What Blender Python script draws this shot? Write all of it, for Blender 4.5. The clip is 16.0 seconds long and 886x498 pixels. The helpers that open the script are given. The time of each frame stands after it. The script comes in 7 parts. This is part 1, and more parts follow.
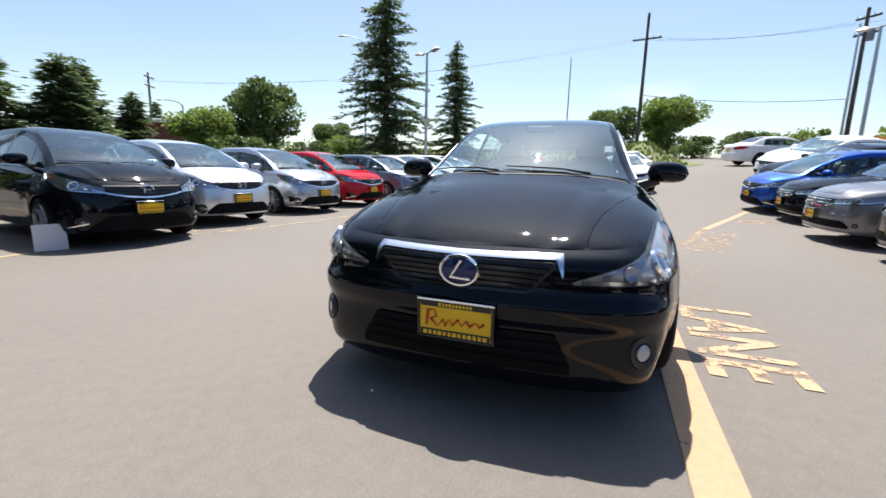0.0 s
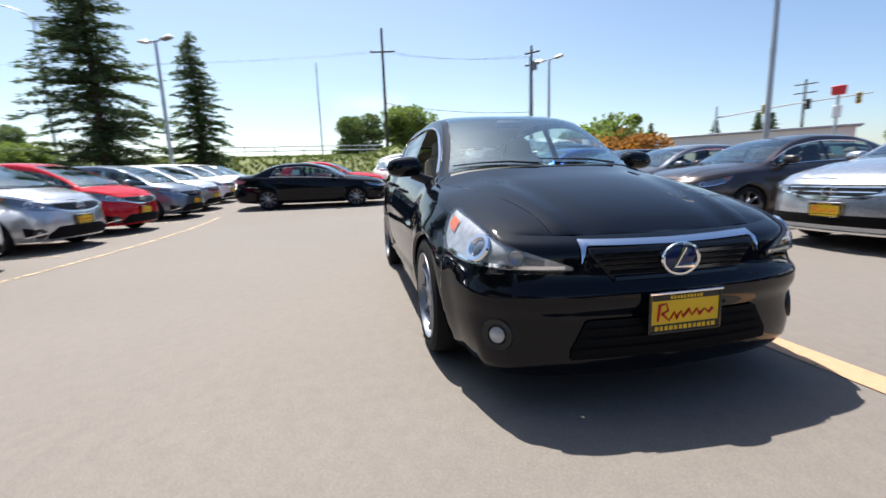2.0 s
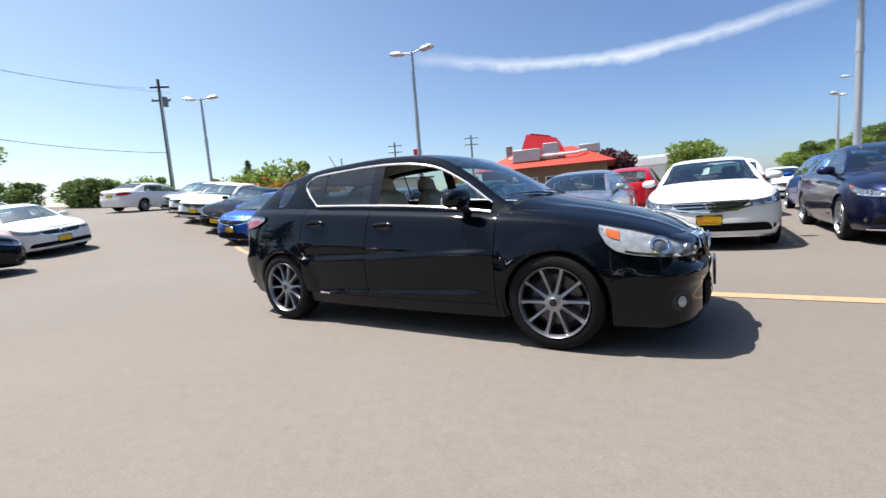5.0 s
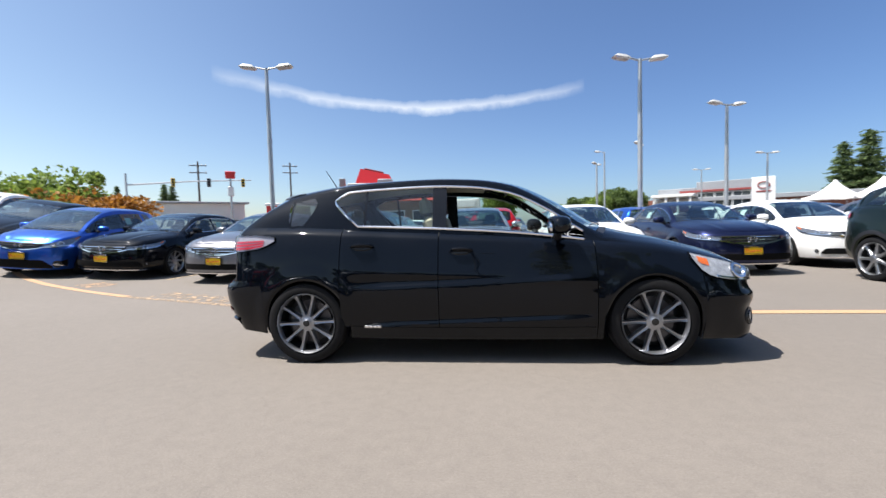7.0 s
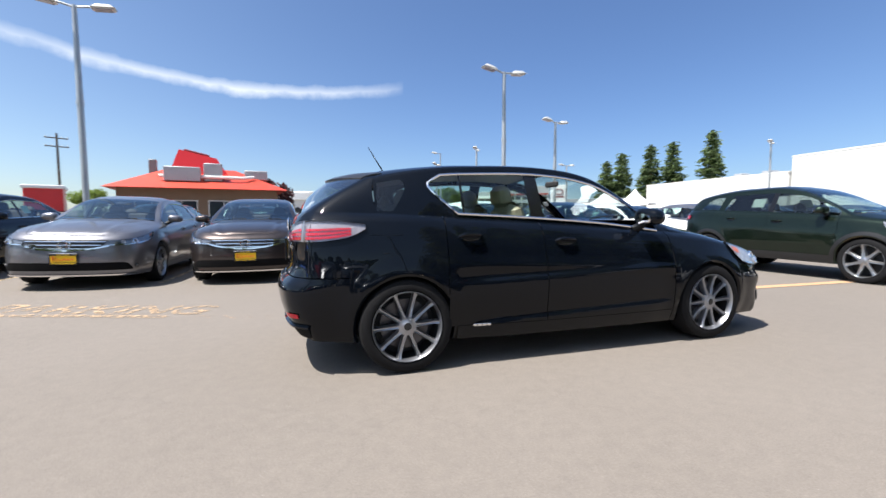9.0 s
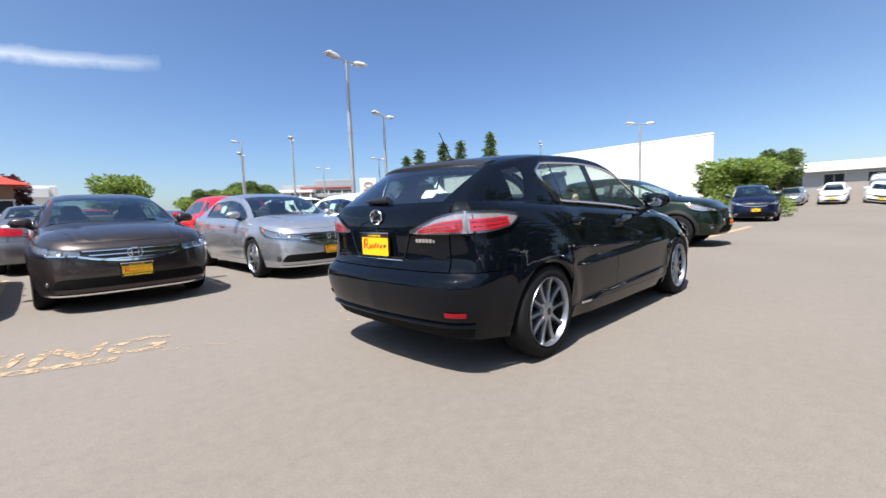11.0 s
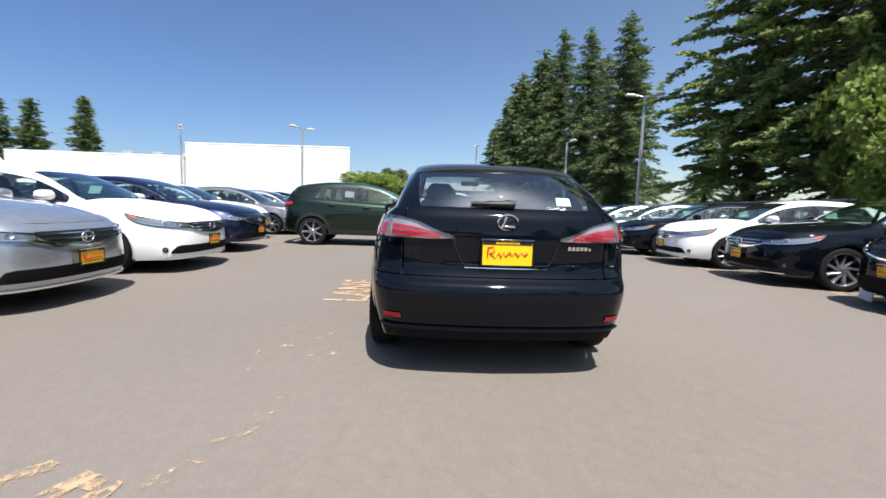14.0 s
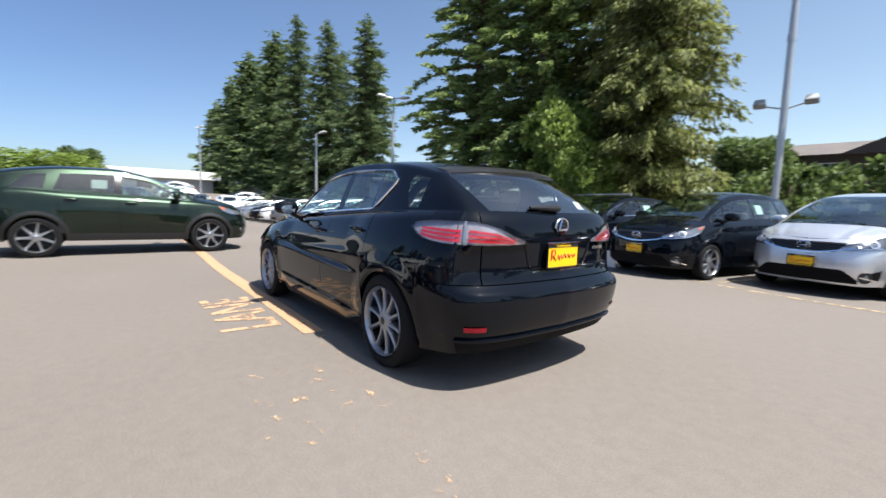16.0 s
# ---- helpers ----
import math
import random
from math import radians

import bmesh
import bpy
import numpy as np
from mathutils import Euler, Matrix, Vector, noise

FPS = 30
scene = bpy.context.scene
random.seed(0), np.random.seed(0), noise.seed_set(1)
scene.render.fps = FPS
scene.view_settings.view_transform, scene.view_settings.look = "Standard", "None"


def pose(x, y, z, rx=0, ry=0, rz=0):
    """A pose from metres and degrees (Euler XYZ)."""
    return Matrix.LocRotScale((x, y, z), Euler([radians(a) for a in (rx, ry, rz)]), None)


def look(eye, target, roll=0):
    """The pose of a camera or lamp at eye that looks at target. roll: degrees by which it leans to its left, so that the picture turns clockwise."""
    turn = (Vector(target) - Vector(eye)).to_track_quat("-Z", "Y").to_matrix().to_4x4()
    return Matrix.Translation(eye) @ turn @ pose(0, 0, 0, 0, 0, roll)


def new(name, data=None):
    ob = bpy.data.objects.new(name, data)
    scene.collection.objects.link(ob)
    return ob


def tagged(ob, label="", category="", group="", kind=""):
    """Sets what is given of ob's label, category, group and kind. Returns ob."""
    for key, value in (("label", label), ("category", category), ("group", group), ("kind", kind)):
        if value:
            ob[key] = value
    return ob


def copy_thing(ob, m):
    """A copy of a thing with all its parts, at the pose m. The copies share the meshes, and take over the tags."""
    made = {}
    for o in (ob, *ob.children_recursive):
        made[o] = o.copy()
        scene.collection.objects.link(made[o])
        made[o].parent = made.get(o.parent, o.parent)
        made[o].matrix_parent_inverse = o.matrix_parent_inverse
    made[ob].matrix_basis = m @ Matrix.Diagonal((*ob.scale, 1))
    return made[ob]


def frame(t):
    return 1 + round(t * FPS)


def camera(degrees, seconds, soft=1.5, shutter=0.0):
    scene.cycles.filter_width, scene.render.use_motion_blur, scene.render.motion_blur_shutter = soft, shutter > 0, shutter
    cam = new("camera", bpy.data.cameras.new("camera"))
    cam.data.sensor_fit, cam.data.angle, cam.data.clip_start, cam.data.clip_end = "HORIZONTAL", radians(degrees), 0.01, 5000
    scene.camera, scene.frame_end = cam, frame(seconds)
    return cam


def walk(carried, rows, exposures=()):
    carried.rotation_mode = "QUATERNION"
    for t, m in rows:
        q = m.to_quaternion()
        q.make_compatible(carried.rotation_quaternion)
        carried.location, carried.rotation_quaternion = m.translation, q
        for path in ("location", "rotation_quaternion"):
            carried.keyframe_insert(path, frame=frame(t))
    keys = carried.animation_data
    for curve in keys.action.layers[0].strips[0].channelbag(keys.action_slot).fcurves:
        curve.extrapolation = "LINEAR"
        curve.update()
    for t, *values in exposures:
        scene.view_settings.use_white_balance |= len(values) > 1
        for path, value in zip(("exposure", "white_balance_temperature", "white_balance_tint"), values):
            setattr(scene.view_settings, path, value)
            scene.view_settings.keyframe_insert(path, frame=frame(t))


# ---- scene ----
cam = camera(92.1, 16.0, shutter=0.35)
EXPOSURE, SKY, SUN = 1.15, 0.065, 4.3
PATH = [
    (0, (3.742, 0.533, 0.989), (1.902, -0.167, 0.64), 1.3),
    (0.5, (3.681, 0.124, 0.963), (1.769, -0.356, 0.623), 1.7),
    (1, (3.642, -0.318, 0.947), (1.676, -0.461, 0.608), 1.0),
    (1.5, (3.605, -0.791, 0.933), (1.637, -0.728, 0.581), -2.4),
    (2, (3.56, -1.236, 0.949), (1.629, -0.836, 0.619), -2.0),
    (2.5, (3.512, -1.689, 0.977), (1.711, -0.888, 0.639), -5.4),
    (3, (3.379, -2.124, 0.964), (1.689, -1.125, 0.58), -6.1),
    (3.5, (3.209, -2.556, 0.98), (1.729, -1.252, 0.65), -6.2),
    (3.7, (3.105, -2.715, 0.992), (1.674, -1.352, 0.686), -5.8),
    (5.8, (1.34, -3.815, 1.023), (0.595, -1.966, 0.86), -3.1),
    (6, (1.132, -3.872, 1.038), (0.455, -1.995, 0.899), -2.7),
    (6.5, (0.629, -3.972, 1.041), (0.143, -2.037, 0.912), -3.2),
    (7, (0.121, -4.029, 1.041), (-0.089, -2.043, 0.934), -1.6),
    (7.5, (-0.391, -4.028, 1.025), (-0.451, -2.033, 0.895), -1.2),
    (8, (-0.907, -3.96, 1.015), (-0.73, -1.972, 0.884), 0.5),
    (8.5, (-1.408, -3.811, 1.002), (-1.004, -1.86, 0.818), -0.7),
    (9, (-1.911, -3.57, 1.018), (-1.309, -1.668, 0.878), -0.3),
    (9.2, (-2.109, -3.474, 1.017), (-1.395, -1.61, 0.884), -0.3),
    (11.3, (-3.982, -2.15, 1.036), (-2.475, -0.846, 0.864), -1.2),
    (11.5, (-4.116, -1.974, 1.053), (-2.527, -0.769, 0.895), -0.2),
    (12, (-4.357, -1.506, 1.044), (-2.617, -0.547, 0.81), 1.7),
    (12.5, (-4.523, -1.016, 1.071), (-2.674, -0.275, 0.89), 0.9),
    (13, (-4.653, -0.514, 1.05), (-2.725, -0.025, 0.841), 0.1),
    (13.5, (-4.634, -0.011, 1.058), (-2.655, 0.21, 0.867), 1.8),
    (14, (-4.608, 0.504, 1.072), (-2.62, 0.414, 0.872), 1.9),
    (14.5, (-4.476, 0.998, 1.075), (-2.512, 0.672, 0.889), 2.4),
    (15, (-4.285, 1.459, 1.075), (-2.416, 0.779, 0.863), 2.7),
    (15.5, (-4.032, 1.885, 1.047), (-2.276, 0.961, 0.793), 2.4),
    (16, (-3.736, 2.276, 1.09), (-2.168, 1.051, 0.889), 1.8),
]
walk(cam, [(t, look(eye, target, roll)) for t, eye, target, roll in PATH], exposures=[(t, EXPOSURE + e) for t, e in ((0, 0.0), (1.5, 0.05), (3, 0.05), (6.5, 0.0), (9, 0.12), (11.5, 0.08), (12.5, -0.10), (13, -0.12), (14.5, -0.02), (16, 0.08))])

# ---- daylight ----
TO_SUN = Vector((-0.415, -0.11, 0.90)).normalized()
world = bpy.data.worlds.new("sky")
scene.world = world
world.use_nodes = True
wn, wl = world.node_tree.nodes, world.node_tree.links
sky = wn.new("ShaderNodeTexSky")
sky.sky_type, sky.sun_disc = "NISHITA", False
sky.sun_elevation = math.asin(TO_SUN.z)
sky.sun_rotation = math.atan2(TO_SUN.x, TO_SUN.y)
sky.dust_density, sky.ozone_density, sky.air_density = 0.7, 1.9, 1.0
wn["Background"].inputs[1].default_value = SKY


def math_node(op, a, b=0.0, c=None):
    n = wn.new("ShaderNodeMath")
    n.operation = op
    for i, v in enumerate((a, b) if c is None else (a, b, c)):
        if isinstance(v, (int, float)):
            n.inputs[i].default_value = v
        else:
            wl.new(v, n.inputs[i])
    return n.outputs[0]


# one thin streak of high cloud, and a small puff near the horizon
coord = wn.new("ShaderNodeTexCoord").outputs["Generated"]
sep = wn.new("ShaderNodeSeparateXYZ")
wl.new(coord, sep.inputs[0])
azim = math_node("ARCTAN2", sep.outputs[0], sep.outputs[1])
elev = math_node("ARCSINE", sep.outputs[2])
wisp = wn.new("ShaderNodeTexNoise")
wisp.inputs["Scale"].default_value, wisp.inputs["Detail"].default_value, wisp.inputs["Roughness"].default_value = 9.0, 6.0, 0.62
wl.new(coord, wisp.inputs["Vector"])
jitter = math_node("MULTIPLY", math_node("SUBTRACT", wisp.outputs["Fac"], 0.5), 0.034)


def streak(az0, el0, curve, half_len, thick, lean=0.0):
    d = math_node("SUBTRACT", azim, radians(az0))
    mid = math_node("ADD", math_node("MULTIPLY", math_node("MULTIPLY", d, d), curve), radians(el0))
    mid = math_node("ADD", mid, math_node("MULTIPLY", math_node("MAXIMUM", math_node("MULTIPLY", d, -1.0), 0.0), lean))
    off = math_node("ABSOLUTE", math_node("SUBTRACT", math_node("ADD", elev, jitter), mid))
    across = math_node("SUBTRACT", 1.0, math_node("DIVIDE", off, radians(thick)))
    along = math_node("SUBTRACT", 1.0, math_node("DIVIDE", math_node("ABSOLUTE", d), radians(half_len)))
    n = wn.new("ShaderNodeClamp")
    wl.new(math_node("MULTIPLY", math_node("MULTIPLY", math_node("MAXIMUM", across, 0.0), math_node("POWER", math_node("MAXIMUM", along, 0.0), 0.45)), math_node("MULTIPLY", wisp.outputs["Fac"], 2.0)), n.inputs[0])
    return n.outputs[0]


cover = math_node("MAXIMUM", streak(-10.5, 15.2, 0.15, 23, 0.9, 0.06), math_node("MULTIPLY", streak(-86.6, 9.6, -0.6, 5, 1.6), 0.7))
cloud = wn.new("ShaderNodeMix")
cloud.data_type = "RGBA"
wl.new(math_node("MULTIPLY", cover, 0.8), cloud.inputs[0])

# paler and brighter towards the sun, deeper blue on the far side of the sky
around = wn.new("ShaderNodeVectorMath")
around.operation = "DOT_PRODUCT"
wl.new(coord, around.inputs[0])
around.inputs[1].default_value = (-0.66, -0.75, 0.0)
tint = wn.new("ShaderNodeMix")
tint.data_type = "RGBA"
wl.new(math_node("MINIMUM", math_node("MULTIPLY_ADD", around.outputs["Value"], 0.72, 0.70), 1.0), tint.inputs[0])
tint.inputs[6].default_value, tint.inputs[7].default_value = (0.64, 0.77, 0.99, 1), (1.34, 1.27, 1.18, 1)
near = wn.new("ShaderNodeVectorMath")
near.operation = "DOT_PRODUCT"
wl.new(coord, near.inputs[0])
near.inputs[1].default_value = tuple(TO_SUN)
halo = math_node("MULTIPLY", math_node("POWER", math_node("MAXIMUM", near.outputs["Value"], 0.0), 14.0), 9.0)
glare = wn.new("ShaderNodeCombineColor")
for k, share in enumerate((0.82, 0.95, 1.12)):
    wl.new(math_node("MULTIPLY", halo, share), glare.inputs[k])
toned = wn.new("ShaderNodeMix")
toned.data_type, toned.blend_type = "RGBA", "MULTIPLY"
toned.inputs[0].default_value = 1.0
wl.new(sky.outputs[0], toned.inputs[6])
wl.new(tint.outputs[2], toned.inputs[7])
whole = wn.new("ShaderNodeMix")
whole.data_type, whole.blend_type = "RGBA", "ADD"
whole.inputs[0].default_value = 1.0
wl.new(toned.outputs[2], whole.inputs[6])
wl.new(glare.outputs[0], whole.inputs[7])
wl.new(whole.outputs[2], cloud.inputs[6])
cloud.inputs[7].default_value = (7.0, 7.4, 8.0, 1)
wl.new(cloud.outputs[2], wn["Background"].inputs[0])

sun = new("sun", bpy.data.lights.new("sun", "SUN"))
sun.data.energy, sun.data.angle, sun.data.color = SUN, radians(0.53), (1.0, 0.955, 0.89)
sun.matrix_world = look(TO_SUN * 50, (0, 0, 0))


# ---- materials ----
class Nodes:
    """A node material with short words for the usual nodes."""

    def __init__(self, name):
        self.mat = bpy.data.materials.new(name)
        self.mat.use_nodes = True
        self.tree = self.mat.node_tree
        self.bsdf = self.tree.nodes["Principled BSDF"]

    def add(self, kind, **values):
        n = self.tree.nodes.new(kind)
        for k, v in values.items():
            n.inputs[k.replace("_", " ")].default_value = v
        return n

    def link(self, a, b):
        self.tree.links.new(a, b)

    def coords(self, kind="Object"):
        return self.add("ShaderNodeTexCoord").outputs[kind]

    def noise(self, scale, detail=4.0, rough=0.55, vec=None):
        n = self.add("ShaderNodeTexNoise", Scale=scale, Detail=detail, Roughness=rough)
        self.link(vec if vec else self.coords(), n.inputs["Vector"])
        return n.outputs["Fac"]

    def ramp(self, fac, stops):
        n = self.add("ShaderNodeValToRGB")
        el = n.color_ramp.elements
        while len(el) < len(stops):
            el.new(0.5)
        for e, (p, c) in zip(el, stops):
            e.position, e.color = p, (*c, 1) if len(c) == 3 else c
        self.link(fac, n.inputs[0])
        return n.outputs[0]

    def mix(self, fac, a, b, mode="MIX"):
        n = self.tree.nodes.new("ShaderNodeMix")
        n.data_type, n.blend_type = "RGBA", mode
        for sock, v in ((n.inputs[0], fac), (n.inputs[6], a), (n.inputs[7], b)):
            if isinstance(v, (int, float)):
                sock.default_value = v
            elif isinstance(v, tuple):
                sock.default_value = (*v, 1)
            else:
                self.link(v, sock)
        return n.outputs[2]

    def bump(self, height, strength=0.3, distance=0.01):
        n = self.add("ShaderNodeBump", Strength=strength, Distance=distance)
        self.link(height, n.inputs["Height"])
        self.link(n.outputs[0], self.bsdf.inputs["Normal"])

    def set(self, **values):
        for k, v in values.items():
            sock = self.bsdf.inputs[k.replace("_", " ")]
            if hasattr(v, "links"):
                self.link(v, sock)
            else:
                sock.default_value = (*v, 1) if isinstance(v, tuple) and len(v) == 3 else v
        return self


def plain(name, colour, rough=0.5, metal=0.0, grain=0.12, scale=14.0, bump=0.0, **more):
    m = Nodes(name)
    dark = tuple(c * (1 - grain) for c in colour)
    light = tuple(min(1.0, c * (1 + grain)) for c in colour)
    big, fine = m.noise(scale * 0.12, 3.0), m.noise(scale, 5.0)
    col = m.mix(0.5, m.ramp(big, [(0.3, dark), (0.7, light)]), m.ramp(fine, [(0.3, dark), (0.7, light)]))
    m.set(Base_Color=col, Roughness=rough, Metallic=metal, **more)
    if bump:
        m.bump(fine, bump, 0.01)
    return m.mat


def paint(name, colour, flake=0.0, rough=0.28, coat=0.85, dusty=0.008, ior=1.44):
    """Car paint: a base with faint flakes and dust under a clear coat."""
    m = Nodes(name)
    dust = m.ramp(m.noise(3.0, 6.0, 0.65), [(0.45, (0, 0, 0)), (0.9, (1, 1, 1))])
    col = m.mix(m.ramp(m.noise(900.0, 1.0), [(0.4, (0, 0, 0)), (0.75, (1, 1, 1))]), colour, tuple(min(1, c * (1 + flake) + flake * 0.01) for c in colour))
    col = m.mix(m.mix(1.0, dust, (dusty, dusty, dusty), "MULTIPLY"), col, (0.45, 0.42, 0.38))
    m.set(Base_Color=col, Roughness=rough, Metallic=0.75 if flake > 0.3 else 0.0, Coat_Weight=coat, Coat_Roughness=0.015 if coat < 1.0 else 0.03, Coat_IOR=ior, Specular_IOR_Level=0.1 if flake > 0 else 0.0)
    m.bump(m.noise(2.6, 2.0), 0.05 if flake == 0 else 0.015, 0.02)
    m.link(m.bsdf.inputs["Normal"].links[0].from_socket, m.bsdf.inputs["Coat Normal"])
    return m.mat


def glass(name, tint, gloss=1.45, sheen=(1, 1, 1)):
    m = Nodes(name)
    t = m.tree
    clear = m.add("ShaderNodeBsdfTransparent", Color=(*tint, 1))
    shine = m.add("ShaderNodeBsdfGlossy", Color=(*sheen, 1), Roughness=0.01)
    lw = m.add("ShaderNodeLayerWeight", Blend=0.5)
    steep = t.nodes.new("ShaderNodeMath")
    steep.operation = "POWER"
    m.link(lw.outputs["Facing"], steep.inputs[0])
    steep.inputs[1].default_value = 4.0
    fres = t.nodes.new("ShaderNodeMath")
    fres.operation = "MULTIPLY_ADD"
    m.link(steep.outputs[0], fres.inputs[0])
    fres.inputs[1].default_value, fres.inputs[2].default_value = 0.9, (gloss - 1) * 0.16
    both = t.nodes.new("ShaderNodeMixShader")
    m.link(fres.outputs[0], both.inputs[0])
    m.link(clear.outputs[0], both.inputs[1])
    m.link(shine.outputs[0], both.inputs[2])
    m.link(both.outputs[0], t.nodes["Material Output"].inputs[0])
    return m.mat


BLACK = paint("black_paint", (0.0022, 0.0034, 0.0062), 0.0, 0.5, 1.0, 0.004, 1.34)
PAINTS = {
    "black": BLACK,
    "white": paint("white_paint", (0.78, 0.78, 0.77)),
    "silver": paint("silver_paint", (0.37, 0.39, 0.425), 0.6, 0.26, 1.0),
    "pale": paint("pale_silver_paint", (0.60, 0.62, 0.65), 0.5, 0.30),
    "grey": paint("grey_paint", (0.16, 0.16, 0.175), 0.6, 0.32),
    "slate": paint("slate_paint", (0.13, 0.16, 0.20), 0.6, 0.32),
    "brown": paint("brown_paint", (0.045, 0.036, 0.034), 0.7, 0.32),
    "red": paint("red_paint", (0.42, 0.010, 0.018)),
    "blue": paint("blue_paint", (0.012, 0.075, 0.38), 0.5, 0.3),
    "navy": paint("navy_paint", (0.008, 0.012, 0.045), 0.6, 0.3),
    "green": paint("green_paint", (0.008, 0.016, 0.010), 0.7, 0.3),
}
CHROME = plain("chrome", (0.82, 0.82, 0.84), 0.08, 1.0, 0.03)
ALLOY = plain("alloy", (0.33, 0.34, 0.37), 0.32, 0.85, 0.06)
BRIGHT_ALLOY = plain("bright_alloy", (0.36, 0.37, 0.39), 0.28, 0.85, 0.05)
# near-black barrel: shade between the spokes is put into its colour
BARREL = plain("shaded_wheel_barrel", (0.03, 0.031, 0.034), 0.5, 0.6, 0.1)
RUBBER = plain("rubber", (0.008, 0.008, 0.009), 0.8, 0.0, 0.25, 30.0, 0.15, Specular_IOR_Level=0.2)
PLASTIC = plain("black_plastic", (0.012, 0.012, 0.013), 0.45, 0.0, 0.2, 40.0, 0.05)
MATTBLACK = plain("matt_black_mesh", (0.004, 0.004, 0.0045), 0.8, 0.0, 0.2, 40.0, 0.05, Specular_IOR_Level=0.15)
GLOSSBLACK = plain("gloss_black_trim", (0.006, 0.006, 0.007), 0.12, 0.0, 0.1)
WELL = plain("wheel_well", (0.006, 0.006, 0.006), 0.9)
GLASS = glass("window_glass", (0.70, 0.82, 0.78))
SCREEN = glass("windscreen_glass", (0.80, 0.92, 0.90), 1.95, (0.86, 0.98, 1.0))
DIMSCREEN = glass("tinted_windscreen_glass", (0.60, 0.72, 0.70), 1.95, (0.88, 0.98, 1.0))
REARGLASS = glass("rear_window_glass", (0.60, 0.66, 0.66), 2.2)
DARKGLASS = glass("privacy_glass", (0.30, 0.34, 0.34))
LENS = glass("lamp_lens", (0.93, 0.94, 0.95), 1.5)
LAMPBODY = plain("lamp_reflector", (0.46, 0.47, 0.49), 0.26, 0.35, 0.40, 30.0)
LAMPDARK = plain("smoked_lamp_reflector", (0.24, 0.25, 0.27), 0.16, 0.6, 0.4, 22.0)
LAMPGLASS = plain("projector_glass", (0.10, 0.12, 0.15), 0.05, 0.3, 0.1, 30.0, 0.0, Coat_Weight=1.0)
AMBER = plain("amber_lens", (0.62, 0.13, 0.012), 0.15)
REDLENS = plain("red_lens", (0.40, 0.010, 0.022), 0.2, 0.0, 0.25, 60.0, 0.0, Specular_IOR_Level=0.3)
CLEARLENS = plain("frosted_lens", (0.36, 0.33, 0.35), 0.16, 0.4, 0.35, 40.0)
BEIGE = plain("beige_leather", (0.36, 0.30, 0.22), 0.55, 0.0, 0.1, 30.0, 0.1)
DARKTRIM = plain("dark_interior", (0.03, 0.03, 0.032), 0.7, 0.0, 0.15, 30.0, 0.1)
YELLOW = plain("yellow_plate", (0.80, 0.50, 0.004), 0.4, 0.0, 0.03)
REDINK = plain("red_ink", (0.55, 0.02, 0.02), 0.45)
BLACKINK = plain("black_ink", (0.012, 0.012, 0.012), 0.45)
BLUEENAMEL = plain("blue_enamel", (0.006, 0.016, 0.085), 0.12, 0.0, 0.1)
PAPER = plain("white_paper", (0.78, 0.78, 0.78), 0.7, 0.0, 0.03)
TEALPAPER = plain("teal_sticker_sheet", (0.42, 0.56, 0.52), 0.6, 0.0, 0.15, 20.0)


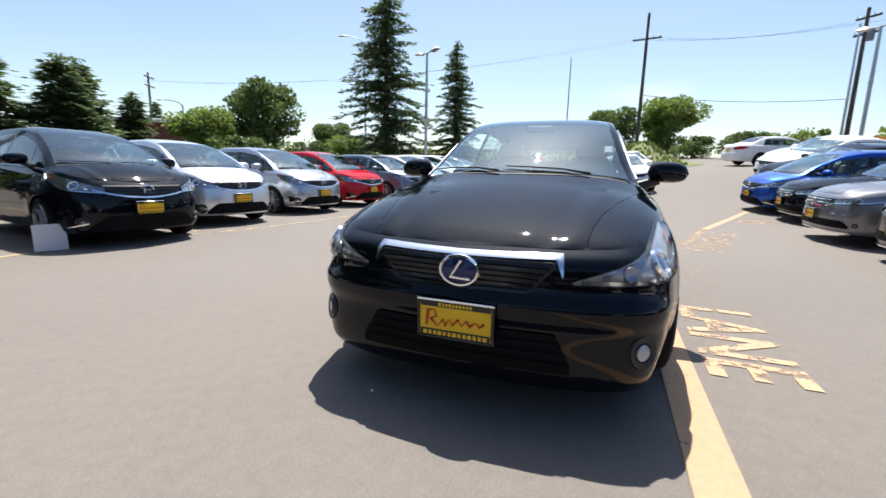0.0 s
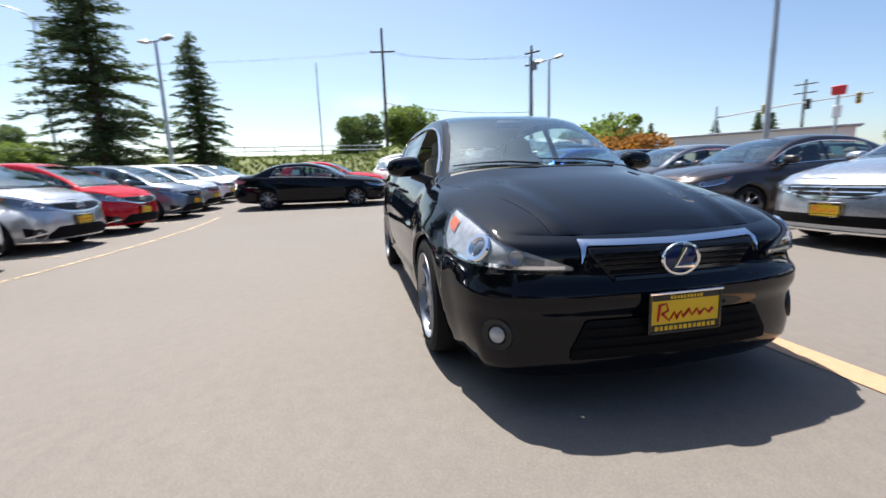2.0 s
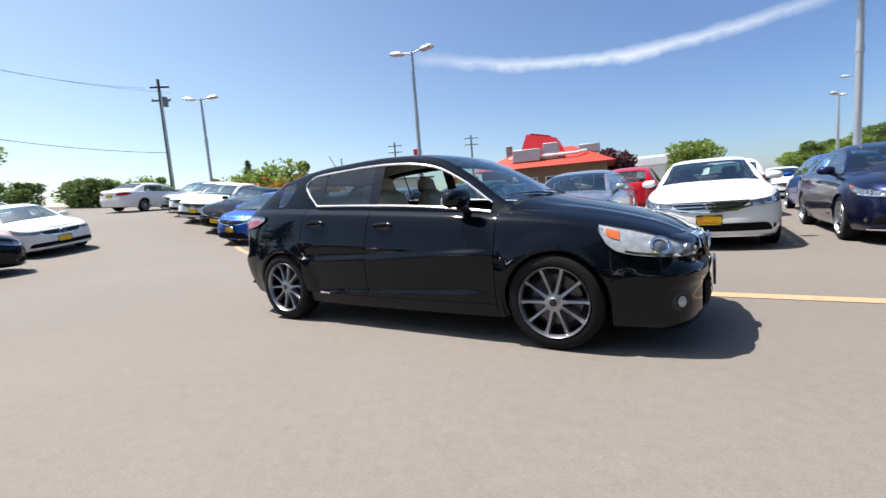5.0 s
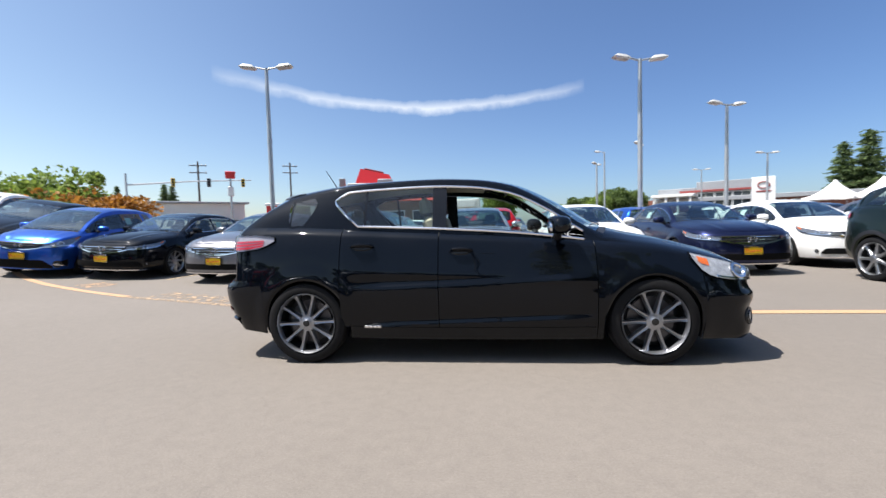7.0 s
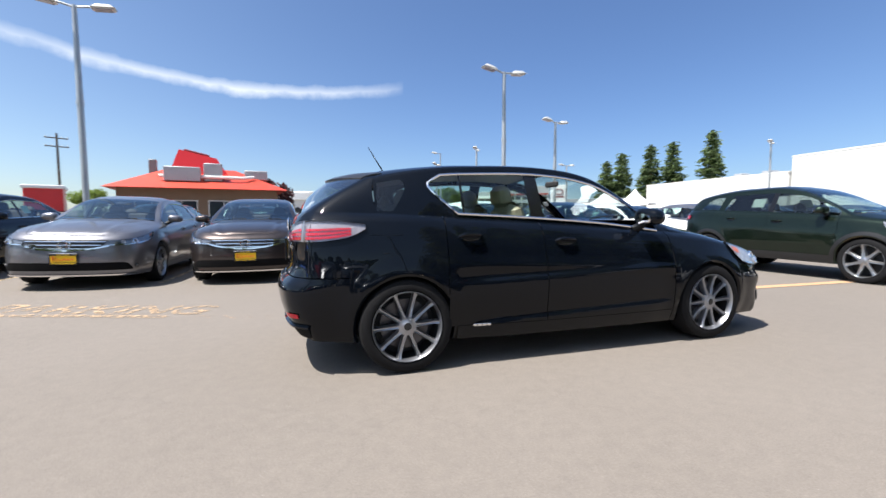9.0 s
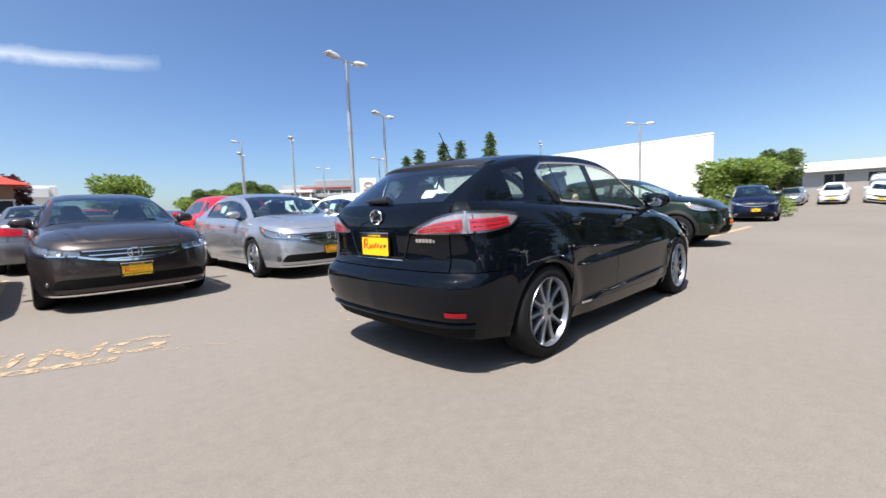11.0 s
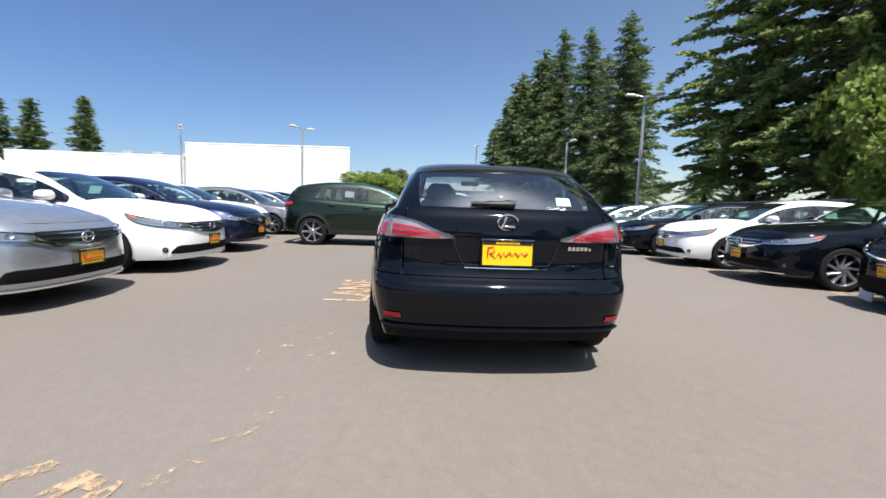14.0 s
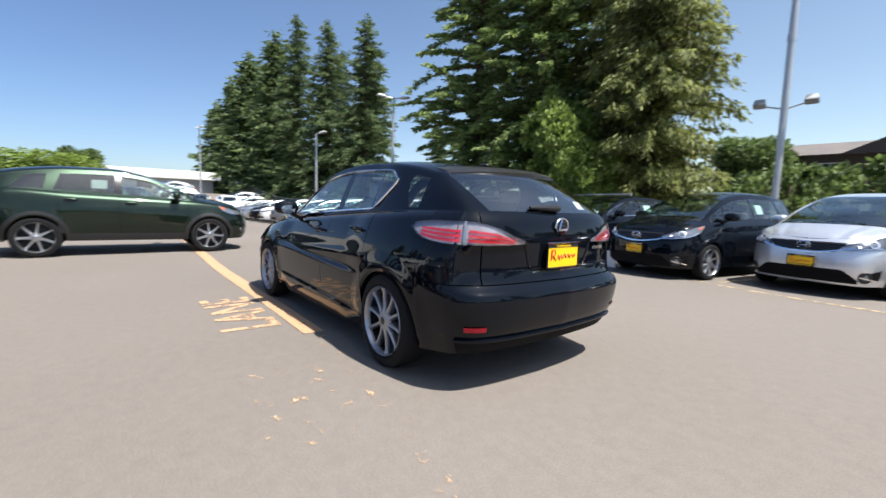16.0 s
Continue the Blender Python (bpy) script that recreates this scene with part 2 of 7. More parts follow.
# ---- mesh helpers ----
class Geo:
    """Collects vertices and faces of one mesh."""

    def __init__(self):
        self.v, self.f = [], []

    def grid(self, rows, close=False, flip=False):
        n, m, b = len(rows), len(rows[0]), len(self.v)
        for r in rows:
            self.v.extend(tuple(float(c) for c in p) for p in r)
        for i in range(n - 1):
            for j in range(m if close else m - 1):
                k = (j + 1) % m
                q = (b + i * m + j, b + i * m + k, b + (i + 1) * m + k, b + (i + 1) * m + j)
                self.f.append(q[::-1] if flip else q)
        return self

    def fan(self, ring, flip=False):
        b = len(self.v)
        self.v.extend(tuple(float(c) for c in p) for p in ring)
        q = tuple(range(b, b + len(ring)))
        self.f.append(q[::-1] if flip else q)
        return self

    def box(self, size, m=None, taper=1.0, bevel=0.0):
        """A box about the origin, its top scaled by taper, moved by m."""
        x, y, z = (s / 2 for s in size)
        m = m or Matrix()
        e = min(bevel, x * 0.9, y * 0.9, z * 0.9)
        if e <= 0:
            pts = [(sx * x * k, sy * y * k, sz * z) for sz, k in ((-1, 1.0), (1, taper)) for sx, sy in ((-1, -1), (1, -1), (1, 1), (-1, 1))]
            b = len(self.v)
            self.v.extend(tuple(m @ Vector(p)) for p in pts)
            for q in ((3, 2, 1, 0), (4, 5, 6, 7), (0, 1, 5, 4), (1, 2, 6, 5), (2, 3, 7, 6), (3, 0, 4, 7)):
                self.f.append(tuple(b + i for i in q))
            return self
        rings = []
        for zz, k, inset in ((-z, 1.0, e), (-z + e, 1.0, 0.0), (z - e, taper, 0.0), (z, taper, e)):
            a, c = x * k - inset, y * k - inset
            o = e * 0.7 if inset == 0 else e * 0.5
            ring = [(a - o, -c), (a, -c + o), (a, c - o), (a - o, c), (-a + o, c), (-a, c - o), (-a, -c + o), (-a + o, -c)]
            rings.append([m @ Vector((p[0], p[1], zz)) for p in ring])
        self.grid(rings, close=True)
        self.fan(rings[0], flip=True)
        self.fan(rings[-1])
        return self

    def tube(self, pts, radius, sides=8, caps=True):
        """A round bar along the points; radius may be a list."""
        pts = [Vector(p) for p in pts]
        rad = radius if isinstance(radius, (list, tuple)) else [radius] * len(pts)
        rings = []
        for i, p in enumerate(pts):
            d = (pts[min(i + 1, len(pts) - 1)] - pts[max(i - 1, 0)]).normalized()
            a = d.orthogonal().normalized() if i == 0 else (a - d * a.dot(d)).normalized()
            c = d.cross(a)
            rings.append([p + (a * math.cos(q) + c * math.sin(q)) * rad[i] for q in (2 * math.pi * k / sides for k in range(sides))])
        self.grid(rings, close=True)
        if caps:
            self.fan(rings[0], flip=True)
            self.fan(rings[-1])
        return self

    def lathe(self, profile, m=None, sides=24, caps=False):
        """Turns (radius, height) points about z."""
        m = m or Matrix()
        rings = [[m @ Vector((r * math.cos(q), r * math.sin(q), h)) for q in (2 * math.pi * k / sides for k in range(sides))] for r, h in profile]
        self.grid(rings, close=True)
        if caps:
            self.fan(rings[0], flip=True)
            self.fan(rings[-1])
        return self

    def ball(self, centre, radii, n=10, m=None):
        m = m or Matrix()
        rows = []
        for i in range(n + 1):
            a = math.pi * (i / n) * 0.998 + 0.003
            rows.append([m @ Vector((centre[0] + radii[0] * math.sin(a) * math.cos(q), centre[1] + radii[1] * math.sin(a) * math.sin(q), centre[2] - radii[2] * math.cos(a))) for q in (2 * math.pi * k / (2 * n) for k in range(2 * n))])
        return self.grid(rows, close=True)

    def mesh(self, name, mat, smooth=True):
        me = bpy.data.meshes.new(name)
        me.from_pydata(self.v, [], self.f)
        me.materials.append(mat)
        if smooth:
            me.polygons.foreach_set("use_smooth", [True] * len(me.polygons))
            me.set_sharp_from_angle(angle=radians(40))
        me.update()
        return me

    def make(self, name, mat, parent=None, label="", m=None, smooth=True):
        ob = new(name, self.mesh(name, mat, smooth))
        ob.parent = parent
        if m is not None:
            ob.matrix_basis = m
        if label:
            ob["label"] = label
        return ob


def root(name, label, category, m=None, group="", kind=""):
    ob = new(name)
    ob.empty_display_size = 0.2
    if m is not None:
        ob.matrix_basis = m
    return tagged(ob, label, category, group, kind)


def smooth_curve(pts):
    """A curve through (x, y) points with no overshoot."""
    p = sorted(pts)
    x, y = np.array([a for a, _ in p], float), np.array([b for _, b in p], float)
    h, d = np.diff(x), np.diff(y) / np.diff(x)
    k = np.zeros(len(x))
    for i in range(1, len(x) - 1):
        if d[i - 1] * d[i] > 0:
            w1, w2 = 2 * h[i] + h[i - 1], h[i] + 2 * h[i - 1]
            k[i] = (w1 + w2) / (w1 / d[i - 1] + w2 / d[i])
    k[0], k[-1] = d[0], d[-1]

    def at(v):
        v = min(max(v, x[0]), x[-1])
        i = min(max(int(np.searchsorted(x, v)) - 1, 0), len(h) - 1)
        t = (v - x[i]) / h[i]
        return float((1 + 2 * t) * (1 - t) ** 2 * y[i] + t * (1 - t) ** 2 * h[i] * k[i] + t * t * (3 - 2 * t) * y[i + 1] + t * t * (t - 1) * h[i] * k[i + 1])

    return at


def clamp(v, a=0.0, b=1.0):
    return min(max(v, a), b)


def ease(v):
    v = clamp(v)
    return v * v * (3 - 2 * v)


def span(a, b, n):
    return [a + (b - a) * i / n for i in range(n + 1)]


# ---- the shape of a car ----
class Shape:
    """A car body: a wall swept round a plan, a deck over it, and side glass between belt and roof rail.
    Front is +x, left is +y, the ground is z = 0."""

    def __init__(self, plan, shoulder, low, front, rear, centre, rail, axles, wheel_r, arch_r, tumble=0.6, cowl=1.0, bow=0.18, barrel=0.045, flare=0.015, tail_bow=0.0, creases=(), ledges=(), waist=0.03, hood_ridge=0.007):
        u = [0.0]
        for a, b in zip(plan, plan[1:]):
            u.append(u[-1] + math.hypot(b[0] - a[0], b[1] - a[1]))
        fx, fy = smooth_curve(list(zip(u, [p[0] for p in plan]))), smooth_curve(list(zip(u, [p[1] for p in plan])))
        us = np.linspace(0, u[-1], 700)
        self.px, self.py = np.array([fx(v) for v in us]), np.array([fy(v) for v in us])
        tx, ty = np.gradient(self.px), np.gradient(self.py)
        ln = np.hypot(tx, ty)
        self.nx, self.ny = ty / ln, -tx / ln
        self.s = np.concatenate([[0], np.cumsum(np.hypot(np.diff(self.px), np.diff(self.py)))])
        self.s /= self.s[-1]
        self.shoulder, self.low = smooth_curve(shoulder), smooth_curve(low)
        self.front, self.rear, self.centre, self.rail = (smooth_curve(c) for c in (front, rear, centre, rail))
        self.rail_lo, self.rail_hi = min(p[0] for p in rail), max(p[0] for p in rail)
        self.axles, self.wheel_r, self.arch_r, self.tumble, self.cowl, self.bow = axles, wheel_r, arch_r, tumble, cowl, bow
        self.barrel, self.flare, self.tail_bow, self.creases = barrel, flare, tail_bow, creases
        self.waist, self.hood_ridge, self.ledges = waist, hood_ridge, ledges
        self.xf, self.xr, self.half = plan[0][0], plan[-1][0], max(p[1] for p in plan)
        top = [self.wall(v, None) for v in self.s]
        self.ex, self.ey, self.ez = (np.array([p[i] for p in top])[::-1] for i in range(3))

    def sx(self, x):
        """Where along the plan the body is at x."""
        return float(np.interp(-x, -self.px, self.s))

    def sy(self, y, back=False):
        """Where along the plan, near the nose or the tail, the half width is y."""
        n = int(np.argmax(self.py))
        if back:
            return float(np.interp(y, self.py[n:][::-1], self.s[n:][::-1]))
        return float(np.interp(y, self.py[:n], self.s[:n]))

    def edge(self, x):
        """The lower edge of the side: the sill, or the wheel arch."""
        z = self.low(x)
        for a in self.axles:
            q = self.arch_r ** 2 - (x - a) ** 2
            if q > 0:
                z = max(z, self.wheel_r + math.sqrt(q))
        return z

    def wall(self, s, z, off=0.0):
        side, a = (1 if s >= 0 else -1), abs(s)
        x, y = float(np.interp(a, self.s, self.px)), float(np.interp(a, self.s, self.py))
        nx, ny = float(np.interp(a, self.s, self.nx)), float(np.interp(a, self.s, self.ny))
        zs, zl = self.shoulder(x), self.low(x)
        if z is None:
            z = zs
        t = clamp((z - zl) / max(zs - zl, 1e-3), -0.2, 1.0)
        d = -self.barrel * (max(0.0, 0.5 - t) / 0.5) ** 2 - self.waist * (max(0.0, t - 0.55) / 0.45) ** 2
        d -= 0.020 * ((t - 0.5) / 0.5) ** 2
        d += 0.010 * math.exp(-((t - 0.62) / 0.05) ** 2) * ease((1.2 - abs(x)) / 0.6)
        for zc, amount, wide in self.creases:
            d += amount * math.exp(-((z - zc) / wide) ** 2) * ease((0.95 - abs(x)) / 0.5)
        for zc, amount, wide in self.ledges:
            d += amount * (1 - ease((z - zc - 0.035 * x) / wide) - 0.5) * ease((1.0 - abs(x)) / 0.35)
        for q in self.axles:
            r = math.hypot(x - q, z - self.wheel_r)
            d += self.flare * ease(1 - (r - self.arch_r) / 0.13) if r > self.arch_r * 0.9 else self.flare
        wf, wr = ease(clamp(nx * 1.15)), ease(clamp(-nx * 1.15))
        d = d * (1 - wf - wr) + wf * self.front(z) + wr * self.rear(z)
        d -= 0.035 * (max(0.0, t - 0.93) / 0.07) ** 2
        return (x + nx * (d + off), side * (y + ny * (d + off)), z)

    def patch(self, s0, s1, z0, z1, n, m, off=0.0):
        """A sheet on the wall; z0 and z1 are heights or functions of the place along the plan."""
        rows = []
        for s in span(s0, s1, n):
            a, b = (z(s) if callable(z) else z for z in (z0, z1))
            rows.append([self.wall(s, z, off) for z in span(a, b, m)])
        return rows

    def side_rows(self, x0, x1, n, m, sign, z0=None, z1=None, off=0.0):
        """The body side between two places, trimmed by sill, arch and shoulder."""
        xs = set(span(x0, x1, n))
        for a in self.axles:
            for k in range(13):
                x = a - self.arch_r * 0.9985 * math.cos(math.pi * k / 12)
                if min(x0, x1) < x < max(x0, x1):
                    xs.add(x)
            for e in (-1, 1):
                x = a + e * self.arch_r * 1.004
                if min(x0, x1) < x < max(x0, x1):
                    xs.add(x)
        rows = []
        for x in sorted(xs, reverse=True):
            s = self.sx(x)
            lo, hi = self.edge(x), self.shoulder(x)
            if z0 is not None:
                lo = max(lo, z0(x))
            if z1 is not None:
                hi = min(hi, z1(x))
            rows.append([self.wall(sign * s, z, off) for z in [lo + (hi - lo) * (i / m) ** 0.85 for i in range(m)] + [hi]])
        return rows

    def belt(self, x):
        """The inner edge of the shoulder at x: half width and height."""
        return float(np.interp(x, self.ex, self.ey)), float(np.interp(x, self.ex, self.ez))

    def rail_at(self, x):
        y, z = self.belt(x)
        if not self.rail_lo <= x < self.rail_hi:
            return y, z
        zr = max(self.rail(x), z)
        k = zr - z
        return y - min(k, 0.03) * 0.6 - self.tumble * k - 0.10 * k * ease((-0.9 - x) / 0.8), zr

    def side(self, x, w, sign, off=0.0):
        """A point of the side window plane: w = 0 at the belt, 1 at the roof rail."""
        (y0, z0), (y1, z1) = self.belt(x), self.rail_at(x)
        y, z = y0 + (y1 - y0) * w, z0 + (z1 - z0) * w
        y += 0.10 * (z1 - z0) * w * (1 - w) + off
        return (x, sign * y, z)

    def side_patch(self, x0, x1, w0, w1, n, m, sign, off=0.0):
        """x0 and x1 may be functions of w."""
        rows = []
        for i in range(m + 1):
            w = w0 + (w1 - w0) * i / m
            a, b = (q(w) if callable(q) else q for q in (x0, x1))
            rows.append([self.side(x, w, sign, off) for x in span(a, b, n)])
        return rows

    def deck(self, x, f, off=0.0):
        """A point of the top at row x; f runs from -1 to 1 across it."""
        y1, z1 = self.rail_at(x)
        b = self.bow * ease(1 - abs(x - self.cowl + 0.1) / 1.0) if x < self.cowl + 0.9 else 0.0
        b *= ease((x - self.xr) / 1.0)
        b -= self.tail_bow * ease((-0.9 - x) / 0.7)
        zc = max(self.centre(x + b), z1)
        k = ease((x - self.cowl + 0.05) / 0.35)
        q = max(0.0, 1 - abs(f) ** (3.4 - 0.9 * k))
        z = z1 + (zc - z1) * q ** (0.52 + 0.30 * k)
        if x > self.cowl:
            u = (x - self.cowl) / (self.xf - self.cowl)
            yc = self.half * (0.64 - 0.20 * u)
            g = abs(f) * y1 - yc
            z += self.hood_ridge * ease(u / 0.15) * ease((1 - u) / 0.12) * (math.exp(-(g / 0.035) ** 2) - 0.7 * math.exp(-((g + 0.09) / 0.05) ** 2))
        return (x + b * (1 - f * f), f * y1, z + off)

    def tail_patch(self, x, f0, f1, n, m, fc, yc, t0=0.0, t1=1.0, off=0.0):
        """The sloping back of a hatchback: from the roof's end at x down to the wall's top, round the corner. fc of the roof meets yc at the tail."""
        sc, sa = self.sy(yc, True), self.sx(x)
        rows = []
        for f in span(f0, f1, n):
            a = abs(f)
            s = sc + (1.0 - sc) * (1 - a / fc) if a < fc else sc + (sa - sc) * ((a - fc) / (1 - fc)) ** 0.85
            t, b = Vector(self.deck(x, f)), Vector(self.wall(math.copysign(s, f), None))
            if a < 1e-6:
                b = Vector(self.wall(1.0, None))
            out = Vector((b.x + 0.4, b.y, 0)).normalized()
            rows.append([t.lerp(b, q) + out * (0.045 * math.sin(math.pi * q) * (1 - 0.5 * a) + off) for q in span(t0, t1, m)])
        return rows

    def deck_patch(self, x0, x1, f0, f1, n, m, off=0.0, power=1.0):
        rows = []
        for i in range(n + 1):
            x = x0 + (x1 - x0) * (i / n) ** power
            rows.append([self.deck(x, f, off) for f in span(f0, f1, m)])
        return rows


SQUIGGLE = [(-0.42, -0.22), (-0.40, 0.26), (-0.30, 0.30), (-0.27, 0.08), (-0.36, 0.0), (-0.25, -0.24), (-0.17, 0.02), (-0.14, -0.18), (-0.07, 0.04), (-0.04, -0.16), (0.05, 0.06), (0.10, -0.14), (0.17, 0.05), (0.22, -0.12), (0.30, 0.04), (0.36, -0.10), (0.42, 0.03)]


def dealer_plate(car, m, detail=True, lower=True):
    """A yellow dealer plate in a dark frame, lettering as plain bars. Faces +x of m."""
    pl = Geo().box((0.008, 0.305, 0.152), m, bevel=0.003).make("license_plate", YELLOW, car, "yellow dealer plate with red script and black bands")
    fr = Geo()
    for y, z, a, b in ((0, 0.077, 0.325, 0.012), (0, -0.077, 0.325, 0.012), (0.157, 0, 0.012, 0.165), (-0.157, 0, 0.012, 0.165)):
        fr.box((0.014, a, b), m @ Matrix.Translation((0.002, y, z)), bevel=0.003)
    fr.make("plate_frame", GLOSSBLACK, pl)
    if detail:
        Geo().box((0.006, 0.325, 0.010), m @ Matrix.Translation((0.010, 0, 0.080)), bevel=0.002).make("chrome_edge", CHROME, pl)
    if detail:
        g = Geo()
        pts = [m @ Vector((0.0055, x * 0.29, z * 0.13)) for x, z in SQUIGGLE]
        g.tube(pts, [0.0045 + 0.0025 * math.sin(i * 2.1) for i in range(len(pts))], 6).make("red_script", REDINK, pl)
        for z, h, n, w in ((0.062, 0.022, 10, 0.011), (-0.059, 0.030, 13, 0.016))[:2 if lower else 1]:
            Geo().box((0.003, 0.296, h), m @ Matrix.Translation((0.0045, 0, z))).make("black_band", BLACKINK, pl)
            g = Geo()
            for k in range(n):
                g.box((0.003, w * (0.8 if k % 3 else 1.0), h * 0.55), m @ Matrix.Translation((0.0060, (k - n / 2 + 0.5) * w * 1.32, z)))
            g.make("yellow_bars", YELLOW, pl)
    return pl


STEELDISC = plain("brake_steel", (0.10, 0.10, 0.11), 0.35, 0.9, 0.1)


def wheel_meshes(r, width, spokes, rim_mat, wide=0.020, sides=40):
    """Meshes of a wheel that lies in the xz plane, its face towards +y."""
    turn = Matrix.Rotation(radians(-90), 4, "X")
    h, ri = width / 2, r * 0.745
    tyre = Geo().lathe([(ri - 0.012, -h * 0.7), (ri + 0.01, -h * 0.95), (r * 0.88, -h), (r * 0.97, -h * 0.86), (r, -h * 0.55), (r * 1.0, h * 0.55), (r * 0.97, h * 0.86), (r * 0.88, h), (ri + 0.012, h * 0.96), (ri - 0.010, h * 0.72)], turn, sides)
    rim = Geo().lathe([(ri * 0.955, h * 0.55), (ri * 0.965, h * 0.74), (ri * 1.005, h * 0.90), (ri * 0.99, h * 0.985), (ri * 0.955, h * 0.86), (ri * 0.935, h * 0.60)], turn, sides)
    barrel = Geo().lathe([(0.02, -h * 0.35), (ri * 0.90, -h * 0.45), (ri * 0.93, h * 0.2), (ri * 0.945, h * 0.60)], turn, sides)
    one = Geo()
    a, b = 0.20 * ri, 0.955 * ri
    ring = []
    for rr, w, y, t in ((a, wide * 1.25, h * 0.80, 0.05), (ri * 0.5, wide, h * 0.70, 0.045), (ri * 0.8, wide * 0.95, h * 0.70, 0.045), (b, wide * 1.35, h * 0.80, 0.05)):
        ring.append([(-w, y - t, rr), (-w, y - 0.010, rr), (-w * 0.62, y, rr), (0, y - 0.004, rr), (w * 0.62, y, rr), (w, y - 0.010, rr), (w, y - t, rr)])
    one.grid(ring)
    hub = Geo().lathe([(0.0005, h * 0.86), (ri * 0.12, h * 0.86), (ri * 0.15, h * 0.80), (ri * 0.26, h * 0.78), (ri * 0.30, h * 0.6)], turn, 24)
    for k in range(5):
        q = 2 * math.pi * k / 5
        hub.lathe([(0.0004, h * 0.79), (0.009, h * 0.79), (0.010, h * 0.72)], Matrix.Translation((math.sin(q) * ri * 0.21, 0, math.cos(q) * ri * 0.21)) @ turn, 8)
    disc = Geo().lathe([(0.02, -h * 0.05), (ri * 0.72, -h * 0.05), (ri * 0.72, -h * 0.2)], turn, 32)
    cap = Geo().lathe([(0.0005, h * 0.875), (ri * 0.10, h * 0.87), (ri * 0.12, h * 0.85)], turn, 20)
    return {"tyre": tyre.mesh("tyre", RUBBER), "rim": rim.mesh("rim", rim_mat), "spoke": one.mesh("spoke", rim_mat), "hub": hub.mesh("hub", rim_mat), "barrel": barrel.mesh("barrel", BARREL), "disc": disc.mesh("brake_disc", STEELDISC), "cap": cap.mesh("hub_cap", PLASTIC), "n": spokes, "r": r}


def put_wheels(car, shape, w, track, fine=True, bent=0.0):
    joined = None
    if not fine:
        g = Geo()
        for k in range(w["n"]):
            m = Matrix.Rotation(2 * math.pi * k / w["n"], 4, "Y") @ Matrix.Shear("XZ", 4, (bent, 0.0))
            b = len(g.v)
            g.v.extend(tuple(m @ v.co) for v in w["spoke"].vertices)
            g.f.extend(tuple(b + i for i in p.vertices) for p in w["spoke"].polygons)
        b = len(g.v)
        g.v.extend(tuple(v.co) for v in w["hub"].vertices)
        g.f.extend(tuple(b + i for i in p.vertices) for p in w["hub"].polygons)
        joined = g.mesh("spokes", w["rim"].materials[0])
    for a in shape.axles:
        for sign in (1, -1):
            m = Matrix.Translation((a, sign * track, w["r"])) @ (Matrix() if sign > 0 else Matrix.Rotation(math.pi, 4, "Z"))
            m = m @ Matrix.Rotation(random.uniform(0, 6.28), 4, "Y")
            wh = new("wheel", w["rim"])
            wh.parent, wh.matrix_basis = car, m
            for name, key in (("tyre", "tyre"), ("barrel", "barrel"), ("hub", "hub"), ("brake_disc", "disc"), ("hub_cap", "cap")):
                if not fine and key in ("cap", "hub", "disc"):
                    continue
                o = new(name, w[key])
                o.parent = wh
            if fine:
                for k in range(w["n"]):
                    o = new("spoke", w["spoke"])
                    o.parent, o.matrix_basis = wh, Matrix.Rotation(2 * math.pi * k / w["n"], 4, "Y")
            else:
                o = new("spokes", joined)
                o.parent = wh


def wheel_wells(car, shape, sign, fine=True):
    """Dark liners behind the arches and the turned-in arch lips."""
    for a in shape.axles:
        R, rows, lips = shape.arch_r, [], []
        for k in range(-2, 21):
            q = math.pi * k / 18
            x, z = a + R * math.cos(q), shape.wheel_r + R * math.sin(q)
            if z < 0.12:
                continue
            z = max(z, shape.low(x))
            p = Vector(shape.wall(sign * shape.sx(x), z))
            c = Vector((a, p.y, shape.wheel_r))
            e = p + (c - p) * 0.05
            lips.append([p, (e.x, p.y - sign * 0.012, e.z), (e.x, p.y - sign * 0.05, e.z)])
            rows.append([(e.x, p.y - sign * 0.05, e.z), (e.x, p.y - sign * 0.36, e.z)])
        if fine:
            Geo().grid(lips).make("arch_lip", BODY, car)
        Geo().grid(rows).fan([r[1] for r in rows]).make("wheel_well", WELL, car)


def seat(parent, x, y, mat, wide=0.50, name="seat"):
    g = Geo()
    g.box((0.52, wide, 0.16), pose(x + 0.06, y, 0.52, 0, -6, 0), 0.94, 0.05)
    st = g.make(name, mat, parent)
    Geo().box((0.16, wide * 0.94, 0.62), pose(x - 0.28, y, 0.85, 0, -16, 0), 0.86, 0.06).make("backrest", mat, st)
    if wide < 0.8:
        Geo().box((0.10, 0.26, 0.18), pose(x - 0.40, y, 1.20, 0, -12, 0), 0.9, 0.04).make("headrest", mat, st)
    else:
        for d in (-0.38, 0.38):
            Geo().box((0.09, 0.24, 0.13), pose(x - 0.38, y + d, 1.17, 0, -12, 0), 0.9, 0.04).make("headrest", mat, st)


BODY = plain("body_paint_slot", (0.02, 0.02, 0.02), 0.3, 0.0, 0.05)


def respray(car, mat):
    for o in car.children_recursive:
        if o.type == "MESH" and o.data.materials and o.data.materials[0].name == "body_paint_slot":
            o.material_slots[0].link = "OBJECT"
            o.material_slots[0].material = mat
    return car


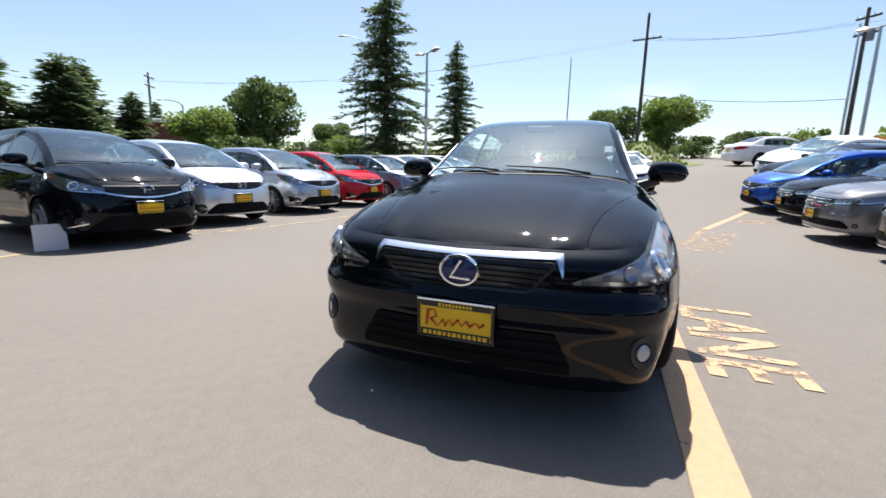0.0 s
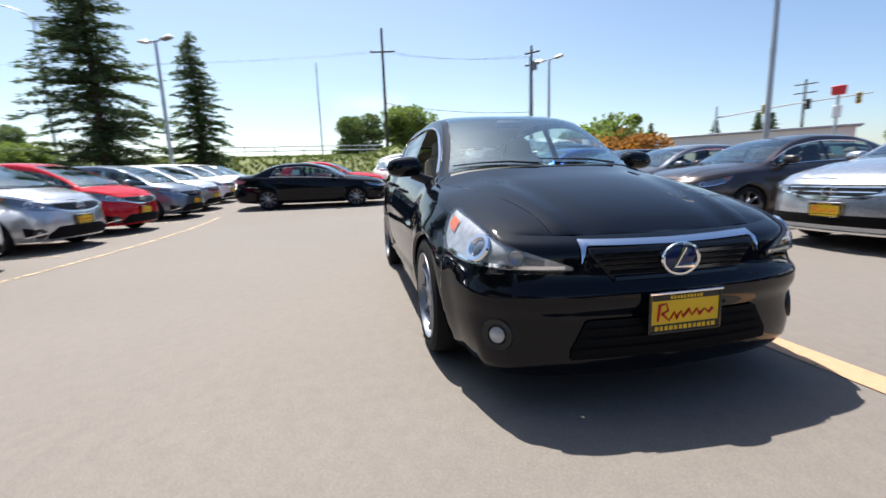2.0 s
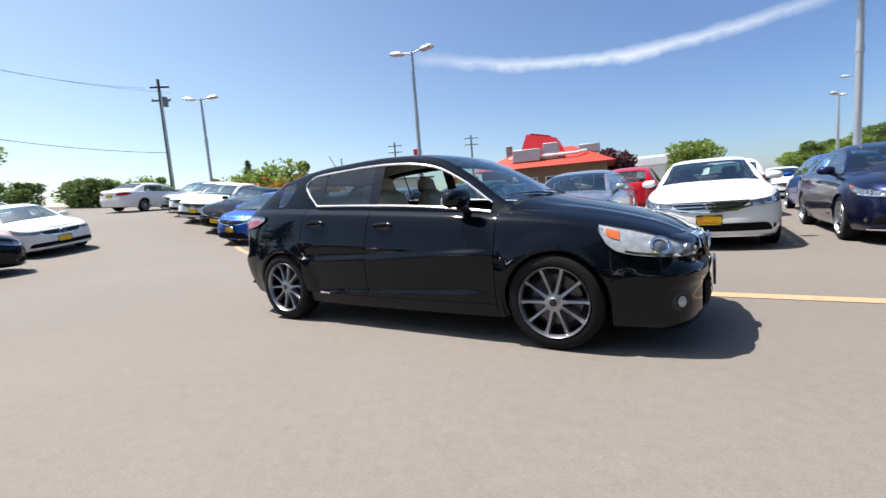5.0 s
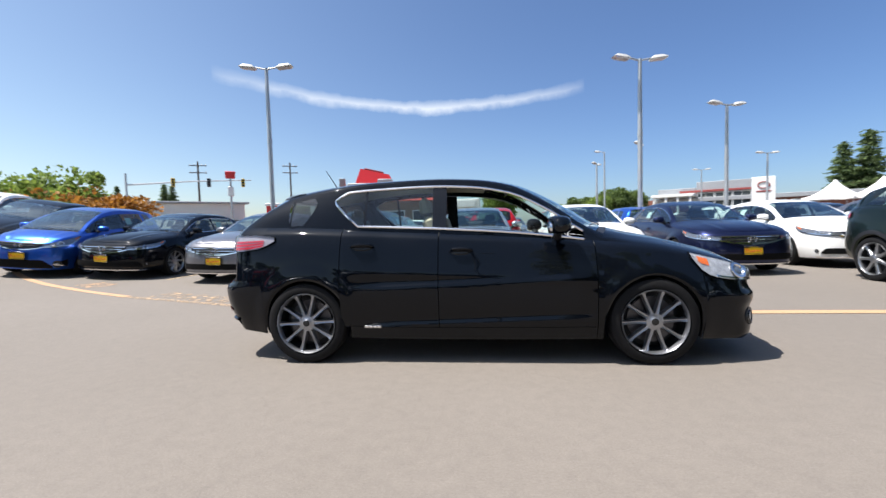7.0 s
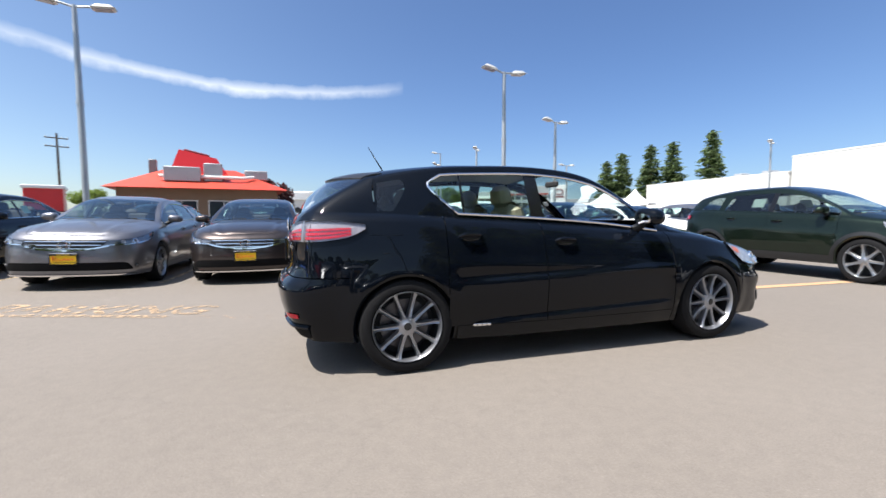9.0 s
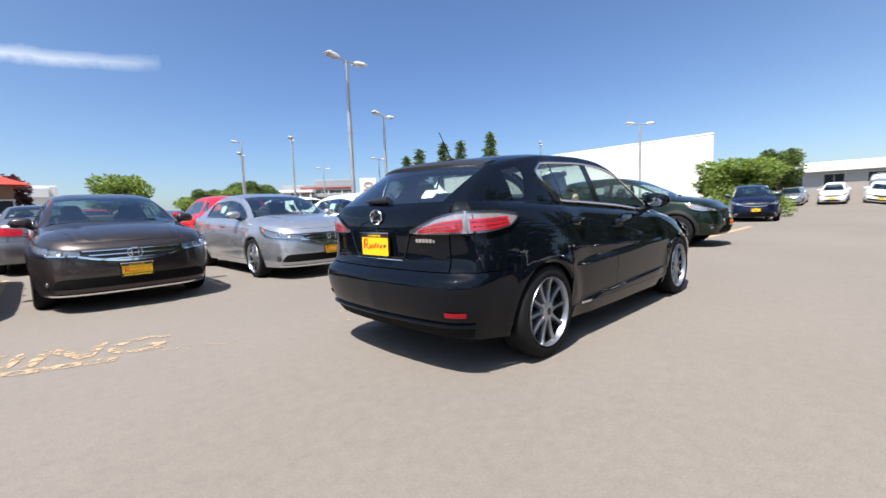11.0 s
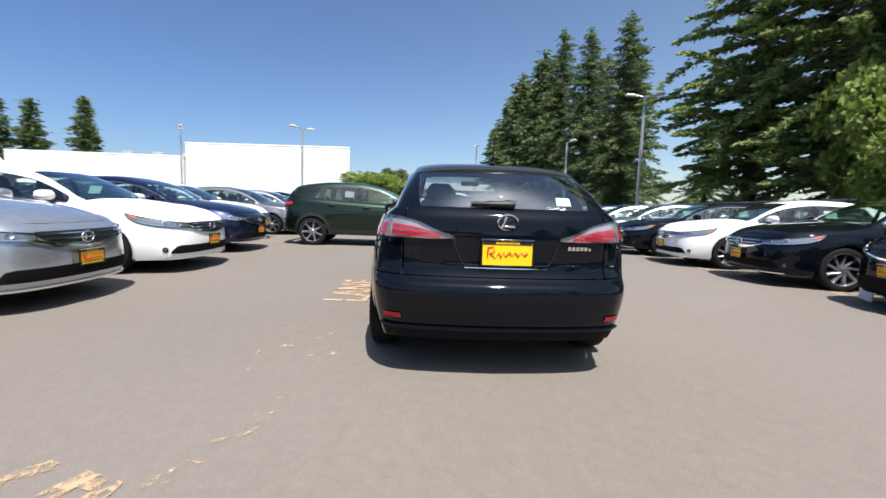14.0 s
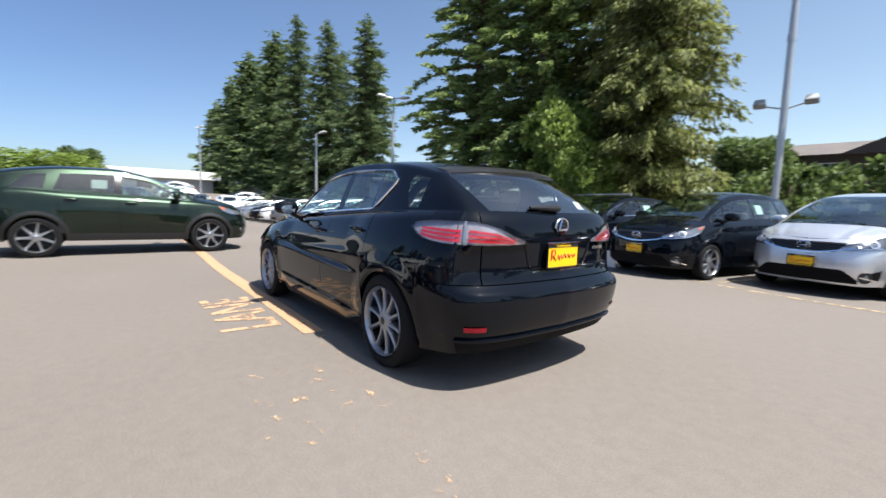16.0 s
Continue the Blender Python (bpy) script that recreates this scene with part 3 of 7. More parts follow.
def make_plan(xf, xr, h, square=0.0):
    return [(xf, 0), (xf - 0.025, (0.38 + square) * h), (xf - 0.10, (0.68 + 2.2 * square) * h), (xf - 0.25, (0.86 + 1.5 * square) * h), (xf - 0.62, 0.975 * h), (xf - 1.1, h), (0, h),
            (xr + 1.1, h), (xr + 0.55, 0.975 * h), (xr + 0.22, (0.89 + square) * h), (xr + 0.08, (0.72 + 2 * square) * h), (xr + 0.02, 0.42 * h), (xr, 0)]


def slant(a, b, w0, w1):
    return lambda w: a + (b - a) * (w - w0) / max(w1 - w0, 1e-6)


def curved_end(a, tip, b, w0, wt, w1):
    """The end of a window: bottom at a, a rounded tip, top at b."""
    f = smooth_curve([(w0, a), (w0 + (wt - w0) * 0.5, a + (tip - a) * 0.62), (wt, tip), (w1, b)])
    return f


def wall_frame(shape, s, z, off=0.0):
    """A pose on the wall whose x axis points outwards."""
    p = Vector(shape.wall(s, z, off))
    ds = Vector(shape.wall(s + 0.004, z)) - Vector(shape.wall(s - 0.004, z))
    dz = Vector(shape.wall(s, z + 0.01)) - Vector(shape.wall(s, z - 0.01))
    y = ds.normalized()
    x = y.cross(dz).normalized()
    if s < 0:
        y = y
    zz = x.cross(y)
    return Matrix(((x.x, y.x, zz.x, p.x), (x.y, y.y, zz.y, p.y), (x.z, y.z, zz.z, p.z), (0, 0, 0, 1)))


def lamp_patch(car, shape, name, s0, s1, zlo, zhi, sign, mat, off=0.004, n=16, m=6, lens=None, lift=0.016, label=""):
    """A lamp on the wall: a housing sheet with closed edges, and a clear lens over it."""
    lo, hi = (lambda s: zlo((abs(s) - s0) / (s1 - s0))), (lambda s: zhi((abs(s) - s0) / (s1 - s0)))
    rows = shape.patch(sign * s0, sign * s1, lo, hi, n, m, off)
    lamp = Geo().grid(rows).make(name, mat, car, label)
    if lens:
        top = shape.patch(sign * s0, sign * s1, lo, hi, n, m, off + lift)
        ring = lambda r: [r[0][j] for j in range(m + 1)] + [r[i][m] for i in range(1, n + 1)] + [r[n][j] for j in range(m - 1, -1, -1)] + [r[i][0] for i in range(n - 1, 0, -1)]
        g = Geo().grid(top)
        lo_ob = g.make("lens", lens, lamp)
        lo_ob.visible_shadow = False
        Geo().grid([ring(rows), ring(top)], close=True).make("bezel", GLOSSBLACK, lamp)
    return lamp


def build_car(c):
    """A car from its shape and the places of its openings and lamps."""
    S, hero, lite = c["shape"], c.get("hero", False), c.get("lite", False)
    car = root(c["name"], c["label"], c["category"], group=c.get("group", ""))
    n1, m1 = (2, 60) if hero else (1, 12)
    sfb, srb = S.sx(c["x_fb"]), S.sx(c["x_rb"])
    gap = 0.006
    # bumpers, from arch to arch round nose and tail
    z_f = lambda s: S.low(float(np.interp(abs(s), S.s, S.px)))
    z_t = lambda s: S.shoulder(float(np.interp(abs(s), S.s, S.px)))
    Geo().grid(S.patch(-sfb, sfb, z_f, z_t, 40 * n1, 48 if hero else 14)).make("front_bumper", BODY, car)
    hz = c["hatch_z"]
    round_tail = lambda s0, a, b, n, m, off=0.0: S.patch(s0, 1.0, a, b, n, m, off) + S.patch(-s0, -1.0, a, b, n, m, off)[::-1][1:]
    Geo().grid(round_tail(srb, z_f, lambda s: hz - gap, 20 * n1, 40 if hero else 12)).make("rear_bumper", BODY, car)
    sh = S.sy(c["hatch_y"], True)
    for sign in (1, -1):
        Geo().grid(S.patch(sign * srb, sign * (sh - 0.001), lambda s: hz, z_t, 12 * n1, 10)).make("rear_quarter", BODY, car)
    hatch = Geo().grid(round_tail(sh + 0.001, lambda s: hz, z_t, 12 * n1, 12)).make(c["hatch"], BODY, car)
    # body sides
    for sign in (1, -1):
        Geo().grid(S.side_rows(c["x_fb"], c["x_d0"] + gap, 8 * n1, m1, sign)).make("front_fender", BODY, car)
        for x0, x1 in ((c["x_d0"], c["x_b"] + gap), (c["x_b"], c["x_d2"] + gap)):
            sill = lambda x: S.low(x) + c.get("sill", 0.10)
            door = Geo().grid(S.side_rows(x0, x1, 12 * n1, m1, sign, z0=sill)).make("door", BODY, car)
            if lite:
                continue
            xh = x1 + 0.17
            zh = S.shoulder(xh) - 0.13
            w = wall_frame(S, sign * S.sx(xh), zh)
            Geo().ball((0, 0, 0), (0.006, 0.085, 0.032), 6, w).make("handle_recess", GLOSSBLACK, door)
            h = Geo()
            h.tube([w @ Vector((0.004, -0.085, 0)), w @ Vector((0.034, -0.06, 0.002)), w @ Vector((0.038, 0.0, 0.004)), w @ Vector((0.034, 0.06, 0.002)), w @ Vector((0.004, 0.085, 0))], [0.011, 0.013, 0.014, 0.013, 0.011], 8)
            h.make("door_handle", BODY, door)
        Geo().grid(S.side_rows(c["x_d0"], c["x_d2"] + gap, 20, 8 if hero else 3, sign, z1=lambda x: S.low(x) + c.get("sill", 0.10) - 0.004)).make("sill", c.get("sill_mat", BODY), car)
        Geo().grid(S.side_rows(c["x_d2"], c["x_rb"], 8 * n1, m1, sign)).make("rear_fender", BODY, car)
        wheel_wells(car, S, sign, not lite)
        for a in S.axles if c.get("cladding") else ():
            ring = []
            for k in range(25):
                q = math.pi * (k / 24 * 1.10 - 0.05)
                ring.append([S.wall(sign * S.sx(a + r * math.cos(q)), max(S.wheel_r + r * math.sin(q), 0.27), 0.009) for r in (S.arch_r, S.arch_r + 0.03, S.arch_r + 0.06)])
            Geo().grid(ring).make("arch_cladding", PLASTIC, car)
    # added dark skin behind the panels, stops light leaking through the shut gaps
    shell = Geo().grid(S.patch(-sfb, sfb, lambda s: z_f(s) + 0.03, lambda s: z_t(s) - 0.03, 24, 4, -0.03))
    for sign in (1, -1):
        shell.grid(S.patch(sign * srb, sign * 1.0, lambda s: z_f(s) + 0.03, lambda s: z_t(s) - 0.03, 14, 8, -0.06))
        shell.grid(S.side_rows(c["x_fb"], c["x_rb"], 16, 4, sign, z1=lambda x: S.shoulder(x) - 0.03, off=-0.03))
    shell.make("inner_shell", WELL, car)
    # deck
    xmax, xmin = float(S.ex[-1]) - 0.001, float(S.ex[0]) + 0.001
    hood_y = lambda x: c["lamp_y"] + 0.03 + (S.half * 0.80 - c["lamp_y"]) * ease((xmax - x) / (xmax - c["hood"]) * 0.85)
    hood_f = lambda x: min(1.0, hood_y(x) / max(S.rail_at(x)[0], 1e-3))
    hood_x = [xmax + (c["hood"] - xmax) * (i / (18 * n1)) ** 1.6 for i in range(18 * n1 + 1)]
    hood = Geo().grid([[S.deck(x, f * hood_f(x)) for f in span(-1, 1, 24)] for x in hood_x]).make("hood", BODY, car)
    for sign in (1, -1):
        tops = Geo()
        tops.grid([[S.deck(x, sign * f) for f in span(min(1.0, hood_f(x) + 0.004), 1, 6)] for x in hood_x])
        tops.grid(S.deck_patch(c["hood"], c["ws_base"], sign * 0.9, sign, 4, 3))
        tops.grid(S.deck_patch(c["ws_base"], c["ws_top"], sign * c.get("pillar", 0.91), sign, 12, 3))
        if c.get("fastback"):
            fc, yc = c["fastback"]
            tops.grid(S.tail_patch(c["rg_top"], sign * fc, sign, 8, 8, fc, yc))
        else:
            tops.grid(S.deck_patch(c["rg_top"], c["rg_base"], sign * 0.88, sign, 10, 3))
        tops.grid(S.deck_patch(c["ws_top"], c["rg_top"], sign * 0.95, sign, 16 * n1, 3))
        tops.make("pillar_panel", BODY, car)
    if not c.get("fastback"):
        Geo().grid(S.deck_patch(c["rg_base"], xmin, -1, 1, 8, 16)).make("boot_deck", BODY, car)
    Geo().grid(S.deck_patch(c["hood"] - 0.004, c["ws_base"], -0.9, 0.9, 4, 16, -0.008)).make("cowl_panel", PLASTIC, car)
    ws = Geo().grid(S.deck_patch(c["ws_base"], c["ws_top"], -c.get("pillar", 0.91), c.get("pillar", 0.91), 14, 20)).make("windscreen", c.get("screen", DIMSCREEN), car)
    ws.visible_shadow = False
    roof = Geo().grid(S.deck_patch(c["ws_top"], c["rg_top"], -0.95, 0.95, 16 * n1, 24)).make("roof", BODY, car)
    Geo().grid(S.deck_patch(c["ws_top"] - 0.1, c["rg_top"] + 0.05, -0.93, 0.93, 8, 8, -0.035)).make("headliner", c.get("lining", DARKTRIM), car)
    fb = c.get("fastback")
    rg = Geo().grid(S.tail_patch(c["rg_top"], -fb[0], fb[0], 20, 8, *fb) if fb else S.deck_patch(c["rg_top"], c["rg_base"], -0.88, 0.88, 10, 16)).make("rear_window", c.get("rear_tint", GLASS), car)
    rg.visible_shadow = False
    # side glass and its frames
    for sign in (1, -1):
        fr = Geo()
        lo, hi = c["glass_w"]
        a, b = S.rail_hi - 0.002, S.rail_lo + 0.002
        fr.grid(S.side_patch(a, b, 0, lo, 30, 2, sign))
        fr.grid(S.side_patch(a, b, hi, 1, 30, 2, sign))
        cuts = [a] + [e for x1, x0, *_ in c["win"] for e in (x1, x0)] + [b]
        for k in range(0, len(cuts), 2):
            if k == len(cuts) - 2 and c.get("quarter"):
                q0, q1 = c["quarter"]
                fr.grid(S.side_patch(cuts[k], q0, lo, hi, 8, 6, sign))
                fr.grid(S.side_patch(q1, cuts[k + 1], lo, hi, 4, 6, sign))
                qg = Geo().grid(S.side_patch(q0, q1, lo, hi, 6, 6, sign)).make("quarter_window", DARKGLASS, car)
                qg.visible_shadow = False
            elif 0 < k < len(cuts) - 2:
                Geo().grid(S.side_patch(cuts[k], cuts[k + 1], lo, hi, 3, 6, sign)).make("pillar_trim", GLOSSBLACK, car)
            else:
                fr.grid(S.side_patch(cuts[k], cuts[k + 1], lo, hi, 8, 6, sign))
        fr.make("window_frame", BODY, car)
        for k, (x1, x0, mat) in enumerate(c["win"]):
            if hero and k == 0 and sign < 0:
                continue
            w = Geo().grid(S.side_patch(x1, x0, lo, hi, 10, 6, sign)).make("side_window", mat, car)
            w.visible_shadow = False
        if c.get("chrome"):
            x1, x0 = c["win"][0][0], c["win"][-1][1]
            f1, f0 = (q if callable(q) else (lambda w, q=q: q) for q in (x1, x0))
            pts = [S.side(x, lo, sign, 0.006) for x in span(f1(lo), f0(lo), 24)]
            pts += [S.side(f0(w), w, sign, 0.006) for w in span(lo, hi, 10)[1:]]
            pts += [S.side(x, hi, sign, 0.006) for x in span(f0(hi), f1(hi), 24)[1:]]
            Geo().tube(pts, 0.0095 if hero else 0.009, 6).make("window_trim", CHROME, car, "bright chrome window surround")
    # cabin
    low = S.low(0) + 0.02
    Geo().box((S.xf - S.xr - 0.5, S.half * 1.55, 0.20), Matrix.Translation(((S.xf + S.xr) / 2, 0, low + 0.12)), bevel=0.06).make("underbody", WELL, car)
    xa, xb = S.axles[0] - S.arch_r - 0.01, S.axles[1] + S.arch_r + 0.01
    Geo().box((xa - xb, S.half * 1.84, 0.20), Matrix.Translation(((xa + xb) / 2, 0, low + 0.11)), bevel=0.05).make("floor_pan", WELL, car)
    mat = c.get("seats", DARKTRIM)
    if lite:
        g = Geo()
        for y in (0.36, -0.36):
            g.box((0.16, 0.46, 0.75), pose(-0.28, y, 0.90, 0, -16, 0), 0.8, 0.06)
        g.box((0.16, 1.10, 0.6), pose(-1.1, 0, 0.85, 0, -16, 0), 0.9, 0.06).make("seats", mat, car)
    else:
        for y in (0.36, -0.36):
            seat(car, 0.0, y, mat)
        seat(car, -0.85, 0, mat, 1.15, "rear_bench")
    xd = c["ws_base"]
    zd = S.shoulder(xd) - 0.04
    dash = Geo().box((0.62, S.half * 1.5, 0.34), Matrix.Translation((xd - 0.12, 0, zd - 0.16)), 0.9, 0.06).make("dashboard", DARKTRIM, car)
    if not lite:
        ring = [pose(xd - 0.55, 0.36, zd - 0.06, 0, -65, 0) @ Vector((0.185 * math.cos(q), 0.185 * math.sin(q), 0)) for q in span(0, 2 * math.pi, 20)]
        Geo().tube(ring, 0.016, 6).make("steering_wheel", DARKTRIM, car)
        Geo().box((0.03, 0.20, 0.055), Matrix.Translation((c["ws_top"] + 0.12, 0, S.rail(c["ws_top"]) - 0.03)), bevel=0.012).make("rear_view_mirror", DARKTRIM, car)
    if not lite:
        Geo().box((S.xf - xd - 0.35, S.half * 1.3, 0.30), Matrix.Translation(((S.xf + xd) / 2 - 0.15, 0, 0.55)), bevel=0.05).make("engine_block", WELL, car)
    if not lite:
        Geo().box((0.05, S.half * 1.2, 0.40), Matrix.Translation((S.xr + 0.5, 0, 0.68)), bevel=0.02).make("boot_wall", WELL, car)
    # mirrors
    for sign in (1, -1):
        x = c["mirror"]
        y, z = S.belt(x)
        g = Geo()
        reach = 0.165 if hero else 0.135
        if hero:
            x -= 0.035
        mp = pose(x, sign * (y + reach), z + (0.095 if hero else 0.085), 0, 0, -sign * 8)
        shell = []
        for u in span(-1, 1, 14):
            cap = (1 - abs(u) ** 3.2) ** 0.5 + 0.02
            hi, lo, fore = 0.072 - 0.010 * u * sign, 0.058, 0.095 - 0.025 * (u * sign)
            ring = []
            for k in range(18):
                q = 2 * math.pi * k / 18
                cx, cz = math.copysign(abs(math.cos(q)) ** 0.72, math.cos(q)), math.copysign(abs(math.sin(q)) ** 0.72, math.sin(q))
                ring.append(mp @ Vector(((fore if cx > 0 else 0.062) * cap * cx, 0.120 * u, (hi if cz > 0 else lo) * cap * cz)))
            shell.append(ring)
        g.grid(shell, close=True).fan(shell[0], flip=True).fan(shell[-1])
        mr = g.make("wing_mirror", BODY, car)
        if lite:
            continue
        Geo().tube([(x + 0.02, sign * (y - 0.02), z + 0.0), (x + 0.01, sign * (y + reach - 0.05), z + 0.05)], [0.035, 0.028], 8).make("mirror_arm", PLASTIC, mr)
        Geo().lathe([(0.0005, 0.002), (0.044, 0.0), (0.046, -0.02)], pose(x - 0.066, sign * (y + reach), z + 0.085, 0, -90, 0) @ Matrix.Diagonal((0.95, 1.5, 1, 1)), 20).make("mirror_glass", CHROME, mr)
    # front lamps and grille
    sa, sb = S.sy(c["lamp_y"]), S.sx(c["lamp_x"])
    for sign in (1, -1):
        hl = lamp_patch(car, S, "headlight", sa, sb, c["lamp_lo"], c["lamp_hi"], sign, c.get("lamp_mat", LAMPDARK), lens=None if lite else LENS, label="clear headlight with chrome projector")
        if lite:
            continue
        k = c.get("proj_k", 0.42)
        sm = sa + (sb - sa) * k
        zm = (c["lamp_lo"](k) + c["lamp_hi"](k)) / 2
        rr = (c["lamp_hi"](k) - c["lamp_lo"](k)) * 0.47
        w = wall_frame(S, sign * sm, zm, 0.004)
        w = w @ Matrix.Rotation(radians(90), 4, "Y")
        Geo().lathe([(rr * 1.08, 0.0), (rr * 1.02, 0.013), (rr * 0.76, 0.015), (rr * 0.62, 0.003)], w, 24).make("projector_ring", CHROME, hl)
        Geo().lathe([(0.0005, 0.013), (rr * 0.36, 0.011), (rr * 0.52, 0.005), (rr * 0.64, 0.002)], w, 24).make("projector", LAMPGLASS, hl)
        k2 = k * 0.52
        w2 = wall_frame(S, sign * (sa + (sb - sa) * k2), (c["lamp_lo"](k2) * 0.45 + c["lamp_hi"](k2) * 0.55), 0.004) @ Matrix.Rotation(radians(90), 4, "Y")
        r2 = (c["lamp_hi"](k2) - c["lamp_lo"](k2)) * 0.34
        Geo().lathe([(0.0005, 0.004), (r2 * 0.5, 0.006), (r2, 0.013), (r2 * 1.1, 0.0)], w2, 20).make("main_beam_bowl", ALLOY, hl)
        Geo().grid(S.patch(sign * (sa + (sb - sa) * 0.04), sign * (sa + (sb - sa) * 0.80), lambda s: c["lamp_lo"]((abs(s) - sa) / (sb - sa)) + 0.004, lambda s: c["lamp_lo"]((abs(s) - sa) / (sb - sa)) + 0.018, 14, 1, 0.013)).make("lamp_trim", CHROME, hl)
        if hero:
            for q0, q1, v0, v1 in ((0.14, 0.24, 0.30, 0.75),):
                ends = [sign * (sa + (sb - sa) * q) for q in (q0, q1)]
                part_z = lambda s, v: c["lamp_lo"]((abs(s) - sa) / (sb - sa)) * (1 - v) + c["lamp_hi"]((abs(s) - sa) / (sb - sa)) * v
                Geo().grid(S.patch(*ends, lambda s: part_z(s, v0), lambda s: part_z(s, v1), 6, 3, 0.009)).make("lamp_shroud", LAMPDARK, hl)
        am = c.get("amber_k", (0.82, 0.94))
        ka = lambda k, q: c["lamp_lo"](k) + (c["lamp_hi"](k) - c["lamp_lo"](k)) * q
        Geo().grid(S.patch(sign * (sa + (sb - sa) * am[0]), sign * (sa + (sb - sa) * am[1]), lambda s: ka((abs(s) - sa) / (sb - sa), 0.48), lambda s: ka((abs(s) - sa) / (sb - sa), 0.82), 5, 3, 0.010)).make("indicator", AMBER, hl)
    gy, g0, g1 = c["grille"]
    s = S.sy(gy)
    cut = c.get("grille_taper", 0.2)
    lo = lambda q: g0 + (g1 - g0) * max(0.0, (abs(q) / s - (1 - cut)) / cut) * 0.85
    gr = Geo().grid(S.patch(-s, s, lo, g1, 60 if hero else 24, 10 if hero else 4, 0.006)).make("grille", PLASTIC, car)
    for k in range(1 if lite else c["slats"]):
        z = g0 + (g1 - g0) * (k + 0.5) / c["slats"]
        e = s * min(0.97, (1 - cut) + cut * (z - g0) / ((g1 - g0) * 0.85) - 0.03)
        mat_s = c.get("slat_mat", GLOSSBLACK)
        a0 = S.patch(-e, e, z - 0.006, z + 0.006, 24, 1, 0.016)
        b0 = S.patch(-e, e, z - 0.009, z + 0.009, 24, 1, 0.004)
        Geo().grid(a0).grid([[p[1] for p in a0], [p[1] for p in b0]]).grid([[p[0] for p in b0], [p[0] for p in a0]]).make("slat", mat_s, gr)
    bz0, bz1, by = c["bar"]
    sb2 = S.sy(by)
    rise, drop = c.get("bar_rise", 0.0), c.get("bar_drop", 0.0)
    bar_lo = lambda q: bz0 + rise * (q / sb2) ** 2 - drop * max(0.0, abs(q) / sb2 - 0.93) / 0.07
    bar_hi = lambda q: bz1 + rise * (q / sb2) ** 2
    a0, b0 = S.patch(-sb2, sb2, bar_lo, bar_hi, 60 if hero else 24, 3, 0.010 if hero else 0.018), S.patch(-sb2, sb2, bar_lo, bar_hi, 60 if hero else 24, 1, 0.002)
    Geo().grid(a0).grid([[p[3] for p in a0], [p[1] for p in b0]]).grid([[p[0] for p in b0], [p[0] for p in a0]]).make("grille_bar", CHROME, gr, "polished chrome grille bar")
    iy, i0, i1 = c["intake"]
    s2, ic = S.sy(iy), c.get("intake_cut", 0.28)
    intake = Geo().grid(S.patch(-s2, s2, i0, lambda q: i1 - (i1 - i0) * 0.75 * max(0, abs(q) / s2 - 1 + ic) / ic, 60 if hero else 24, 12 if hero else 5, 0.008)).make("lower_intake", MATTBLACK, car)
    for k in range(0 if lite else 3 if hero else 1):
        z = i0 + (i1 - i0) * (k + 1) / (4 if hero else 2)
        e = min(0.95, 0.97 - ic + ic * (i1 - z - 0.008) / (0.75 * (i1 - i0)))
        Geo().grid(S.patch(-s2 * e, s2 * e, z - 0.008, z + 0.008, 48, 2, 0.016)).make("slat", MATTBLACK, intake)
    if c.get("corner") and not lite:
        y0, y1, z0, z1 = c["corner"]
        k0, k1 = S.sy(y0), S.sy(y1)
        for sign in (1, -1):
            scoop = Geo().grid(S.patch(sign * k0, sign * k1, lambda s: z0 + (z1 - z0) * 0.35 * (1 - (abs(s) - k0) / (k1 - k0)), lambda s: z1 - (z1 - z0) * 0.5 * (1 - (abs(s) - k0) / (k1 - k0)), 10, 3, 0.004)).make("corner_intake", MATTBLACK, car)
            Geo().grid(S.patch(sign * k0, sign * k1, lambda s: z0 - 0.016 + (z1 - z0) * 0.35 * (1 - (abs(s) - k0) / (k1 - k0)), lambda s: z0 + (z1 - z0) * 0.35 * (1 - (abs(s) - k0) / (k1 - k0)), 10, 1, 0.012)).make("corner_trim", CHROME, scoop)
    if c.get("lip"):
        z0, z1 = c["lip"]
        Geo().grid(S.patch(-s2 * 1.1, s2 * 1.1, z0, z1, 24, 2, 0.020)).make("lower_lip", c.get("lip_mat", CHROME), car)
    fy, fz, fr_ = c["fog"]
    for sign in (() if lite else (1, -1)):
        sq = S.sy(fy)
        w = wall_frame(S, sign * sq, fz, 0.002) @ Matrix.Rotation(radians(90), 4, "Y")
        pod = Geo().lathe([(0.0005, -0.002), (fr_ * 1.1, 0.001), (fr_ * 1.5, 0.004), (fr_ * 1.65, -0.012)], w, 28).make("fog_pod", PLASTIC, car)
        Geo().lathe([(0.0005, 0.009), (fr_ * 0.5, 0.007), (fr_ * 0.78, 0.002)], w, 20).make("fog_light", c.get("lamp_mat", LAMPDARK), pod)
        Geo().lathe([(fr_ * 0.78, 0.003), (fr_ * 0.86, 0.007), (fr_ * 0.98, 0.001)], w, 20).make("fog_ring", GLOSSBLACK, pod)
    # emblem: an oval ring with a bar
    ez, er = c["emblem"]
    em = wall_frame(S, 0.0001, ez, 0.018)
    em = Matrix.Translation(em.translation)
    e0 = Geo().tube([em @ Vector((0, er * 1.32 * math.cos(q), er * math.sin(q))) for q in span(0, 2 * math.pi, 24)], er * 0.13, 6, False).make("emblem", CHROME, car, "oval chrome emblem")
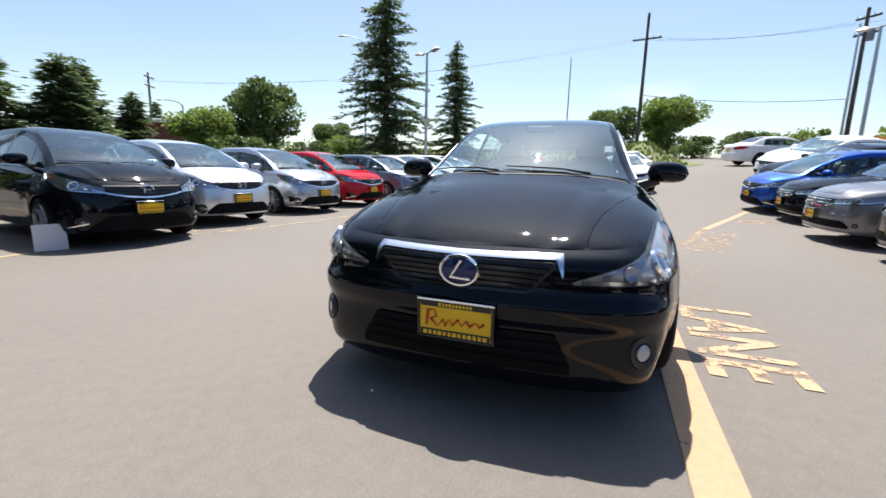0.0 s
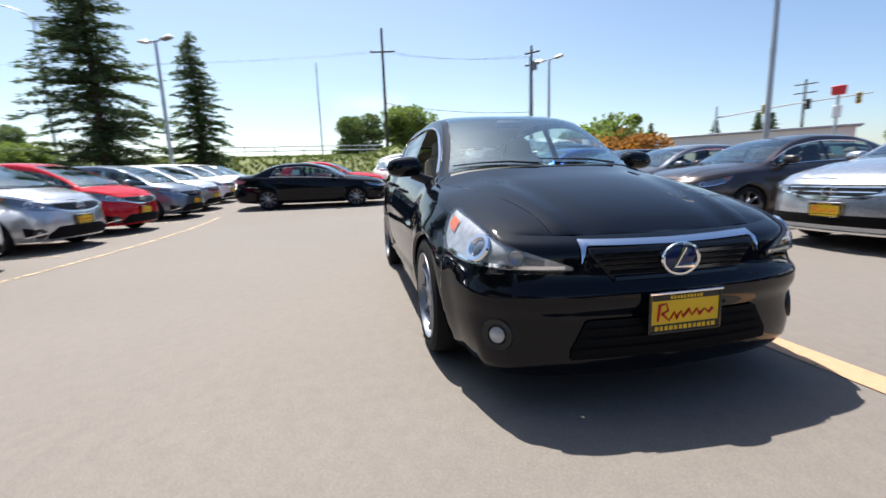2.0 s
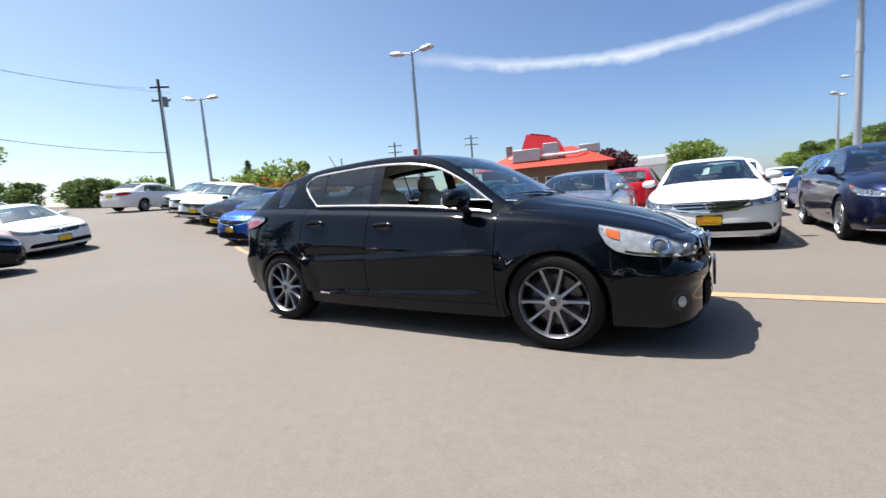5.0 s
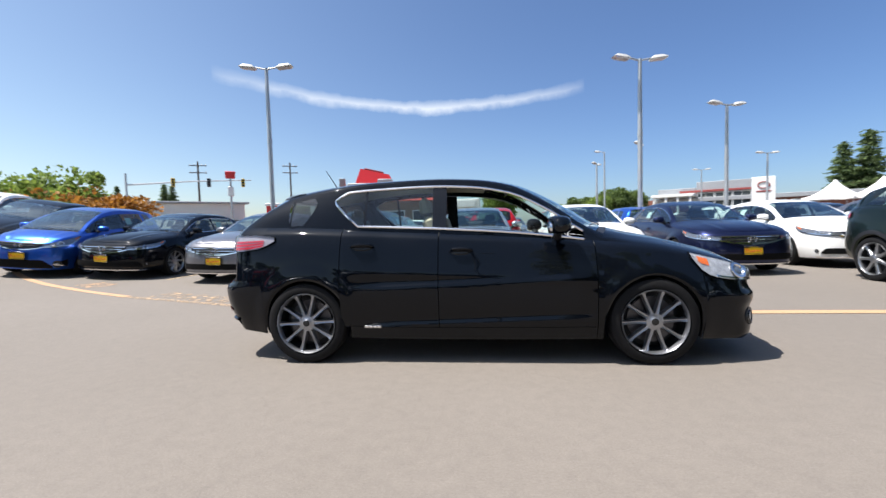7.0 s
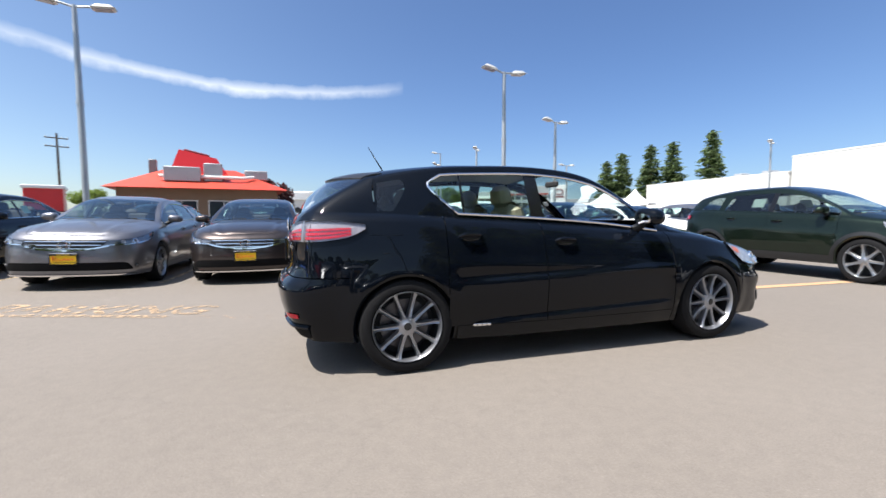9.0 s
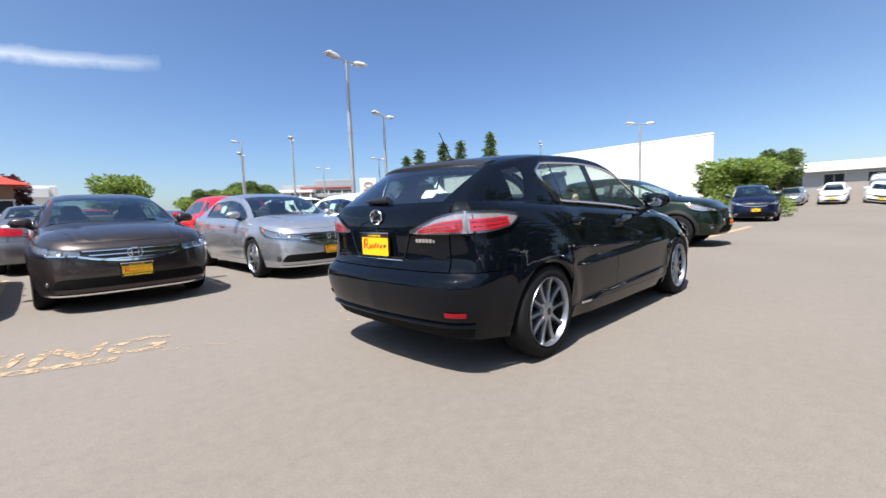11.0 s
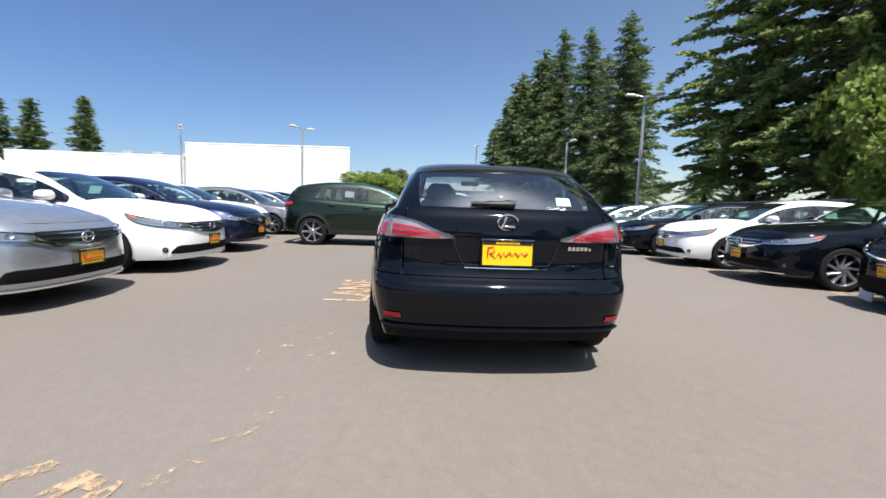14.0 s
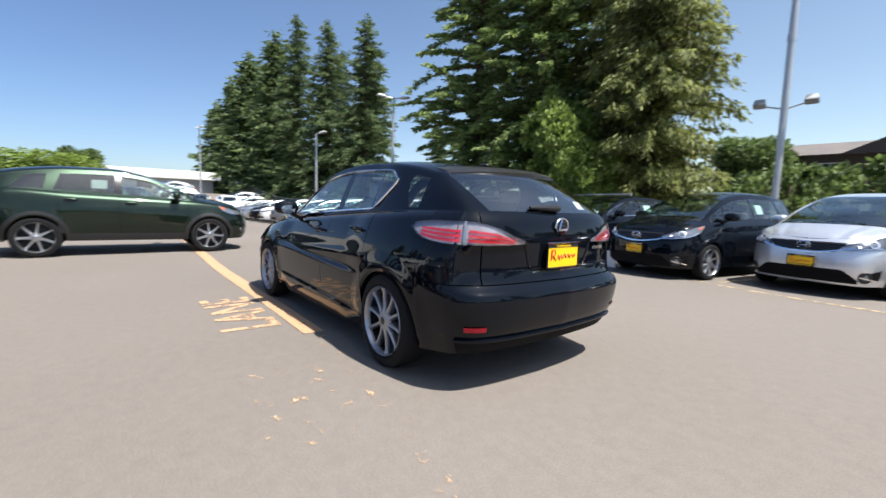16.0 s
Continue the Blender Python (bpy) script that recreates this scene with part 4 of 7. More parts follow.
    if hero:
        Geo().lathe([(0.0005, 0.006), (er * 0.6, 0.005), (er * 0.95, -0.004)], em @ Matrix.Rotation(radians(90), 4, "Y") @ Matrix.Diagonal((1, 1.32, 1, 1)), 24).make("enamel", BLUEENAMEL, e0)
        Geo().tube([em @ Vector((0.006, er * a, er * b)) for a, b in ((0.15, 0.75), (-0.55, -0.48), (0.85, -0.48))], er * 0.17, 6).make("emblem_bar", CHROME, e0)
    elif not lite:
        Geo().tube([em @ Vector((0.004, er * a, er * b)) for a, b in ((-0.6, 0.6), (-0.5, -0.6), (-0.5, 0.0), (0.5, 0.0), (0.6, 0.6), (0.5, -0.6))], er * 0.12, 6).make("emblem_bar", CHROME, e0)
    zp = c["plate_z"]
    px = S.wall(0.0001, zp)[0]
    dealer_plate(car, Matrix.Translation((px + 0.026, 0, zp)), not lite)
    # tail lamps
    ta, tb = S.sx(c["tail_x"]), S.sy(c["tail_y"], True)
    for sign in (1, -1):
        tl = lamp_patch(car, S, "tail_light", ta, tb, c["tail_lo"], c["tail_hi"], sign, CLEARLENS if hero else REDLENS, n=16, m=6, lens=None if lite else LENS, lift=0.014)
        if hero:
            q = lambda k, v: c["tail_lo"](k) + (c["tail_hi"](k) - c["tail_lo"](k)) * v
            for v0, v1 in ((0.10, 0.24), (0.30, 0.44), (0.50, 0.62)):
                for k0, k1 in ((0.10, 0.44), (0.50, 0.90)):
                    Geo().grid(S.patch(sign * (ta + (tb - ta) * k0), sign * (ta + (tb - ta) * k1), lambda s: q((abs(s) - ta) / (tb - ta), v0), lambda s: q((abs(s) - ta) / (tb - ta), v1), 8, 2, 0.011)).make("red_bar", REDLENS, tl)
            Geo().grid(S.patch(sign * (ta + (tb - ta) * 0.462), sign * (ta + (tb - ta) * 0.482), lambda s: q((abs(s) - ta) / (tb - ta), 0.0), lambda s: q((abs(s) - ta) / (tb - ta), 1.0), 2, 4, 0.021)).make("lamp_divider", BRIGHT_ALLOY, tl)
    zr = c["rear_plate_z"]
    pxr = S.wall(1.0, zr)[0]
    dealer_plate(car, Matrix.Translation((pxr - 0.020, 0, zr)) @ Matrix.Rotation(math.pi, 4, "Z"), hero, False)
    # wipers
    for y in (() if lite else (0.45, -0.12)):
        a = Vector(S.deck(c["ws_base"] + 0.02, y / 0.75, 0.012))
        pts = [a] + [Vector(S.deck(c["ws_base"] - 0.012 - 0.012 * k, (y - 0.18 * k) / 0.75, 0.016)) for k in (1, 2, 3)]
        Geo().tube(pts, [0.008, 0.006, 0.005, 0.004], 6).make("wiper", PLASTIC, car)
    if not hero and not lite:
        for sign in (1, -1):
            k = len(c["win"]) - 1
            xe = c["win"][k][0] if not callable(c["win"][k][0]) else c["win"][k][0](0.4)
            Geo().grid(S.side_patch(xe - 0.12, xe - 0.34, 0.25, 0.62, 3, 3, sign, -0.012)).make("price_sheet", TEALPAPER, car, "pale teal price sheet in the window")
    put_wheels(car, S, c["wheels"], c["track"], hero, c.get("bent", 0.0))
    return car


# ---- the models ----
HERO_SHAPE = Shape(
    make_plan(2.17, -2.14, 0.8825, 0.025),
    [(2.17, 0.70), (2.05, 0.715), (1.85, 0.755), (1.6, 0.81), (1.3, 0.865), (0.9, 0.905), (0.0, 0.975), (-0.9, 1.03), (-1.5, 1.06), (-2.14, 1.07)],
    [(2.17, 0.15), (1.9, 0.165), (1.3, 0.18), (0, 0.18), (-1.3, 0.20), (-1.9, 0.235), (-2.14, 0.25)],
    [(0.14, -0.05), (0.20, -0.012), (0.27, -0.006), (0.38, -0.014), (0.455, 0.006), (0.49, 0.005), (0.525, -0.018), (0.56, -0.030), (0.64, -0.038), (0.71, -0.085)],
    [(0.20, -0.15), (0.30, -0.080), (0.40, -0.030), (0.50, -0.006), (0.56, 0.0), (0.60, -0.012), (0.64, -0.055), (0.69, -0.088), (0.74, -0.095), (0.90, -0.088), (1.07, -0.13)],
    [(2.05, 0.702), (2.02, 0.722), (1.95, 0.762), (1.8, 0.822), (1.5, 0.91), (1.2, 0.98), (1.08, 1.012), (0.83, 1.165), (0.58, 1.30), (0.38, 1.38), (0.06, 1.432), (-0.35, 1.450), (-0.75, 1.443), (-1.19, 1.412), (-1.54, 1.368), (-1.80, 1.32)],
    [(1.0, 0.89), (0.84, 0.985), (0.58, 1.185), (0.29, 1.34), (0.0, 1.397), (-0.3, 1.412), (-0.8, 1.392), (-1.2, 1.345), (-1.48, 1.292)],
    (1.30, -1.30), 0.314, 0.352, tumble=0.40, cowl=0.93, bow=0.17, tail_bow=0.27, waist=0.092, ledges=((0.60, 0.024, 0.045), (0.315, 0.020, 0.030)))
HERO_WHEELS = wheel_meshes(0.314, 0.215, 10, ALLOY, 0.0135)
LO_W, HI_W = 0.07, 0.88
hero_model = dict(
    name="hatchback_car", label="glossy black five-door hatchback parked beside a fire lane line", category="car", hero=True, shape=HERO_SHAPE,
    x_fb=1.67, x_rb=-1.67, x_d0=0.90, x_b=-0.26, x_d2=-1.02, hatch_z=0.652, hatch_y=0.66, hatch="tailgate",
    hood=0.97, ws_base=0.92, ws_top=0.18, rg_top=-1.475, rg_base=-1.955, pillar=0.915, lining=BEIGE, seats=BEIGE,
    glass_w=(LO_W, HI_W), chrome=True,
    win=[(0.84, -0.20, GLASS), (-0.31, slant(-0.84, -0.84, LO_W, HI_W), GLASS), (-0.86, curved_end(-0.90, -1.10, -1.00, LO_W, 0.7, HI_W), GLASS)],
    quarter=(smooth_curve([(LO_W, -1.36), (0.45, -1.29), (0.7, -1.26), (HI_W, -1.29)]), slant(-1.465, -1.455, LO_W, HI_W)), fastback=(0.92, 0.565),
    mirror=0.66, lamp_y=0.44, lamp_x=1.58, lamp_lo=smooth_curve([(0, 0.584), (0.3, 0.588), (0.7, 0.612), (0.9, 0.655), (1, 0.765)]), lamp_hi=smooth_curve([(0, 0.598), (0.22, 0.655), (0.5, 0.715), (0.8, 0.772), (1, 0.805)]), proj_k=0.54, amber_k=(0.84, 0.94),
    grille=(0.375, 0.535, 0.664), grille_taper=0.26, slats=6, slat_mat=GLOSSBLACK, bar=(0.667, 0.687, 0.405), bar_rise=0.008, intake=(0.45, 0.232, 0.385), intake_cut=0.14, fog=(0.715, 0.325, 0.042), emblem=(0.607, 0.060),
    plate_z=0.405, rear_plate_z=0.80, tail_x=-1.56, tail_y=0.325,
    tail_lo=smooth_curve([(0, 0.958), (0.12, 0.905), (0.35, 0.880), (0.8, 0.874), (1, 0.880)]), tail_hi=smooth_curve([(0, 0.988), (0.2, 1.008), (0.5, 1.010), (0.70, 0.990), (0.9, 0.922), (1, 0.894)]),
    wheels=HERO_WHEELS, track=0.775, rear_tint=REARGLASS, screen=SCREEN, lamp_mat=LAMPBODY, bar_drop=0.070)

SEDAN_SHAPE = Shape(
    make_plan(2.40, -2.49, 0.925),
    [(2.40, 0.785), (2.1, 0.825), (1.7, 0.88), (1.1, 0.935), (0, 0.98), (-1, 1.01), (-1.8, 1.04), (-2.49, 1.03)],
    [(2.40, 0.20), (1.4, 0.19), (0, 0.19), (-1.4, 0.20), (-2.49, 0.26)],
    [(0.15, -0.08), (0.25, -0.015), (0.42, 0.0), (0.58, -0.012), (0.70, -0.035), (0.79, -0.09)],
    [(0.20, -0.12), (0.35, -0.03), (0.55, 0.0), (0.75, -0.03), (0.95, -0.05), (1.05, -0.08)],
    [(2.285, 0.788), (2.25, 0.82), (2.12, 0.878), (1.6, 0.985), (1.2, 1.03), (1.1, 1.04), (0.62, 1.27), (0.25, 1.39), (-0.3, 1.465), (-0.8, 1.455), (-1.2, 1.39), (-1.7, 1.18), (-1.9, 1.12), (-2.4, 1.07)],
    [(1.05, 0.93), (0.65, 1.17), (0.28, 1.315), (-0.3, 1.395), (-0.9, 1.375), (-1.3, 1.28), (-1.85, 1.045)],
    (1.40, -1.375), 0.33, 0.37, tumble=0.48, cowl=0.98, bow=0.18, waist=0.06, creases=((0.80, 0.012, 0.02), (0.34, 0.014, 0.03)), hood_ridge=0.011)
BRIGHT_WHEELS = wheel_meshes(0.33, 0.22, 9, BRIGHT_ALLOY, 0.016, 30)
sedan_model = dict(
    name="sedan_car", label="", category="car", shape=SEDAN_SHAPE,
    x_fb=1.79, x_rb=-1.77, x_d0=0.98, x_b=-0.22, x_d2=-1.12, hatch_z=0.70, hatch_y=0.62, hatch="boot_lid",
    hood=1.03, ws_base=0.97, ws_top=0.22, rg_top=-1.05, rg_base=-1.72, glass_w=(0.07, 0.86), chrome=True,
    win=[(0.88, -0.17, GLASS), (-0.25, slant(-1.28, -1.12, 0.07, 0.86), GLASS)],
    mirror=0.68, lamp_y=0.50, lamp_x=1.66, lamp_lo=smooth_curve([(0, 0.640), (0.35, 0.655), (0.7, 0.695), (0.9, 0.755), (1, 0.825)]), lamp_hi=smooth_curve([(0, 0.715), (0.4, 0.748), (0.75, 0.795), (1, 0.840)]),
    grille=(0.50, 0.575, 0.725), grille_taper=0.30, slats=3, slat_mat=CHROME, bar=(0.560, 0.584, 0.52), bar_rise=0.075, intake=(0.76, 0.285, 0.400), intake_cut=0.10, lip=(0.205, 0.225), fog=(0.80, 0.34, 0.024), emblem=(0.655, 0.056),
    plate_z=0.455, rear_plate_z=0.78, tail_x=-2.0, tail_y=0.40, tail_lo=smooth_curve([(0, 0.90), (0.4, 0.82), (1, 0.80)]), tail_hi=smooth_curve([(0, 0.95), (0.4, 0.98), (1, 0.93)]),
    wheels=BRIGHT_WHEELS, track=0.81, bent=0.5)

COMPACT_SHAPE = Shape(
    make_plan(2.03, -2.03, 0.847),
    [(2.03, 0.80), (1.8, 0.85), (1.45, 0.915), (1.1, 0.945), (0, 0.99), (-1, 1.02), (-2.03, 1.05)],
    [(2.03, 0.19), (1.2, 0.19), (0, 0.19), (-1.3, 0.20), (-2.03, 0.27)],
    [(0.15, -0.08), (0.25, -0.02), (0.42, 0.0), (0.60, -0.015), (0.72, -0.045), (0.80, -0.11)],
    [(0.20, -0.12), (0.35, -0.03), (0.55, 0.0), (0.75, -0.03), (0.95, -0.05), (1.05, -0.08)],
    [(1.88, 0.803), (1.85, 0.835), (1.75, 0.895), (1.45, 1.0), (1.3, 1.035), (0.75, 1.28), (0.3, 1.445), (-0.3, 1.52), (-0.9, 1.515), (-1.5, 1.46), (-1.80, 1.40)],
    [(1.30, 0.915), (0.85, 1.19), (0.35, 1.37), (-0.3, 1.45), (-1, 1.445), (-1.5, 1.405), (-1.75, 1.35)],
    (1.23, -1.30), 0.30, 0.34, tumble=0.44, cowl=1.2, bow=0.20, waist=0.05, creases=((0.78, 0.012, 0.02), (0.33, 0.014, 0.03)), hood_ridge=0.010)
COMPACT_WHEELS = wheel_meshes(0.30, 0.19, 8, BRIGHT_ALLOY, 0.016, 30)
compact_model = dict(
    name="compact_car", label="", category="car", shape=COMPACT_SHAPE,
    x_fb=1.59, x_rb=-1.66, x_d0=0.86, x_b=-0.20, x_d2=-1.05, hatch_z=0.62, hatch_y=0.60, hatch="tailgate",
    hood=1.25, ws_base=1.19, ws_top=0.28, rg_top=-1.74, rg_base=-1.92, glass_w=(0.07, 0.86), seats=DARKTRIM, fastback=(0.86, 0.55),
    win=[(1.14, slant(0.80, 0.74, 0.07, 0.86), GLASS), (slant(0.76, 0.66, 0.07, 0.86), -0.15, GLASS), (-0.23, -1.02, GLASS)],
    quarter=(-1.12, slant(-1.55, -1.40, 0.07, 0.86)),
    mirror=0.78, lamp_y=0.44, lamp_x=1.38, lamp_lo=smooth_curve([(0, 0.66), (0.5, 0.695), (0.85, 0.79), (1, 0.885)]), lamp_hi=smooth_curve([(0, 0.735), (0.5, 0.825), (1, 0.908)]),
    grille=(0.46, 0.63, 0.762), grille_taper=0.25, slats=3, slat_mat=GLOSSBLACK, bar=(0.602, 0.622, 0.56), bar_rise=0.10, intake=(0.60, 0.22, 0.40), fog=(0.66, 0.31, 0.05), emblem=(0.70, 0.058), corner=(0.60, 0.76, 0.27, 0.42),
    plate_z=0.48, rear_plate_z=0.72, tail_x=-1.72, tail_y=0.52, tail_lo=smooth_curve([(0, 0.92), (1, 0.80)]), tail_hi=smooth_curve([(0, 1.0), (1, 1.03)]),
    wheels=COMPACT_WHEELS, track=0.755, bent=0.35)

SUV_SHAPE = Shape(
    make_plan(2.10, -2.19, 0.886),
    [(2.10, 0.86), (1.85, 0.92), (1.3, 0.995), (0.9, 1.035), (0, 1.08), (-1, 1.13), (-1.6, 1.17), (-2.19, 1.15)],
    [(2.10, 0.26), (1.2, 0.26), (0, 0.27), (-1.3, 0.28), (-2.19, 0.34)],
    [(0.20, -0.10), (0.32, -0.03), (0.5, 0.0), (0.68, -0.02), (0.80, -0.06), (0.88, -0.12)],
    [(0.25, -0.12), (0.40, -0.03), (0.60, 0.0), (0.80, -0.03), (1.0, -0.05), (1.13, -0.08)],
    [(1.945, 0.862), (1.91, 0.90), (1.8, 0.975), (1.35, 1.075), (1.1, 1.115), (0.55, 1.38), (0.2, 1.515), (-0.3, 1.60), (-0.9, 1.595), (-1.5, 1.535), (-1.85, 1.46)],
    [(1.05, 1.01), (0.62, 1.28), (0.22, 1.45), (-0.3, 1.525), (-1.0, 1.50), (-1.5, 1.43), (-1.81, 1.35)],
    (1.27, -1.34), 0.345, 0.39, tumble=0.48, cowl=1.0, bow=0.18, waist=0.07, creases=((0.86, 0.014, 0.03), (0.45, -0.014, 0.05)))
SUV_WHEELS = wheel_meshes(0.345, 0.22, 7, BRIGHT_ALLOY, 0.022, 30)
suv_model = dict(
    name="crossover_car", label="", category="car", shape=SUV_SHAPE,
    x_fb=1.68, x_rb=-1.75, x_d0=0.90, x_b=-0.20, x_d2=-1.05, hatch_z=0.72, hatch_y=0.62, hatch="tailgate", sill=0.14, sill_mat=PLASTIC, cladding=True,
    hood=1.05, ws_base=0.99, ws_top=0.18, rg_top=-1.80, rg_base=-2.03, glass_w=(0.07, 0.86), fastback=(0.86, 0.55),
    win=[(0.88, -0.15, GLASS), (-0.24, slant(-1.10, -1.0, 0.07, 0.86), DARKGLASS)],
    quarter=(slant(-1.22, -1.18, 0.07, 0.86), slant(-1.66, -1.45, 0.07, 0.86)),
    mirror=0.68, lamp_y=0.50, lamp_x=1.45, lamp_lo=smooth_curve([(0, 0.74), (0.6, 0.77), (0.9, 0.84), (1, 0.93)]), lamp_hi=smooth_curve([(0, 0.78), (0.5, 0.86), (1, 0.96)]),
    grille=(0.50, 0.68, 0.77), slats=2, bar=(0.775, 0.80, 0.50), intake=(0.5, 0.30, 0.45), fog=(0.70, 0.42, 0.045), emblem=(0.73, 0.055),
    plate_z=0.52, rear_plate_z=0.85, tail_x=-1.85, tail_y=0.45, tail_lo=smooth_curve([(0, 1.0), (0.5, 0.96), (1, 0.94)]), tail_hi=smooth_curve([(0, 1.08), (0.5, 1.09), (1, 1.06)]),
    wheels=SUV_WHEELS, track=0.775, bent=0.1)


# ---- ground ----
RISE = smooth_curve([(4, 0), (8, 0.12), (11, 0.36), (15.4, 1.05), (20.4, 1.55), (30, 2.15), (45, 3.1), (70, 4.0), (200, 6.0), (1500, 9.0)])


def ground_z(x, y):
    """Level round the hero car, rising up the drive to the road behind it."""
    z = RISE(-x) * (0.3 + 0.7 * ease((y + 1) / 8.0)) if x < -4 else 0.0
    z += 2.3 * ease((x - 38) / 26.0) * ease((7 - y) / 6.0) * ease((y + 60) / 30.0)
    return z - 0.012 * clamp((x - 2.0), 0, 40) * ease((-y - 1.5) / 3.0)


def ground_material():
    m = Nodes("worn_asphalt")
    big = m.ramp(m.noise(0.16, 6.0, 0.62), [(0.3, (0.148, 0.129, 0.112)), (0.7, (0.177, 0.155, 0.136))])
    mid = m.ramp(m.noise(12.0, 8.0, 0.78), [(0.28, (0.87, 0.87, 0.87)), (0.72, (1.10, 1.10, 1.09))])
    fine = m.ramp(m.noise(95.0, 4.0, 0.75), [(0.30, (0.80, 0.80, 0.80)), (0.55, (1.0, 1.0, 1.0)), (0.74, (1.20, 1.19, 1.17))])
    col = m.mix(1.0, m.mix(1.0, big, mid, "MULTIPLY"), fine, "MULTIPLY")
    chip = m.add("ShaderNodeTexVoronoi", Scale=38.0)
    m.link(m.coords(), chip.inputs["Vector"])
    stone = m.ramp(chip.outputs["Distance"], [(0.05, (1, 1, 1)), (0.12, (0, 0, 0))])
    col = m.mix(m.mix(1.0, stone, m.ramp(m.noise(1.3, 4.0, 0.7), [(0.5, (0, 0, 0)), (0.7, (0.55, 0.55, 0.55))]), "MULTIPLY"), col, (0.34, 0.32, 0.29))
    stain = m.ramp(m.noise(0.8, 6.0, 0.7), [(0.62, (0, 0, 0)), (0.78, (1, 1, 1))])
    col = m.mix(m.mix(1.0, stain, (0.22, 0.22, 0.22), "MULTIPLY"), col, (0.10, 0.092, 0.084))
    v = m.add("ShaderNodeTexVoronoi", Scale=0.35)
    v.feature = "DISTANCE_TO_EDGE"
    warp = m.add("ShaderNodeTexNoise", Scale=1.2, Detail=5.0)
    m.link(m.coords(), warp.inputs["Vector"])
    add = m.tree.nodes.new("ShaderNodeVectorMath")
    m.link(m.coords(), add.inputs[0])
    m.link(warp.outputs["Color"], add.inputs[1])
    m.link(add.outputs[0], v.inputs["Vector"])
    crack = m.ramp(v.outputs["Distance"], [(0.0, (1, 1, 1)), (0.004, (0, 0, 0))])
    col = m.mix(m.mix(1.0, crack, (0.10, 0.10, 0.10), "MULTIPLY"), col, (0.06, 0.056, 0.052))
    m.set(Base_Color=col, Roughness=0.88)
    m.bump(m.noise(160.0, 3.0, 0.7), 0.25, 0.006)
    return m.mat


def grid_axis(lo, hi, near, far):
    """Steps that are fine round the origin and coarse far off."""
    out, v = [], 0.0
    while v < hi:
        out.append(v)
        v += near + (far - near) * clamp((abs(v) - 20) / 300)
    out.append(hi)
    low, v = [], -near
    while v > lo:
        low.append(v)
        v -= near + (far - near) * clamp((abs(v) - 20) / 300)
    return [lo] + low[::-1] + out


gx = grid_axis(-1500, 1500, 1.0, 60.0)
g = Geo().grid([[(x, y, ground_z(x, y)) for y in gx] for x in gx], flip=True)
ground = g.make("ground", ground_material())
tagged(ground, "pale worn asphalt of a car lot with fine gravel and cracks", "ground", kind="structure")



def worn_paint(name, colour, wear):
    """Road paint worn through in patches."""
    m = Nodes(name)
    bare = m.ramp(m.noise(9.0, 8.0, 0.75), [(wear, (1, 1, 1)), (wear + 0.10, (0, 0, 0))])
    tone = m.mix(m.noise(30.0, 4.0), tuple(c * 0.8 for c in colour), tuple(min(1, c * 1.15) for c in colour))
    m.set(Base_Color=tone, Roughness=0.75)
    clear = m.add("ShaderNodeBsdfTransparent")
    mixer = m.tree.nodes.new("ShaderNodeMixShader")
    m.link(bare, mixer.inputs[0])
    m.link(m.bsdf.outputs[0], mixer.inputs[1])
    m.link(clear.outputs[0], mixer.inputs[2])
    m.link(mixer.outputs[0], m.tree.nodes["Material Output"].inputs[0])
    return m.mat


PAINT_SOLID = worn_paint("lane_line_paint", (0.43, 0.265, 0.15), 0.30)
PAINT_WORN = worn_paint("worn_lettering_paint", (0.45, 0.29, 0.17), 0.40)
PAINT_GONE = worn_paint("flaked_lettering_paint", (0.46, 0.32, 0.20), 0.555)
PAINT_FAINT = worn_paint("faint_lettering_paint", (0.38, 0.27, 0.17), 0.45)
PAINT_BAY = worn_paint("faded_bay_paint", (0.44, 0.33, 0.20), 0.43)


def way_curve(pts):
    """A smooth track through plan points; gives the place and the left normal at a distance."""
    u = [0.0]
    for a, b in zip(pts, pts[1:]):
        u.append(u[-1] + math.hypot(b[0] - a[0], b[1] - a[1]))
    fx, fy = smooth_curve(list(zip(u, [p[0] for p in pts]))), smooth_curve(list(zip(u, [p[1] for p in pts])))

    def at(d, side=0.0):
        x, y = fx(d), fy(d)
        tx, ty = fx(d + 0.05) - fx(d - 0.05), fy(d + 0.05) - fy(d - 0.05)
        ln = math.hypot(tx, ty) or 1.0
        return x - ty / ln * side, y + tx / ln * side

    return at, u[-1]


def painted_line(pts, width, mat, name, label):
    at, total = way_curve(pts)
    n = max(2, int(total / 0.25))
    rows = []
    for d in span(0.06, total - 0.06, n):
        rows.append([(*at(d, e), ground_z(*at(d, e)) + 0.005) for e in (width / 2, -width / 2)])
    ob = Geo().grid(rows).make(name, mat, smooth=False)
    return tagged(ob, label, "road marking", kind="structure")


FIRE = [(-12.5, 5.9), (-9.6, 4.0), (-7.4, 3.0), (-5.7, 2.32), (-3.9, 1.76), (-2.0, 1.14), (-0.4, 0.98), (1.0, 0.95), (3.0, 0.94), (6.0, 0.86), (9.0, 0.76), (14, 0.7)]
painted_line([(-0.40, 0.965), (1.0, 0.95), (3.0, 0.95), (6.0, 0.86), (9.0, 0.76), (14, 0.7)], 0.17, PAINT_SOLID, "fire_lane_line", "long orange-yellow fire lane line on asphalt")
painted_line([(-3.3, 1.54), (-2.0, 1.14), (-0.40, 0.965)], 0.11, PAINT_GONE, "fire_lane_line", "flaked-off stretch of a yellow fire lane line")
